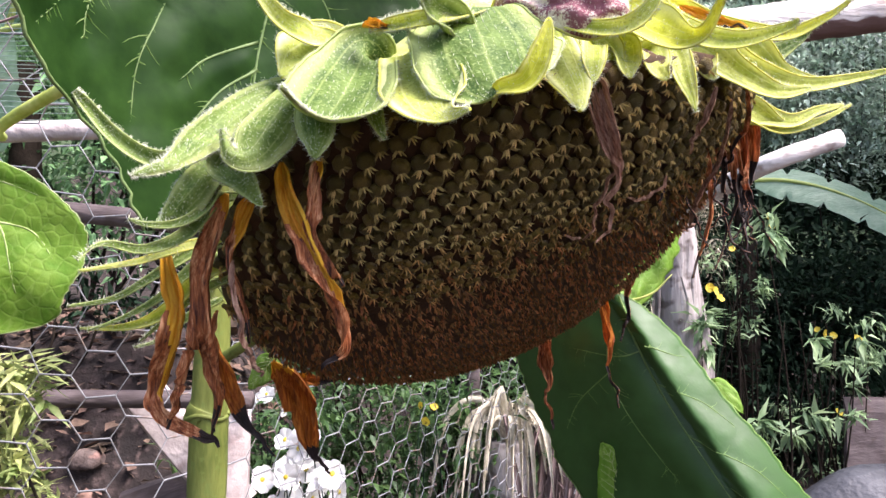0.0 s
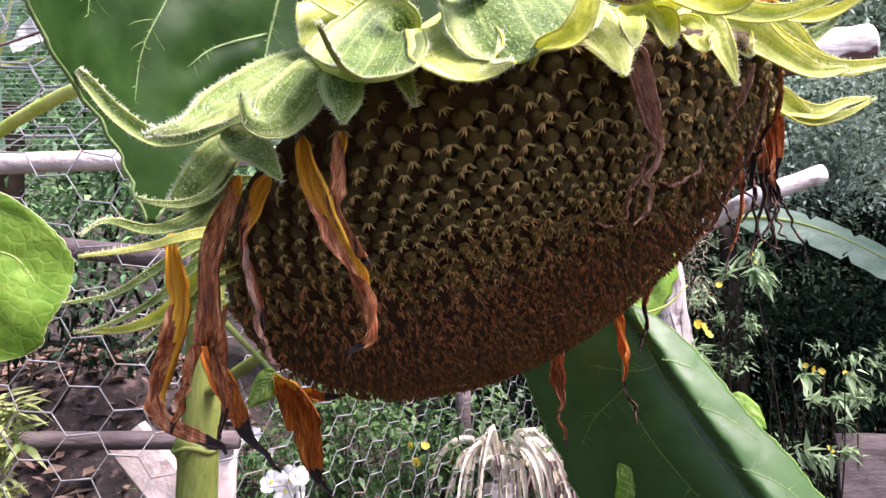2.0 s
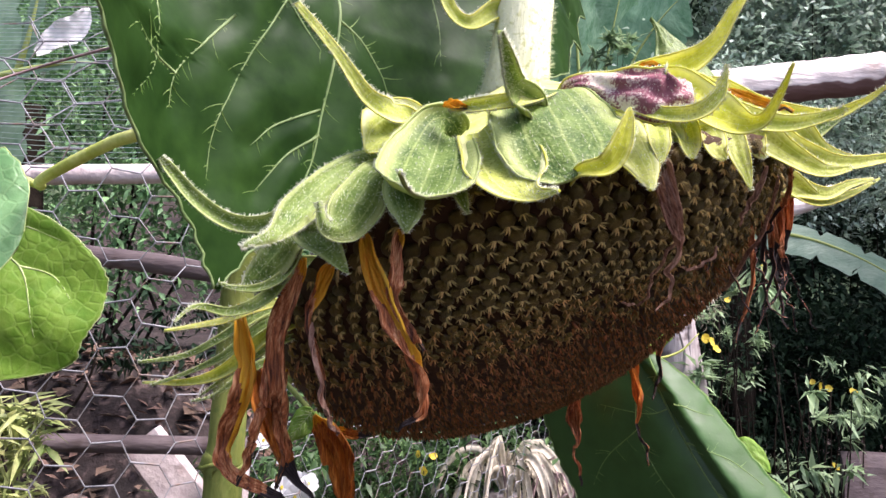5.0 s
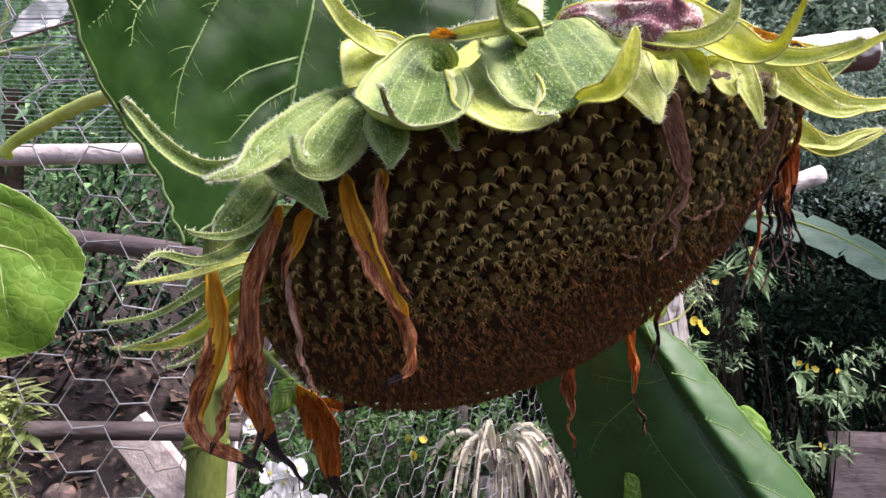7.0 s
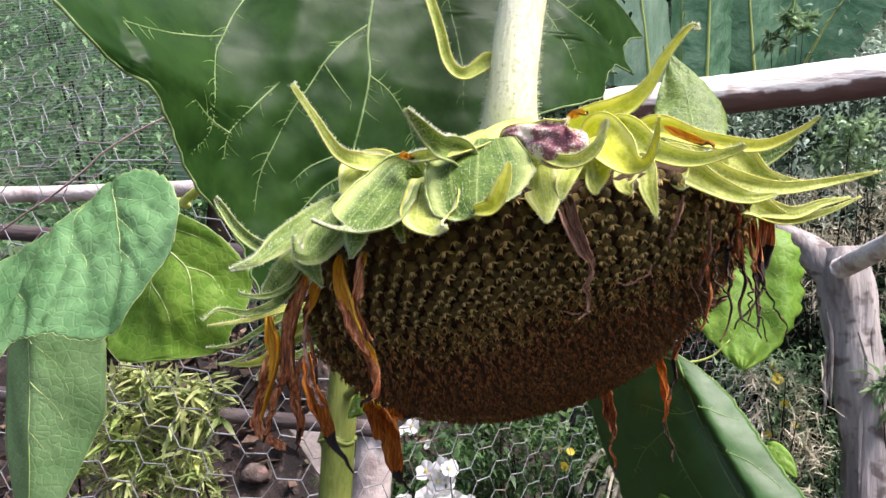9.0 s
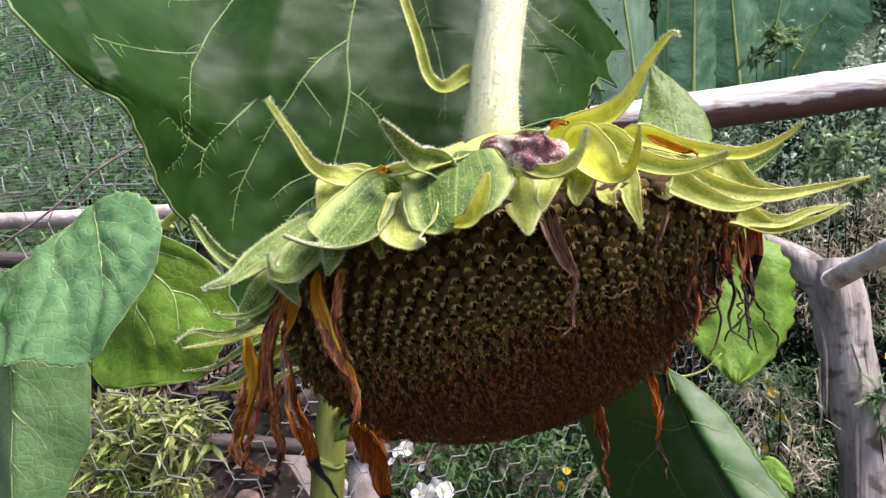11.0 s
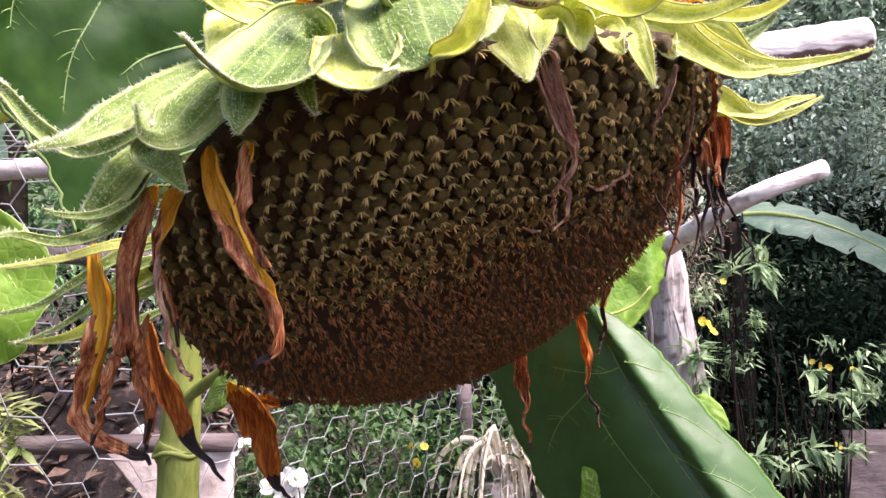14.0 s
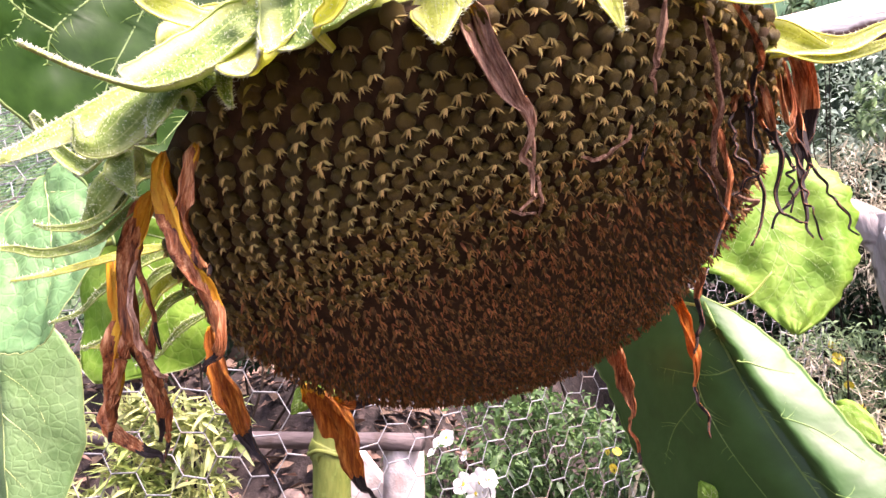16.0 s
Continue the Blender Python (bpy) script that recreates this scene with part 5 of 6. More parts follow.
for stem_ in ([(-0.2, 0.75, 1.34, 0.003), (-0.13, 0.6, 1.32, 0.0025), (-0.058, 0.46, 1.296, 0.0015)], [(-0.2, 0.75, 1.25, 0.006), (-0.06, 0.65, 1.33, 0.005), (0.08, 0.545, 1.38, 0.004)],
              [(-0.06, 0.65, 1.33, 0.004), (0.08, 0.8, 1.42, 0.003), (0.215, 0.970, 1.477, 0.0022)],
              [(0.08, 0.39, 1.45, 0.004), (0.13, 0.40, 1.455, 0.003), (0.155, 0.40, 1.468, 0.0018)]):
    petiole(sunflower, stem_, STEM)
petiole(sunflower, [(0.10, 0.53, 1.35, 0.0010), (0.155, 0.52, 1.334, 0.0009), (0.178, 0.515, 1.337, 0.0008), (0.192, 0.512, 1.351, 0.0003)], STEM_YELLOW, "thin pale shoot")
petiole(sunflower, [(0.08, 0.545, 1.385, 0.0016), (0.10, 0.53, 1.35, 0.0016)], STEM_YELLOW, "thin pale shoot")
petiole(sunflower, [(-0.16, 0.66, 1.64, 0.0022), (-0.496, 0.900, 1.672, 0.0017), (-0.618, 0.900, 1.627, 0.0017), (-0.704, 0.900, 1.582, 0.0017), (-0.742, 0.900, 1.550, 0.0017), (-0.800, 0.900, 1.508, 0.0017), (-0.859, 0.900, 1.472, 0.0017), (-0.940, 0.900, 1.418, 0.0017)], DRY, "long dry brown tendril")

# ---- seeds on the face ----
def seed_mesh(kind, shape=0):
    """One seed with the dried floret on it, in units of its spacing: verts, faces, material of each face."""
    bm = bmesh.new()
    r = random.Random(kind * 10 + shape)
    if kind == 0:
        rings = [(0.50, -0.3), (0.47, -0.02), (0.36, 0.10), (0.16, 0.15)]
        rows = [[bm.verts.new((q * math.cos(k * 0.7854), q * 0.95 * math.sin(k * 0.7854), z)) for k in range(8)] for q, z in rings]
        grid_faces(bm, rows, 0, True)
        bm.faces.new(rows[-1])
        prongs = [(-0.40, 0.28, 0.20), (0.40, 0.28, 0.20), (-0.24, 0.36, 0.26), (0.24, 0.36, 0.26), (0.02, 0.32, 0.30)]
        at, size = (0, 0.16, 0.08), 0.052
    elif kind == 1:
        rings = [(0.50, -0.3), (0.42, -0.12), (0.24, -0.03)]
        rows = [[bm.verts.new((q * math.cos(k * 1.0472), q * math.sin(k * 1.0472), z)) for k in range(6)] for q, z in rings]
        grid_faces(bm, rows, 0, True)
        bm.faces.new(rows[-1])
        prongs = [(-0.34, 0.46, 0.34), (0.34, 0.46, 0.34), (-0.08, 0.30, 0.44), (0.10, 0.26, 0.42)]
        at, size = (0, 0.02, 0.0), 0.068
    else:
        prongs = [(-0.36, 0.42, 0.62), (0.36, 0.42, 0.62), (0.02, 0.12, 0.85)]
        at, size = (0, -0.05, -0.12), 0.10
    if shape and len(prongs) > 3:
        del prongs[r.randrange(len(prongs))]
    for p in prongs:
        w = Vector(p) * r.uniform(0.75, 1.2) + Vector((r.gauss(0, 0.07), r.gauss(0, 0.07), r.gauss(0, 0.05)))
        a = Vector(at) + Vector((p[0] * 0.25, p[1] * 0.1, 0))
        side = w.cross(Vector((0, 0, 1))).normalized() if kind < 2 else Vector((1, 0, 0))
        u = w.normalized().orthogonal()
        v = w.normalized().cross(u)
        ring0 = [bm.verts.new(a + (u * math.cos(c) + v * math.sin(c)) * size) for c in (0, 2.09, 4.19)]
        ring1 = [bm.verts.new(a + w * 0.55 + Vector((0, 0, 0.06)) + (u * math.cos(c) + v * math.sin(c)) * size * 0.8) for c in (0, 2.09, 4.19)]
        tip = bm.verts.new(a + w)
        for i in range(3):
            bm.faces.new((ring0[i], ring0[(i + 1) % 3], ring1[(i + 1) % 3], ring1[i])).material_index = 1
            bm.faces.new((ring1[i], ring1[(i + 1) % 3], tip)).material_index = 1
    bm.verts.index_update()
    data = ([v.co.copy() for v in bm.verts], [[v.index for v in f.verts] for f in bm.faces], [f.material_index for f in bm.faces])
    bm.free()
    return data


def spacing(rho):
    return 0.0025 + 0.0050 * max(0.0, min(1.0, (rho - 0.3) / 1.0)) ** 1.25


kinds = [[seed_mesh(k, shape) for shape in range(4)] for k in range(3)]
EYE_U, EYE_V = 0.0, -0.42
placed = []
r_m, i = 0.0015, 0
while r_m < HEAD_R * 1.5:
    s = spacing(r_m / HEAD_R)
    th = i * 2.399963
    u_, v_ = EYE_U + r_m / HEAD_R * math.cos(th), EYE_V + r_m / HEAD_R * math.sin(th)
    a = math.atan2(v_, u_)
    r = math.hypot(u_, v_) * HEAD_R / rim_radius(a)
    if r < 1.0 * rim_cut(a):
        placed.append((r, a, s, r_m / HEAD_R, th))
    r_m += s * s / (2 * math.pi * max(r_m, 0.002)) * 1.02
    i += 1
singles = []
for verts_, faces_, mats_ in kinds[0]:
    single = bpy.data.meshes.new("seed")
    single.from_pydata(verts_, [], faces_)
    single.polygons.foreach_set("material_index", mats_)
    single.polygons.foreach_set("use_smooth", [m == 0 for m in mats_])
    single.materials.append(SEED_PART)
    single.materials.append(TUFT)
    singles.append(single)
joined = {0: ([], [], []), 1: ([], [], []), 2: ([], [], [])}
order = sorted(range(len(placed)), key=lambda k: -math.hypot(0.66 * placed[k][3] * math.cos(placed[k][4]), placed[k][3] * math.sin(placed[k][4])))
upper_set = set(order[:300])
for k, (r, a, s, rho, th) in enumerate(placed):
    flat_rho = math.hypot(0.66 * rho * math.cos(th), rho * math.sin(th))
    kind = 0 if k in upper_set or flat_rho > 0.98 + rnd.uniform(-0.08, 0.08) else (1 if flat_rho > 0.66 + rnd.uniform(-0.12, 0.12) else 2)
    jit = (0.12, 0.26, 0.34)[kind]
    r = max(0.004, r + rnd.gauss(0, jit) * s / HEAD_R)
    a += rnd.gauss(0, jit) * s / (HEAD_R * max(r, 0.08))
    r = min(r, 1.0)
    p, x, y, z = face_frame(r, a)
    e_ = Vector((EYE_U, EYE_V, 0)) * HEAD_R
    inward = HEAD_C + HEAD_U * e_.x + HEAD_V * e_.y + HEAD_N * 0.036 - p
    y = (inward - z * inward.dot(z)).normalized()
    x = y.cross(z).normalized()
    tilt = Matrix.Rotation(rnd.gauss(0, 0.16), 3, 'X') @ Matrix.Rotation(rnd.gauss(0, (0.26, 0.4, 0.55)[kind]), 3, 'Z') @ Matrix.Rotation(rnd.gauss(0, 0.14), 3, 'Y')
    rot = Matrix((x, y, z)).transposed() @ tilt
    size = s * rnd.uniform(0.94, 1.08)
    m = Matrix.Translation(p + z * rnd.gauss(0, 0.0004)) @ (rot.to_4x4() @ Matrix.Diagonal((size, size, size * rnd.uniform(0.8, 1.2), 1)))
    if k in upper_set and kind == 0:
        ob = new("seed", rnd.choice(singles))
        ob.parent = head
        ob.matrix_parent_inverse = world_of(head).inverted()
        ob.matrix_basis = m
    else:
        vs, fs, ms = joined[kind]
        n0 = len(vs)
        verts_, faces_, mats_ = rnd.choice(kinds[kind])
        vs.extend(m @ v for v in verts_)
        fs.extend([q + n0 for q in f] for f in faces_)
        ms.extend(mats_)
for kind, name, mats, label in ((0, "outer_seed_field", [SEED, TUFT], "plump dark seeds with tan floret remnants"), (1, "middle_seed_field", [SEED, TUFT_MID], "smaller dark seeds with forked tan florets"),
                                (2, "floret_stubble", [FLORET, FLORET], "dense brown dried florets")):
    vs, fs, ms = joined[kind]
    me = bpy.data.meshes.new(name)
    me.from_pydata(vs, [], fs)
    me.polygons.foreach_set("material_index", ms)
    tagged(part_mesh(name, me, mats, head, label, smooth=kind == 0), kind="stuff")


# ---- the ground and the bank behind ----
def ground_z(x, y):
    far = max(0.0, y - 6.0)
    z = 0.03 * noise.noise(Vector((x * 1.3, y * 1.3, 0))) + min(0.5 * far, 1.4 + 0.1 * far)
    z += 0.12 * noise.noise(Vector((x * 0.5, y * 0.5, 3))) * min(1, far)
    left = 1 / (1 + math.exp(max(-30.0, min(30.0, (x + 0.55) * 7))))
    rise = min(1.0, max(0.0, (y - 1.75) / 0.8))
    z += left * 1.15 * rise * rise * (3 - 2 * rise)
    if 1.2 < y < 4:
        z += 0.07 * noise.noise(Vector((x * 5, y * 5, 2))) * rise
    return z


bm = bmesh.new()
xs = [-400, -120, -40, -16, -9] + [-6 + 0.4 * i for i in range(8)] + [-2.8 + 0.1 * i for i in range(60)] + [3.4 + 0.5 * i for i in range(12)] + [10, 16, 40, 120, 400]
ys = [-400, -120, -40, -12, -5, -2, -1, 0, 0.6, 1.2, 1.6] + [1.7 + 0.07 * i for i in range(22)] + [3.3 + 0.3 * i for i in range(26)] + [14, 20, 40, 120, 400]
rows = [[bm.verts.new((x, y, ground_z(x, min(y, 16)))) for x in xs] for y in ys]
grid_faces(bm, rows)
tagged(part("ground", bm, SOIL), "brown soil and leaf litter rising to a bank", "ground", kind="structure")

# wooded slope that closes the view
bm = bmesh.new()
rows = []
for j in range(22):
    z = -0.5 + j * 0.55
    rows.append([])
    for i in range(80):
        a = math.pi * (-0.12 + 1.24 * i / 79)
        d = 9.5 + z * 0.3 + 0.9 * noise.noise(Vector((i * 0.35, j * 0.45, 0))) + 0.4 * noise.noise(Vector((i * 1.1, j * 1.2, 4)))
        rows[-1].append(bm.verts.new((0.5 + d * math.cos(a), d * math.sin(a), z)))
grid_faces(bm, rows)
HILL = material("far_woods", [(0.018, 0.036, 0.016), (0.075, 0.11, 0.055), (0.035, 0.065, 0.028)], 1.6, 0.9, 0.5, spots=(0.012, 0.02, 0.010), spot_scale=5.0)
tagged(part("backdrop", bm, HILL), "shaded wooded slope behind the garden", "woods", kind="structure")


# ---- shrubs ----
def leaf_cloud(name, centre, size, n, length, mat, parent, label, seed, wide=0.4, droop=0.3):
    """Many small folded leaves in an uneven cloud, joined into one mesh."""
    r = random.Random(seed)
    vs, fs = [], []
    c = Vector(centre)
    clumps = [Vector((r.uniform(-1, 1), r.uniform(-1, 1), r.uniform(-1, 1))) * 0.8 for _ in range(max(4, n // 28))]
    lean = [Vector((r.gauss(0, 1), r.gauss(0, 0.8) - 0.4, r.gauss(0, 0.5) - droop)).normalized() for _ in clumps]
    for _ in range(n):
        k = r.randrange(len(clumps))
        q = clumps[k] + Vector((r.gauss(0, 0.09), r.gauss(0, 0.13), r.gauss(0, 0.09)))
        p = c + Vector((q.x * size[0], q.y * size[1], q.z * size[2]))
        if p.z < ground_z(p.x, p.y) + 0.02:
            continue
        d = (lean[k] + Vector((r.gauss(0, 0.7), r.gauss(0, 0.7), r.gauss(0, 0.6)))).normalized()
        s = d.cross(Vector((r.gauss(0, 0.4), r.gauss(0, 0.4), 1))).normalized()
        up = s.cross(d).normalized()
        L = length * r.uniform(0.5, 1.3)
        w = L * wide * 0.5
        n0 = len(vs)
        vs += [p, p + d * L * 0.35 + s * w + up * w * 0.35, p + d * L * 0.45 - up * L * 0.02, p + d * L * 0.35 - s * w + up * w * 0.35, p + d * L - up * L * 0.15]
        fs += [(n0, n0 + 1, n0 + 2), (n0, n0 + 2, n0 + 3), (n0 + 1, n0 + 4, n0 + 2), (n0 + 2, n0 + 4, n0 + 3)]
    me = bpy.data.meshes.new(name)
    me.from_pydata(vs, [], fs)
    return part_mesh(name, me, mat, parent, label)


# bark colour taken down to near black, so the shade is in the colour
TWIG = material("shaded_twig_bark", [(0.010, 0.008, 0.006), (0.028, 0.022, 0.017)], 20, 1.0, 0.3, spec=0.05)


def shrub(x, y, z, size, n, length, mat, label, seed, wide=0.4, droop=0.3, category="shrub", name="shrub", twigs=9):
    """A bush: twigs from the ground and a loose crown of leaves round (x, y, z)."""
    g = ground_z(x, y)
    ob = thing(name, (x, y, g), label, category)
    r = random.Random(seed)
    bm = bmesh.new()
    for _ in range(twigs):
        e = (x + r.uniform(-0.7, 0.7) * size[0], y + r.uniform(-0.6, 0.6) * size[1], z + r.uniform(-0.2, 0.8) * size[2])
        b = (x + r.gauss(0, 0.1), y + r.gauss(0, 0.08), g - 0.02)
        m = ((b[0] + e[0]) / 2 + r.gauss(0, 0.06), (b[1] + e[1]) / 2, (b[2] + e[2]) / 2)
        w = 0.006 + 0.003 * size[2]
        tube(bm, [(*b, w), (*m, w * 0.7), (*e, w * 0.3)], 5, 4)
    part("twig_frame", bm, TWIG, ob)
    leaf_cloud("crown", (x, y, z), size, n, length, mat, ob, "", seed, wide, droop)
    return ob


shrub(-1.5, 3.1, 2.2, (1.3, 0.35, 1.0), 14000, 0.06, HEDGE, "dense green hedge shrub behind the wire fence", 11)
shrub(-0.52, 3.4, 2.2, (0.62, 0.35, 1.0), 3800, 0.05, FOLIAGE[0], "dark leafy shrub behind the fence", 12)
shrub(-3.0, 3.5, 2.5, (1.3, 0.5, 1.4), 9000, 0.07, HEDGE, "green hedge shrub on the bank behind the wire", 21)
shrub(-0.12, 2.5, 0.74, (0.55, 0.26, 0.40), 6500, 0.044, FOLIAGE[1], "low green flowering shrub behind the wire", 13)
shrub(-0.52, 2.0, 0.72, (0.26, 0.14, 0.30), 2200, 0.04, FOLIAGE[1], "low leafy shrub beside white flowers", 23)
shrub(-1.5, 2.3, 1.28, (0.9, 0.12, 0.16), 1300, 0.045, FOLIAGE[0], "dark undergrowth on the soil bank", 14)
shrub(-0.87, 1.27, 1.04, (0.20, 0.10, 0.17), 1700, 0.058, FOLIAGE[4], "variegated cream and green shrub", 15, 0.20, -0.25)
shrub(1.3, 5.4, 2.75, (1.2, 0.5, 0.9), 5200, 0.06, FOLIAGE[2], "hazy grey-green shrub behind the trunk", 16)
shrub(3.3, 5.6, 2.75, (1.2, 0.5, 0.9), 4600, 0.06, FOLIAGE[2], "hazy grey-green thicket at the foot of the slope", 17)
# dark undergrowth; its shade comes from the near-black leaf colour
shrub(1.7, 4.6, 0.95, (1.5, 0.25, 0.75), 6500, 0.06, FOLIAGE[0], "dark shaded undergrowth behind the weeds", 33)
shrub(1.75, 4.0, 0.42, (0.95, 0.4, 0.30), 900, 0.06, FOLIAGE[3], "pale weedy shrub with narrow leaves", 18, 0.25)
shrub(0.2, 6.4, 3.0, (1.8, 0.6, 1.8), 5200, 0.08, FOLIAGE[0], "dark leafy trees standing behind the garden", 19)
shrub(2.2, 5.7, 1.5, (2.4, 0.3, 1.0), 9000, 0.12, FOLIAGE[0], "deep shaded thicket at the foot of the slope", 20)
shrub(0.78, 3.35, 0.9, (0.30, 0.2, 0.44), 3600, 0.045, FOLIAGE[3], "grey-green weeds beside the trunk", 22, 0.3)
shrub(1.42, 3.7, 1.2, (0.2, 0.12, 0.3), 300, 0.06, FOLIAGE[3], "tall pale weed with narrow leaves", 24, 0.25)
shrub(1.30, 4.6, 1.85, (0.55, 0.3, 0.55), 3600, 0.075, STRAW, "tangle of dry grey straw and twigs", 25, 0.10, 0.4)
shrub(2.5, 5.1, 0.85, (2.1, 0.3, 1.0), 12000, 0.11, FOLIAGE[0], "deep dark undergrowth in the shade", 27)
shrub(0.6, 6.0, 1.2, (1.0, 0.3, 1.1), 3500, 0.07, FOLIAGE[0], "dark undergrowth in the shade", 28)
shrub(0.72, 3.0, 0.95, (0.22, 0.1, 0.34), 520, 0.09, STRAW, "dry grey straw and weed stems", 34, 0.08, 0.3, twigs=5)
shrub(2.1, 3.9, 1.05, (0.4, 0.2, 0.2), 200, 0.065, FOLIAGE[3], "thin weed with narrow leaves", 26, 0.25)

shrub(1.24, 4.0, 2.31, (0.22, 0.15, 0.2), 700, 0.06, FOLIAGE[3], "leafy pale green weed below the pole", 65, 0.4, twigs=4)
shrub(0.99, 4.4, 3.12, (0.17, 0.12, 0.13), 260, 0.09, FOLIAGE[3], "tall weed with fingered pale leaves", 66, 0.3, twigs=3)
shrub(1.34, 3.15, 1.57, (0.16, 0.12, 0.12), 90, 0.10, FOLIAGE[3], "tall weed with a few pale drooping leaves", 60, 0.24, 0.5, twigs=3)
shrub(1.11, 3.10, 1.09, (0.10, 0.12, 0.20), 60, 0.10, FOLIAGE[3], "tall weed with a few pale drooping leaves", 61, 0.24, 0.5, twigs=3)
shrub(1.75, 3.30, 1.01, (0.16, 0.12, 0.10), 80, 0.10, FOLIAGE[3], "tall weed with a few pale drooping leaves", 62, 0.24, 0.5, twigs=3)
shrub(2.10, 3.60, 0.90, (0.20, 0.12, 0.10), 60, 0.10, FOLIAGE[3], "tall weed with a few pale drooping leaves", 63, 0.24, 0.5, twigs=3)
shrub(1.56, 3.20, 0.67, (0.30, 0.12, 0.12), 110, 0.10, FOLIAGE[3], "tall weed with a few pale drooping leaves", 64, 0.24, 0.5, twigs=3)
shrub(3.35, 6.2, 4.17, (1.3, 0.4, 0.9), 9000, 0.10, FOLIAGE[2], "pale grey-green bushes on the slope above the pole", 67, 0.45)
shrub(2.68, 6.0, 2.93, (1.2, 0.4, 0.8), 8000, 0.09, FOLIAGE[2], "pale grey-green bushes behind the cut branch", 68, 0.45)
# crown out of view, added only to block the sun over the thicket
shrub(5.6, 3.8, 4.9, (2.1, 1.3, 0.5), 6500, 0.17, FOLIAGE[0], "added unseen tree crown that keeps sun off the thicket", 29, twigs=3, category="tree", name="tree")
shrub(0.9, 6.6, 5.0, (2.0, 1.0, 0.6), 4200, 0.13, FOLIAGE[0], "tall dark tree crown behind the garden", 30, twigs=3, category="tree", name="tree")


# ---- poles, rails and posts ----
def pole(name, pts, mat, label, category, sides=12, seed=0, wobble=0.08, steps=8):
    bm = bmesh.new()
    tube(bm, pts, sides, steps, wobble, seed=seed)
    ob = part(name, bm, mat)
    return tagged(ob, label, category)


pole("fence_rail", [(-2.4, 1.48, 1.05, 0.021), (-1.2, 1.5, 1.06, 0.02), (-0.39, 1.52, 1.07, 0.019)], WOOD_GREY, "grey weathered wooden rail behind the wire mesh", "rail", seed=1)
pole("fence_pole", [(-2.3, 1.18, 1.54, 0.018), (-1.25, 1.2, 1.553, 0.018), (-0.55, 1.2, 1.583, 0.017), (-0.2, 1.22, 1.60, 0.015)], BOARD, "pale wooden pole along the top of the fence", "pole", seed=2)
pole("fence_pole", [(-2.2, 1.5, 1.52, 0.022), (-0.8, 1.5, 1.464, 0.022), (-0.3, 1.5, 1.40, 0.02)], WOOD_GREY, "brownish weathered pole behind the mesh", "pole", seed=3)
thick_pole = pole("thick_pole", [(0.05, 1.6, 1.845, 0.042), (0.55, 1.6, 1.895, 0.045), (0.99, 1.6, 1.955, 0.047)], WOOD_SHADED, "thick pale debarked wooden pole with a sawn end", "pole", 44, 4, 0.05, 70)
# painted shade: the mask grows where the pole's surface turns downwards
under_shade = thick_pole.data.attributes.new("under_shade", 'FLOAT', 'POINT')
under_shade.data.foreach_set("value", [min(1, max(0, 0.5 - 2.2 * (v.normal.z + 0.30) + 0.9 * noise.noise(Vector((v.co.x * 5, v.co.y * 20, v.co.z * 20))))) for v in thick_pole.data.vertices])
pole("leaning_branch", [(0.93, 3.05, 1.60, 0.045), (1.08, 2.5, 1.735, 0.034), (1.345, 2.45, 1.84, 0.032)], WOOD_PALE, "bleached branch leaning on a trunk", "branch", 10, 5)
trunk = thing("trunk", (1.12, 3.2, 0.0), "grey rough-barked trunk cut off above a fork", "trunk")
bm = bmesh.new()
tube(bm, [(1.12, 3.2, -0.02, 0.13), (1.08, 3.2, 0.87, 0.105), (1.02, 3.2, 1.30, 0.10), (0.98, 3.2, 1.58, 0.11), (0.97, 3.2, 1.70, 0.08)], 36, 16, 0.20, seed=6, grain=4.0)
part("bole", bm, BARK, trunk)
bm = bmesh.new()
tube(bm, [(0.98, 3.2, 1.56, 0.085), (0.86, 3.22, 1.68, 0.065), (0.70, 3.26, 1.78, 0.05)], 20, 10, 0.2, seed=7, grain=6.0)
part("limb", bm, BARK, trunk)
r_ = random.Random(77)
for k in range(11):
    a = r_.uniform(3.3, 6.1)
    z = r_.uniform(0.5, 1.5)
    x0 = 1.10 - 0.07 * z
    q = Vector((x0 + 0.112 * math.cos(a), 3.2 + 0.112 * math.sin(a), z))
    bm = bmesh.new()
    tube(bm, [(*q, 0.004), (*(q + Vector((r_.gauss(0, 0.012), -0.004, -0.12))), 0.009), (*(q + Vector((r_.gauss(0, 0.03), -0.012, -r_.uniform(0.2, 0.4)))), 0.003)], 6, 5, 0.3, 0.45)
    part("bark_strip", bm, BARK, trunk)
pole("fence_post", [(-0.46, 1.56, -0.02, 0.05), (-0.455, 1.56, 0.6, 0.05), (-0.45, 1.56, 1.05, 0.048)], BOARD, "pale squared fence post under the rail", "post", 6, 7, 0.05)
pole("fence_post", [(-1.9, 1.24, -0.02, 0.03), (-1.9, 1.24, 1.0, 0.028), (-1.9, 1.24, 1.56, 0.025)], WOOD_GREY, "thin grey fence post", "post", 10, 8)
pole("fence_post", [(0.12, 2.42, -0.02, 0.03), (0.10, 2.42, 0.6, 0.028), (0.09, 2.4, 1.1, 0.026)], WOOD_GREY, "thin grey fence post", "post", 10, 9)

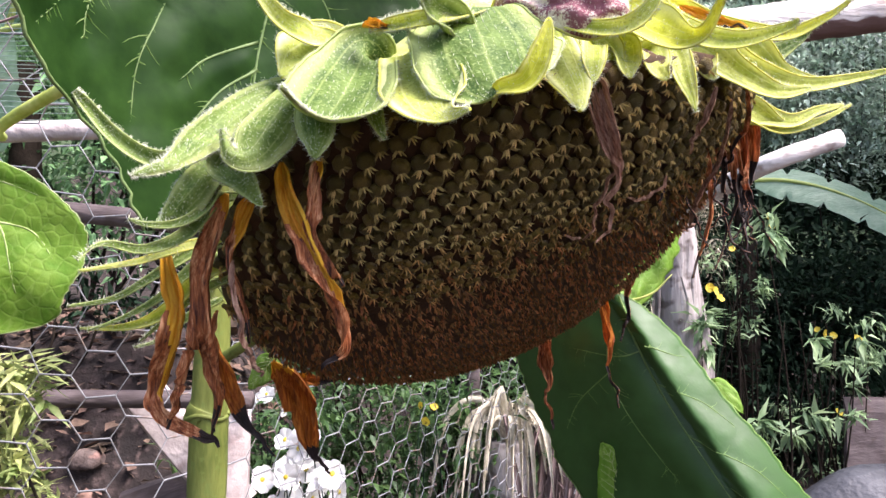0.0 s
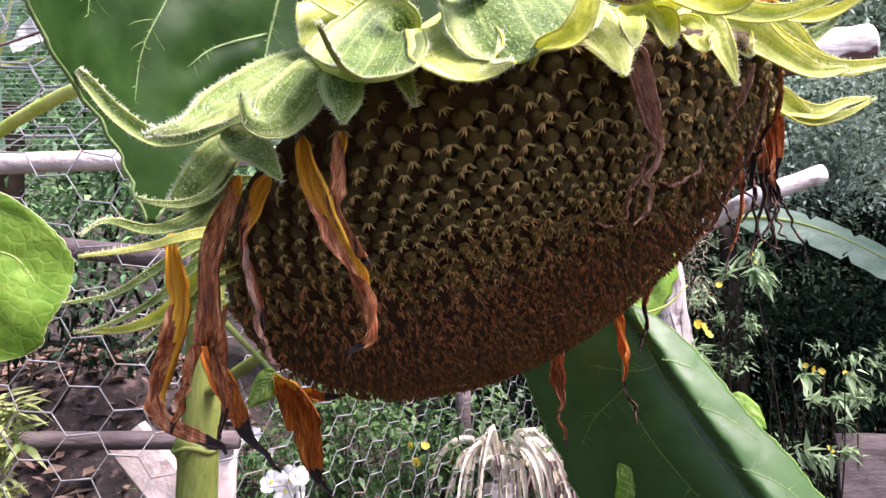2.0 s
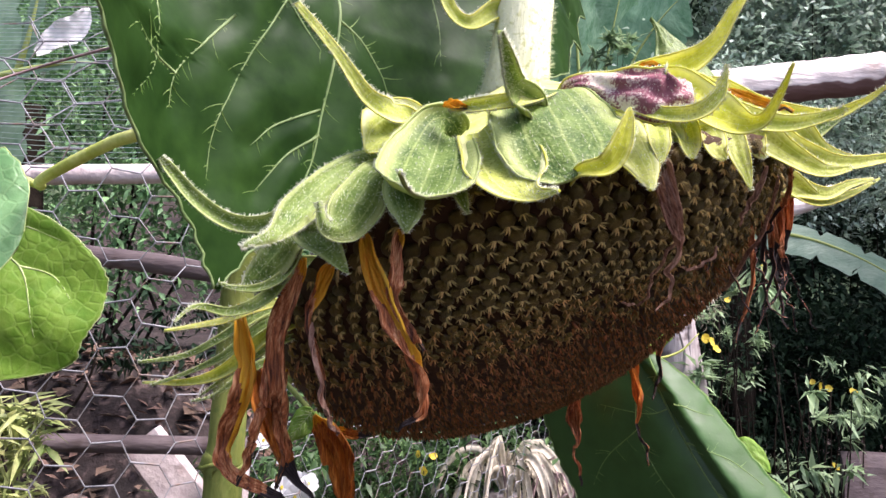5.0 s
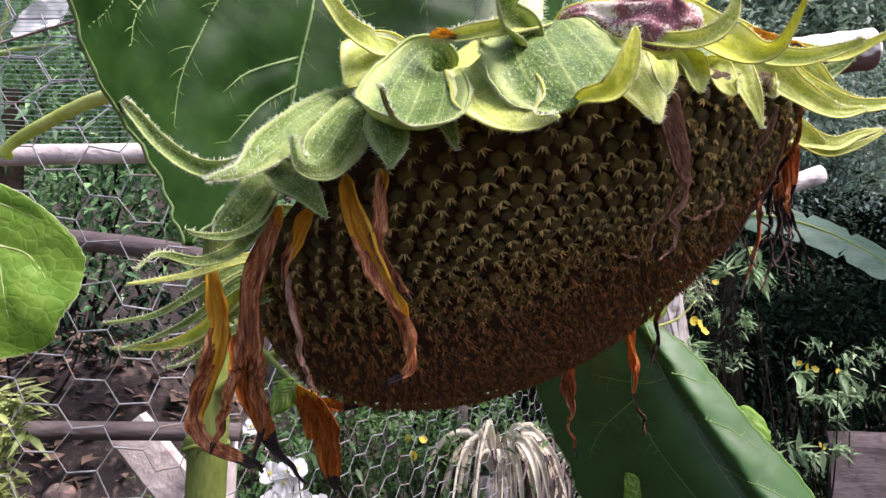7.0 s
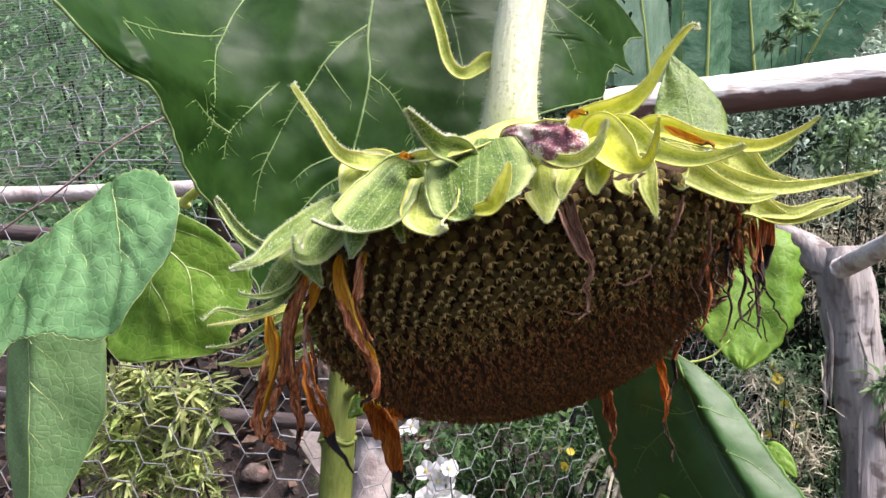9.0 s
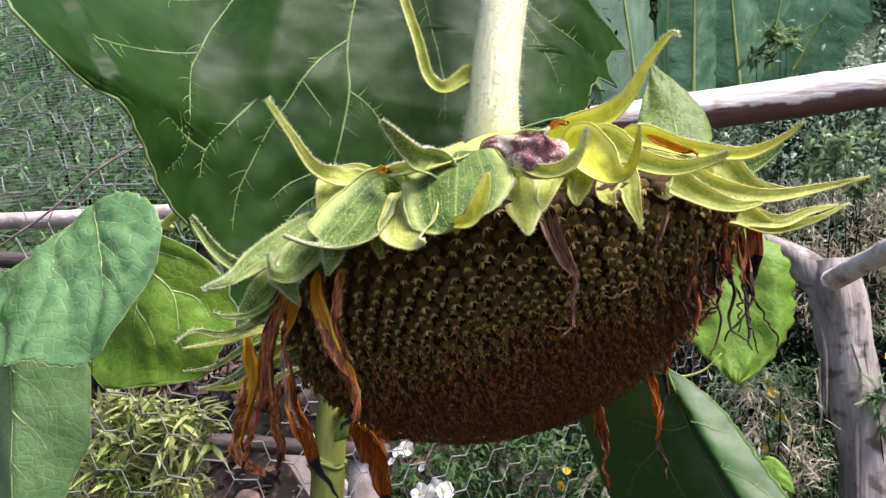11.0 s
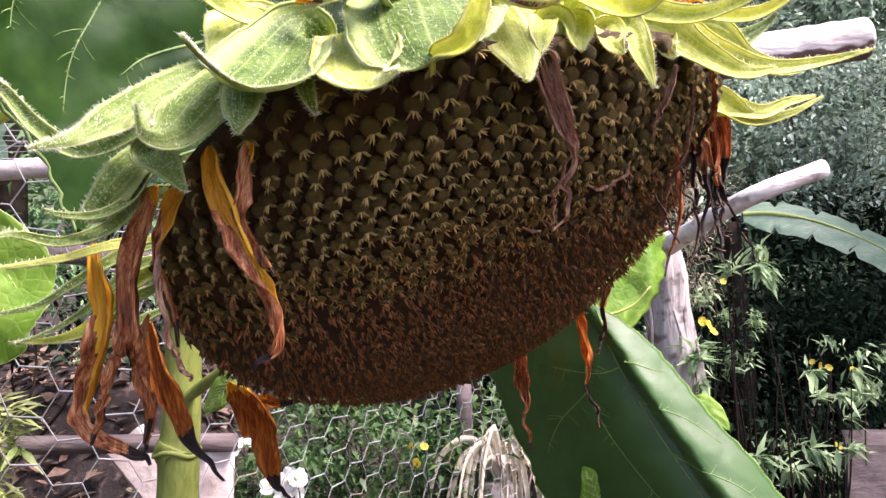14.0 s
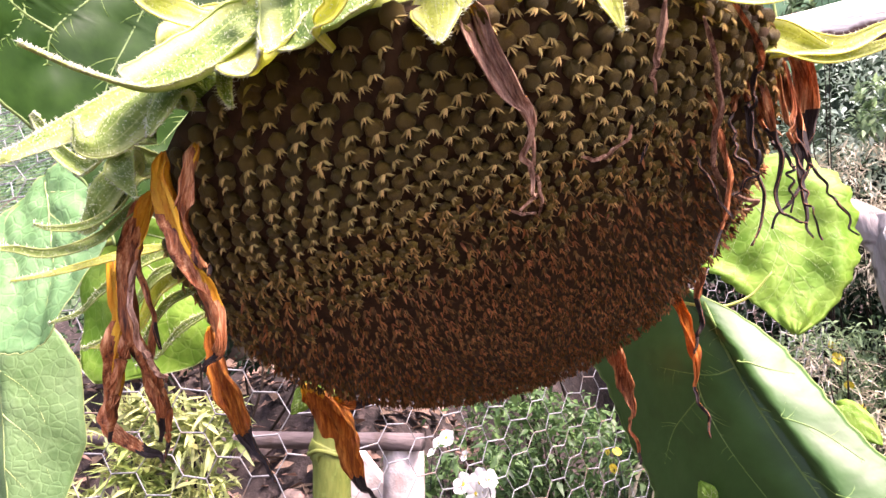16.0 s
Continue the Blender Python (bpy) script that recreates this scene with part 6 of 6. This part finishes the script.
# ---- wire fence ----
def fence_at(s, z):
    """Plan of the wire fence: s metres along it; above the pole it leans back as a roof."""
    a, b, c = Vector((-2.2, 0.86)), Vector((-0.40, 1.05)), Vector((0.5, 2.7))
    l1 = (b - a).length
    q = a.lerp(b, s / l1) if s < l1 else b.lerp(c, (s - l1) / (c - b).length)
    sag = 0.012 * noise.noise(Vector((s * 2, z * 2, 0)))
    return Vector((q.x, q.y + sag, z))


def roof_at(s, d):
    """The sheet of mesh that leans back from the top pole."""
    return Vector((-2.2 + s, 1.21 + d * 0.5, 1.575 + 0.035 * (s - 1) + d * 0.87 + 0.03 * noise.noise(Vector((s * 1.5, d * 1.5, 5)))))


def hex_mesh(place, nc, nr, cell, z_start, wire, squash=0.62):
    bm = bmesh.new()
    rowh = cell * squash
    for j in range(nr):
        for i in range(nc):
            s0 = (i + 0.5 * (j % 2)) * cell
            z0 = z_start + j * rowh * 1.5
            corners = [(s0, z0 - rowh * 0.5), (s0, z0 + rowh * 0.5), (s0 + cell * 0.5, z0 + rowh), (s0 + cell, z0 + rowh * 0.5)]
            p = []
            for a, b in corners:
                p.append(place(a + 0.011 * noise.noise(Vector((a * 11, b * 11, 1))), b + 0.011 * noise.noise(Vector((a * 11, b * 11, 7)))))
            for k, w in ((0, 1.5), (1, 1.0), (2, 1.0)):
                tube(bm, [(*p[k], wire * w), (*p[k + 1], wire * w)], 4, 1, caps=False)
    return bm


wire_fence = thing("wire_fence", (-0.9, 1.0, 0.0), "sagging hexagonal chicken-wire fence with a mesh roof", "fence")
part("mesh_panel", hex_mesh(lambda a, b: fence_at(b, 0.5 + a), 19, 66, 0.066, 0.02, 0.0010), WIRE, wire_fence, "hexagonal galvanised wire mesh")
part("roof_mesh", hex_mesh(lambda a, b: roof_at(b, a), 11, 15, 0.115, 0.06, 0.0016, 0.78), WIRE, wire_fence, "hexagonal wire mesh leaning back")
bm = bmesh.new()
for k in range(90):
    d = 0.02 + k * 0.013
    tube(bm, [(*roof_at(s, d + 0.012 * noise.noise(Vector((s * 2, k * 0.2, 8)))), 0.0008) for s in np.linspace(0, 1.95, 14)], 3, 1, caps=False)
part("shade_net", bm, NET, wire_fence, "fine drawn threads of a shade net")


# ---- litter, stones and planks on the bank ----
def scatter_litter(n, x0, x1, y0, y1, seed):
    r = random.Random(seed)
    vs, fs = [], []
    for _ in range(n):
        x, y = r.uniform(x0, x1), r.uniform(y0, y1)
        p = Vector((x, y, ground_z(x, y) + r.uniform(0.004, 0.02)))
        a = r.random() * 6.283
        d = Vector((math.cos(a), math.sin(a), r.gauss(0.1, 0.3))).normalized()
        s = d.cross(Vector((r.gauss(0, 0.3), r.gauss(0, 0.3), 1))).normalized()
        L = r.uniform(0.025, 0.09)
        w = L * r.uniform(0.12, 0.4)
        n0 = len(vs)
        vs += [p, p + d * L * 0.5 + s * w + Vector((0, 0, w * 0.4)), p + d * L, p + d * L * 0.5 - s * w + Vector((0, 0, w * 0.3))]
        fs += [(n0, n0 + 1, n0 + 2), (n0, n0 + 2, n0 + 3)]
    me = bpy.data.meshes.new("leaf_litter")
    me.from_pydata(vs, [], fs)
    return tagged(part_mesh("leaf_litter", me, LITTER), "dry brown leaves and twigs lying on the soil", "leaf litter", kind="stuff")


scatter_litter(5200, -3.0, 0.2, 1.5, 2.9, 31)
scatter_litter(1600, 0.2, 4.0, 2.6, 6.0, 32)


def rock(x, y, size, seed):
    bm = bmesh.new()
    bmesh.ops.create_icosphere(bm, subdivisions=3, radius=1)
    for v in bm.verts:
        n_ = noise.noise(v.co * 1.3 + Vector((seed, 0, 0))) * 0.35 + noise.noise(v.co * 3.5 + Vector((0, seed, 0))) * 0.12
        v.co *= 1 + n_
        v.co = Vector((v.co.x * size * 1.2, v.co.y * size, v.co.z * size * 0.75))
        v.co += Vector((x, y, ground_z(x, y) + size * 0.35))
    return tagged(part("rock", bm, STONE), "rough brown stone lying on the soil bank", "stone", "stones on the bank")


r_ = random.Random(41)
for k in range(14):
    rock(r_.uniform(-1.9, -0.55), r_.uniform(1.75, 2.35), r_.uniform(0.018, 0.06), k * 3.1)


def plank(name, at, size, turn, mat, label, category, seed):
    """A sawn board with worn, uneven edges."""
    bm = bmesh.new()
    L, W, T = size
    rows = []
    for i in range(9):
        x = -L / 2 + L * i / 8
        ring = []
        for y, z in ((-1, -1), (-0.8, 1), (0.0, 1.06), (0.8, 1), (1, -1), (0, -1.05)):
            q = Vector((x, y * W / 2, z * T / 2))
            q += Vector((0, 0.03 * W * noise.noise(Vector((x * 8, y, seed))), 0.12 * T * noise.noise(Vector((x * 8, z, seed + 5)))))
            ring.append(bm.verts.new(q))
        rows.append(ring)
    grid_faces(bm, rows, 0, True)
    bm.faces.new(rows[0])
    bm.faces.new(rows[-1])
    bmesh.ops.recalc_face_normals(bm, faces=bm.faces)
    ob = part(name, bm, mat, smooth=False)
    ob.matrix_basis = pose(*at, *turn)
    return tagged(ob, label, category)


plank("board", (-0.56, 1.62, 0.93), (0.34, 0.10, 0.02), (80, 48, 0), BOARD, "bleached board leaning under the rail", "board", 1)
plank("board", (-0.60, 1.66, 0.82), (0.26, 0.10, 0.022), (78, -20, 5), WOOD_GREY, "greyish board propped behind the fence", "board", 2)
plank("board", (-0.85, 1.8, ground_z(-0.85, 1.8) + 0.03), (0.6, 0.09, 0.025), (12, 4, 12), TERRACOTTA, "reddish board lying on the soil", "board", 3)
plank("board", (-1.25, 1.85, ground_z(-1.25, 1.85) + 0.03), (0.5, 0.08, 0.025), (16, -5, -20), WOOD_GREY, "grey board lying on the soil", "board", 4)
plank("board", (2.55, 3.62, 0.38), (1.15, 0.76, 0.03), (88, 1, 4), WOOD_GREY, "grey weathered board standing on edge", "board", 5)
plank("board", (-0.05, 2.15, ground_z(-0.05, 2.15) + 0.04), (0.9, 0.08, 0.04), (8, 3, 18), BOARD, "pale plank lying beside the shrubs", "board", 6)

# a heap under a dark sheet
bm = bmesh.new()
rows = []
for j in range(14):
    rows.append([])
    for i in range(40):
        a = 2 * math.pi * i / 40
        t = j / 13
        rr = 1 - t
        q = Vector((1.95 + rr * 0.75 * math.cos(a), 3.05 + rr * 0.32 * math.sin(a), -0.02 + 0.60 * (1 - rr ** 2.4)))
        q.z += 0.05 * noise.noise(q * 4) * (1 - rr)
        q.x += 0.05 * noise.noise(q * 3 + Vector((5, 0, 0)))
        rows[-1].append(bm.verts.new(q))
grid_faces(bm, rows, 0, True)
tagged(part("tarpaulin", bm, RUBBER), "dark plastic tarpaulin draped over a mound", "tarpaulin")


# ---- flowers ----
def blossom(bm, at, size, face, petals, seed, cup=0.3):
    """A small open flower of rounded petals, two materials: petal and eye."""
    r = random.Random(seed)
    f = Vector(face).normalized()
    u = f.orthogonal().normalized()
    v = f.cross(u)
    c = Vector(at)
    for k in range(petals):
        a = 2 * math.pi * (k + r.uniform(-0.1, 0.1)) / petals
        d = u * math.cos(a) + v * math.sin(a)
        s = f.cross(d)
        L = size * r.uniform(0.85, 1.1)
        w = L * math.pi / petals * 0.95
        prof = ((0.05, 0.25), (0.45, 0.85), (0.8, 1.0), (1.0, 0.55))
        rows = []
        for t, wd in prof:
            rows.append([bm.verts.new(c + d * (L * t) + s * (w * wd * e) + f * (cup * L * t * t - 0.1 * L * e * e)) for e in (-1, -0.4, 0.4, 1)])
        grid_faces(bm, rows, 0)
    ring = [bm.verts.new(c + (u * math.cos(a) + v * math.sin(a)) * size * 0.2 + f * size * 0.08) for a in np.linspace(0, 5.5, 8)]
    top = bm.verts.new(c + f * size * 0.2)
    for k in range(8):
        bm.faces.new((ring[k], ring[(k + 1) % 8], top)).material_index = 1


def flowering(name, base, blooms, size, mat, petals, label, category, seed, droop=0.25):
    """A plant with thin stems from its base to each bloom; every bloom is a part."""
    ob = thing(name, base, label, category)
    r = random.Random(seed)
    bm = bmesh.new()
    for b in blooms:
        m = [(base[i] + b[i]) / 2 + r.gauss(0, 0.05) for i in range(3)]
        tube(bm, [(*base, 0.004), (*m, 0.003), (*b, 0.0016)], 5, 5)
    part("stem_tuft", bm, FOLIAGE[0], ob)
    for k, b in enumerate(blooms):
        bm = bmesh.new()
        blossom(bm, b, size * r.uniform(0.75, 1.2), (r.gauss(0, 0.6), -1, r.gauss(0.35, 0.4)), petals, seed + k)
        part("blossom", bm, [mat, BLOOM_YELLOW], ob)
    return ob


r_ = random.Random(52)
flowering("white_flower_plant", (-0.34, 1.86, ground_z(-0.34, 1.86)), [(-0.345 + r_.gauss(0, 0.045), 1.80 + r_.gauss(0, 0.03), 0.925 - k * 0.006 + r_.gauss(0, 0.02)) for k in range(40)], 0.032, BLOOM_WHITE, 7,
          "plant with a crowded head of white flowers", "flower", 60)
flowering("white_flower_plant", (-0.5, 2.02, ground_z(-0.5, 2.02)), [(-0.515, 1.98, 0.985), (-0.49, 1.98, 1.0), (-0.53, 1.97, 0.96), (-0.44, 1.99, 0.95)], 0.022, BLOOM_WHITE, 5, "plant with a few small white flowers", "flower", 70)
flowering("yellow_flower_weed", (0.8, 3.25, 0.0), [(0.766, 3.2, 1.034), (0.703, 3.2, 0.899), (0.732, 3.2, 1.137), (0.80, 3.2, 0.95), (0.72, 3.22, 1.19)], 0.021, BLOOM_YELLOW, 6, "thin weed with yellow flowers", "flower", 80)
flowering("yellow_flower_weed", (1.32, 3.55, 0.0), [(1.30, 3.5, 1.286), (1.27, 3.5, 1.30), (1.33, 3.52, 1.25), (1.40, 3.55, 1.50)], 0.022, BLOOM_YELLOW, 6, "tall weed with yellow flowers", "flower", 90)
flowering("yellow_flower_weed", (2.12, 4.05, 0.0), [(2.09, 4.0, 1.05), (2.14, 4.0, 1.04), (2.05, 4.0, 1.07), (2.17, 4.0, 0.611), (2.28, 4.0, 1.02), (2.30, 4.0, 0.96), (1.777, 4.0, 1.70), (1.80, 4.0, 1.66)], 0.023, BLOOM_YELLOW, 6, "sprawling weed with yellow flowers", "flower", 100)
flowering("yellow_flower_weed", (-0.03, 2.2, 0.0), [(-0.017, 1.9, 0.992), (-0.07, 2.2, 0.937), (-0.05, 2.15, 0.90)], 0.015, BLOOM_YELLOW, 6, "low plant with small yellow flowers", "flower", 110)


# ---- strap-leaved plant on a stump ----
stump = pole("stump", [(0.22, 2.35, -0.02, 0.075), (0.22, 2.35, 0.4, 0.07), (0.215, 2.35, 0.80, 0.065)], BARK, "short weathered grey tree stump", "stump", 14, 11, 0.25)
strap_plant = thing("strap_leaved_plant", (0.22, 2.35, 0.80), "pale strap-leaved plant drooping over a stump", "plant")
r_ = random.Random(61)
for k in range(46):
    a = 2 * math.pi * k / 46 + r_.uniform(-0.1, 0.1)
    reach, lift = r_.uniform(0.09, 0.22), r_.uniform(0.06, 0.18)
    c0 = Vector((0.22, 2.35, 0.80))
    d = Vector((math.cos(a), math.sin(a) * 0.8, 0))
    pts = [(*(c0 + d * 0.01), 0.016), (*(c0 + d * reach * 0.5 + Vector((0, 0, lift))), 0.026), (*(c0 + d * reach + Vector((0, 0, lift * 0.5))), 0.022), (*(c0 + d * reach * 1.25 + Vector((0, 0, -r_.uniform(0.05, 0.22)))), 0.003)]
    top_, low_, _ = strip(pts, 0.3, 0.2, 0.05, 3, 5, k * 1.3, 0.001, face=(d.y, -d.x, 0.6))
    bm = bmesh.new()
    sheet(bm, top_, low_)
    part("strap_leaf", bm, STRAW, strap_plant)
dead = thing("dead_stalk_clump", (0.36, 2.3, 0.0), "clump of dead brown hanging leaf stalks", "dead plant")
for k in range(34):
    x, y = 0.36 + r_.gauss(0, 0.05), 2.3 + r_.gauss(0, 0.03)
    h = r_.uniform(0.6, 0.9)
    pts = [(x + r_.gauss(0, 0.02), y, 0.0, 0.016), (x + r_.gauss(0, 0.02), y, h * 0.5, 0.018), (x + r_.gauss(0, 0.03), y, h, 0.012), (x + r_.gauss(0, 0.06), y - 0.03, h - r_.uniform(-0.03, 0.12), 0.004)]
    top_, low_, _ = strip(pts, 0.4, 0.5, 0.3, 4, 6, k * 1.9, 0.002)
    bm = bmesh.new()
    sheet(bm, top_, low_)
    part("stalk", bm, DRY, dead)


# ---- banana plants ----
def banana_leaf(parent, base, mid, tip, width, face, seed, torn=0.03, mat=None):
    b, m, t = Vector(base), Vector(mid), Vector(tip)
    f0 = Vector(face).normalized()
    ctrl = m * 2 - (b + t) * 0.5

    def q_at(v):
        return b * (1 - v) ** 2 + ctrl * 2 * v * (1 - v) + t * v * v

    bm = bmesh.new()
    rows = []
    for j in range(41):
        v = j / 40
        q = q_at(v)
        d = (q_at(min(1, v + 0.02)) - q_at(max(0, v - 0.02))).normalized()
        s = d.cross(f0).normalized()
        n_ = s.cross(d)
        w = width * 0.5 * min(1, math.sin(math.pi * (0.06 + 0.92 * v)) * 1.7) ** 0.8
        row = []
        for i in range(11):
            u = i / 5 - 1
            ragged = 1 + torn * (1 if (j * 7 + int(seed)) % 9 == 0 else 0) * -4 * abs(u) + 0.05 * noise.noise(Vector((v * 9, seed, u)))
            lift = -0.22 * abs(u) * w + 0.003 * math.sin(v * 60) * abs(u) + 0.05 * w * noise.noise(Vector((u * 2, v * 6, seed)))
            row.append(bm.verts.new(q + s * (u * w * ragged) + n_ * lift))
        rows.append(row)
    grid_faces(bm, rows)
    ob = part("leaf", bm, mat or BANANA, parent)
    bm = bmesh.new()
    tube(bm, [(*q_at(v), 0.014 * (1.1 - v)) for v in np.linspace(0, 0.98, 8)], 8, 3)
    part("midrib", bm, BRACT_INNER[0], ob)
    return ob


def banana_plant(x, y, height, label):
    ob = thing("banana_plant", (x, y, ground_z(x, y)), label, "banana plant")
    bm = bmesh.new()
    tube(bm, [(x, y, ground_z(x, y) - 0.02, 0.10), (x + 0.03, y, height * 0.5, 0.085), (x, y, height, 0.05)], 14, 6, 0.06)
    # the near-black twig colour paints the trunk as if in shade
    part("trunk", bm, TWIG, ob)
    return ob


bp = banana_plant(0.12, 4.95, 2.2, "banana plant with broad pale green leaves")
banana_leaf(bp, (0.23, 4.75, 2.68), (0.14, 4.60, 3.38), (0.01, 4.50, 4.13), 0.48, (0.4, -0.8, 0.4), 1)
banana_leaf(bp, (0.57, 4.85, 2.85), (0.57, 4.75, 3.45), (0.56, 4.60, 4.08), 0.33, (0.2, -0.9, 0.3), 2, mat=BANANA_DEEP)
banana_leaf(bp, (0.44, 5.00, 2.91), (0.41, 4.95, 3.55), (0.45, 4.90, 4.28), 0.22, (-0.6, -0.8, 0.2), 3, mat=BANANA_DEEP)
banana_leaf(bp, (-0.01, 5.00, 3.05), (-0.59, 4.90, 3.65), (-1.17, 4.80, 3.56), 0.42, (0.1, -1, 0.3), 4)
bp = banana_plant(0.95, 5.25, 2.3, "banana plant half hidden behind shrubs")
banana_leaf(bp, (0.93, 5.10, 2.92), (0.86, 5.00, 3.54), (0.80, 4.90, 4.28), 0.50, (0.1, -1, 0.1), 5, mat=BANANA_DEEP)
banana_leaf(bp, (1.17, 5.15, 2.97), (1.35, 5.00, 3.42), (1.63, 4.90, 3.78), 0.50, (-0.1, -1, 0.2), 6, mat=BANANA_DEEP)
banana_leaf(bp, (1.08, 5.20, 2.94), (1.13, 5.10, 3.44), (1.25, 5.00, 4.12), 0.40, (0.3, -0.9, 0.1), 8, mat=BANANA_DEEP)
bp = banana_plant(1.92, 4.72, 1.95, "young banana plant with a drooping leaf")
banana_leaf(bp, (1.97, 4.65, 2.00), (2.46, 4.50, 1.90), (3.02, 4.35, 1.53), 0.30, (0.0, -0.8, 0.6), 7, 0.09)
bp = banana_plant(-1.82, 2.9, 2.2, "pale banana plant seen through the shade net")
banana_leaf(bp, (-1.816, 2.700, 1.792), (-1.827, 2.600, 2.299), (-1.841, 2.500, 2.853), 0.24, (0.1, -1, 0.1), 9)
banana_leaf(bp, (-1.733, 2.650, 2.272), (-1.666, 2.600, 2.417), (-1.603, 2.550, 2.649), 0.06, (0.1, -1, 0.1), 10)
banana_leaf(bp, (-1.785, 2.600, 2.219), (-1.548, 2.550, 2.256), (-1.351, 2.500, 2.256), 0.055, (0.3, -1, 0.5), 11)
# white strip added in place of bright sky showing between the leaves
bm = bmesh.new()
top_, low_, _ = strip([(*q_, w_) for q_, w_ in zip(((-1.569, 2.500, 2.282), (-1.491, 2.500, 2.332), (-1.417, 2.500, 2.388), (-1.389, 2.500, 2.466)), (0.03, 0.11, 0.10, 0.02))], 0.3, 0.2, 0.2, 8, 8, 3.0, 0.002)
sheet(bm, top_, low_)
part("sky_gap_patch", bm, BLOOM_WHITE, bp, "white patch standing in for a bright gap of sky")
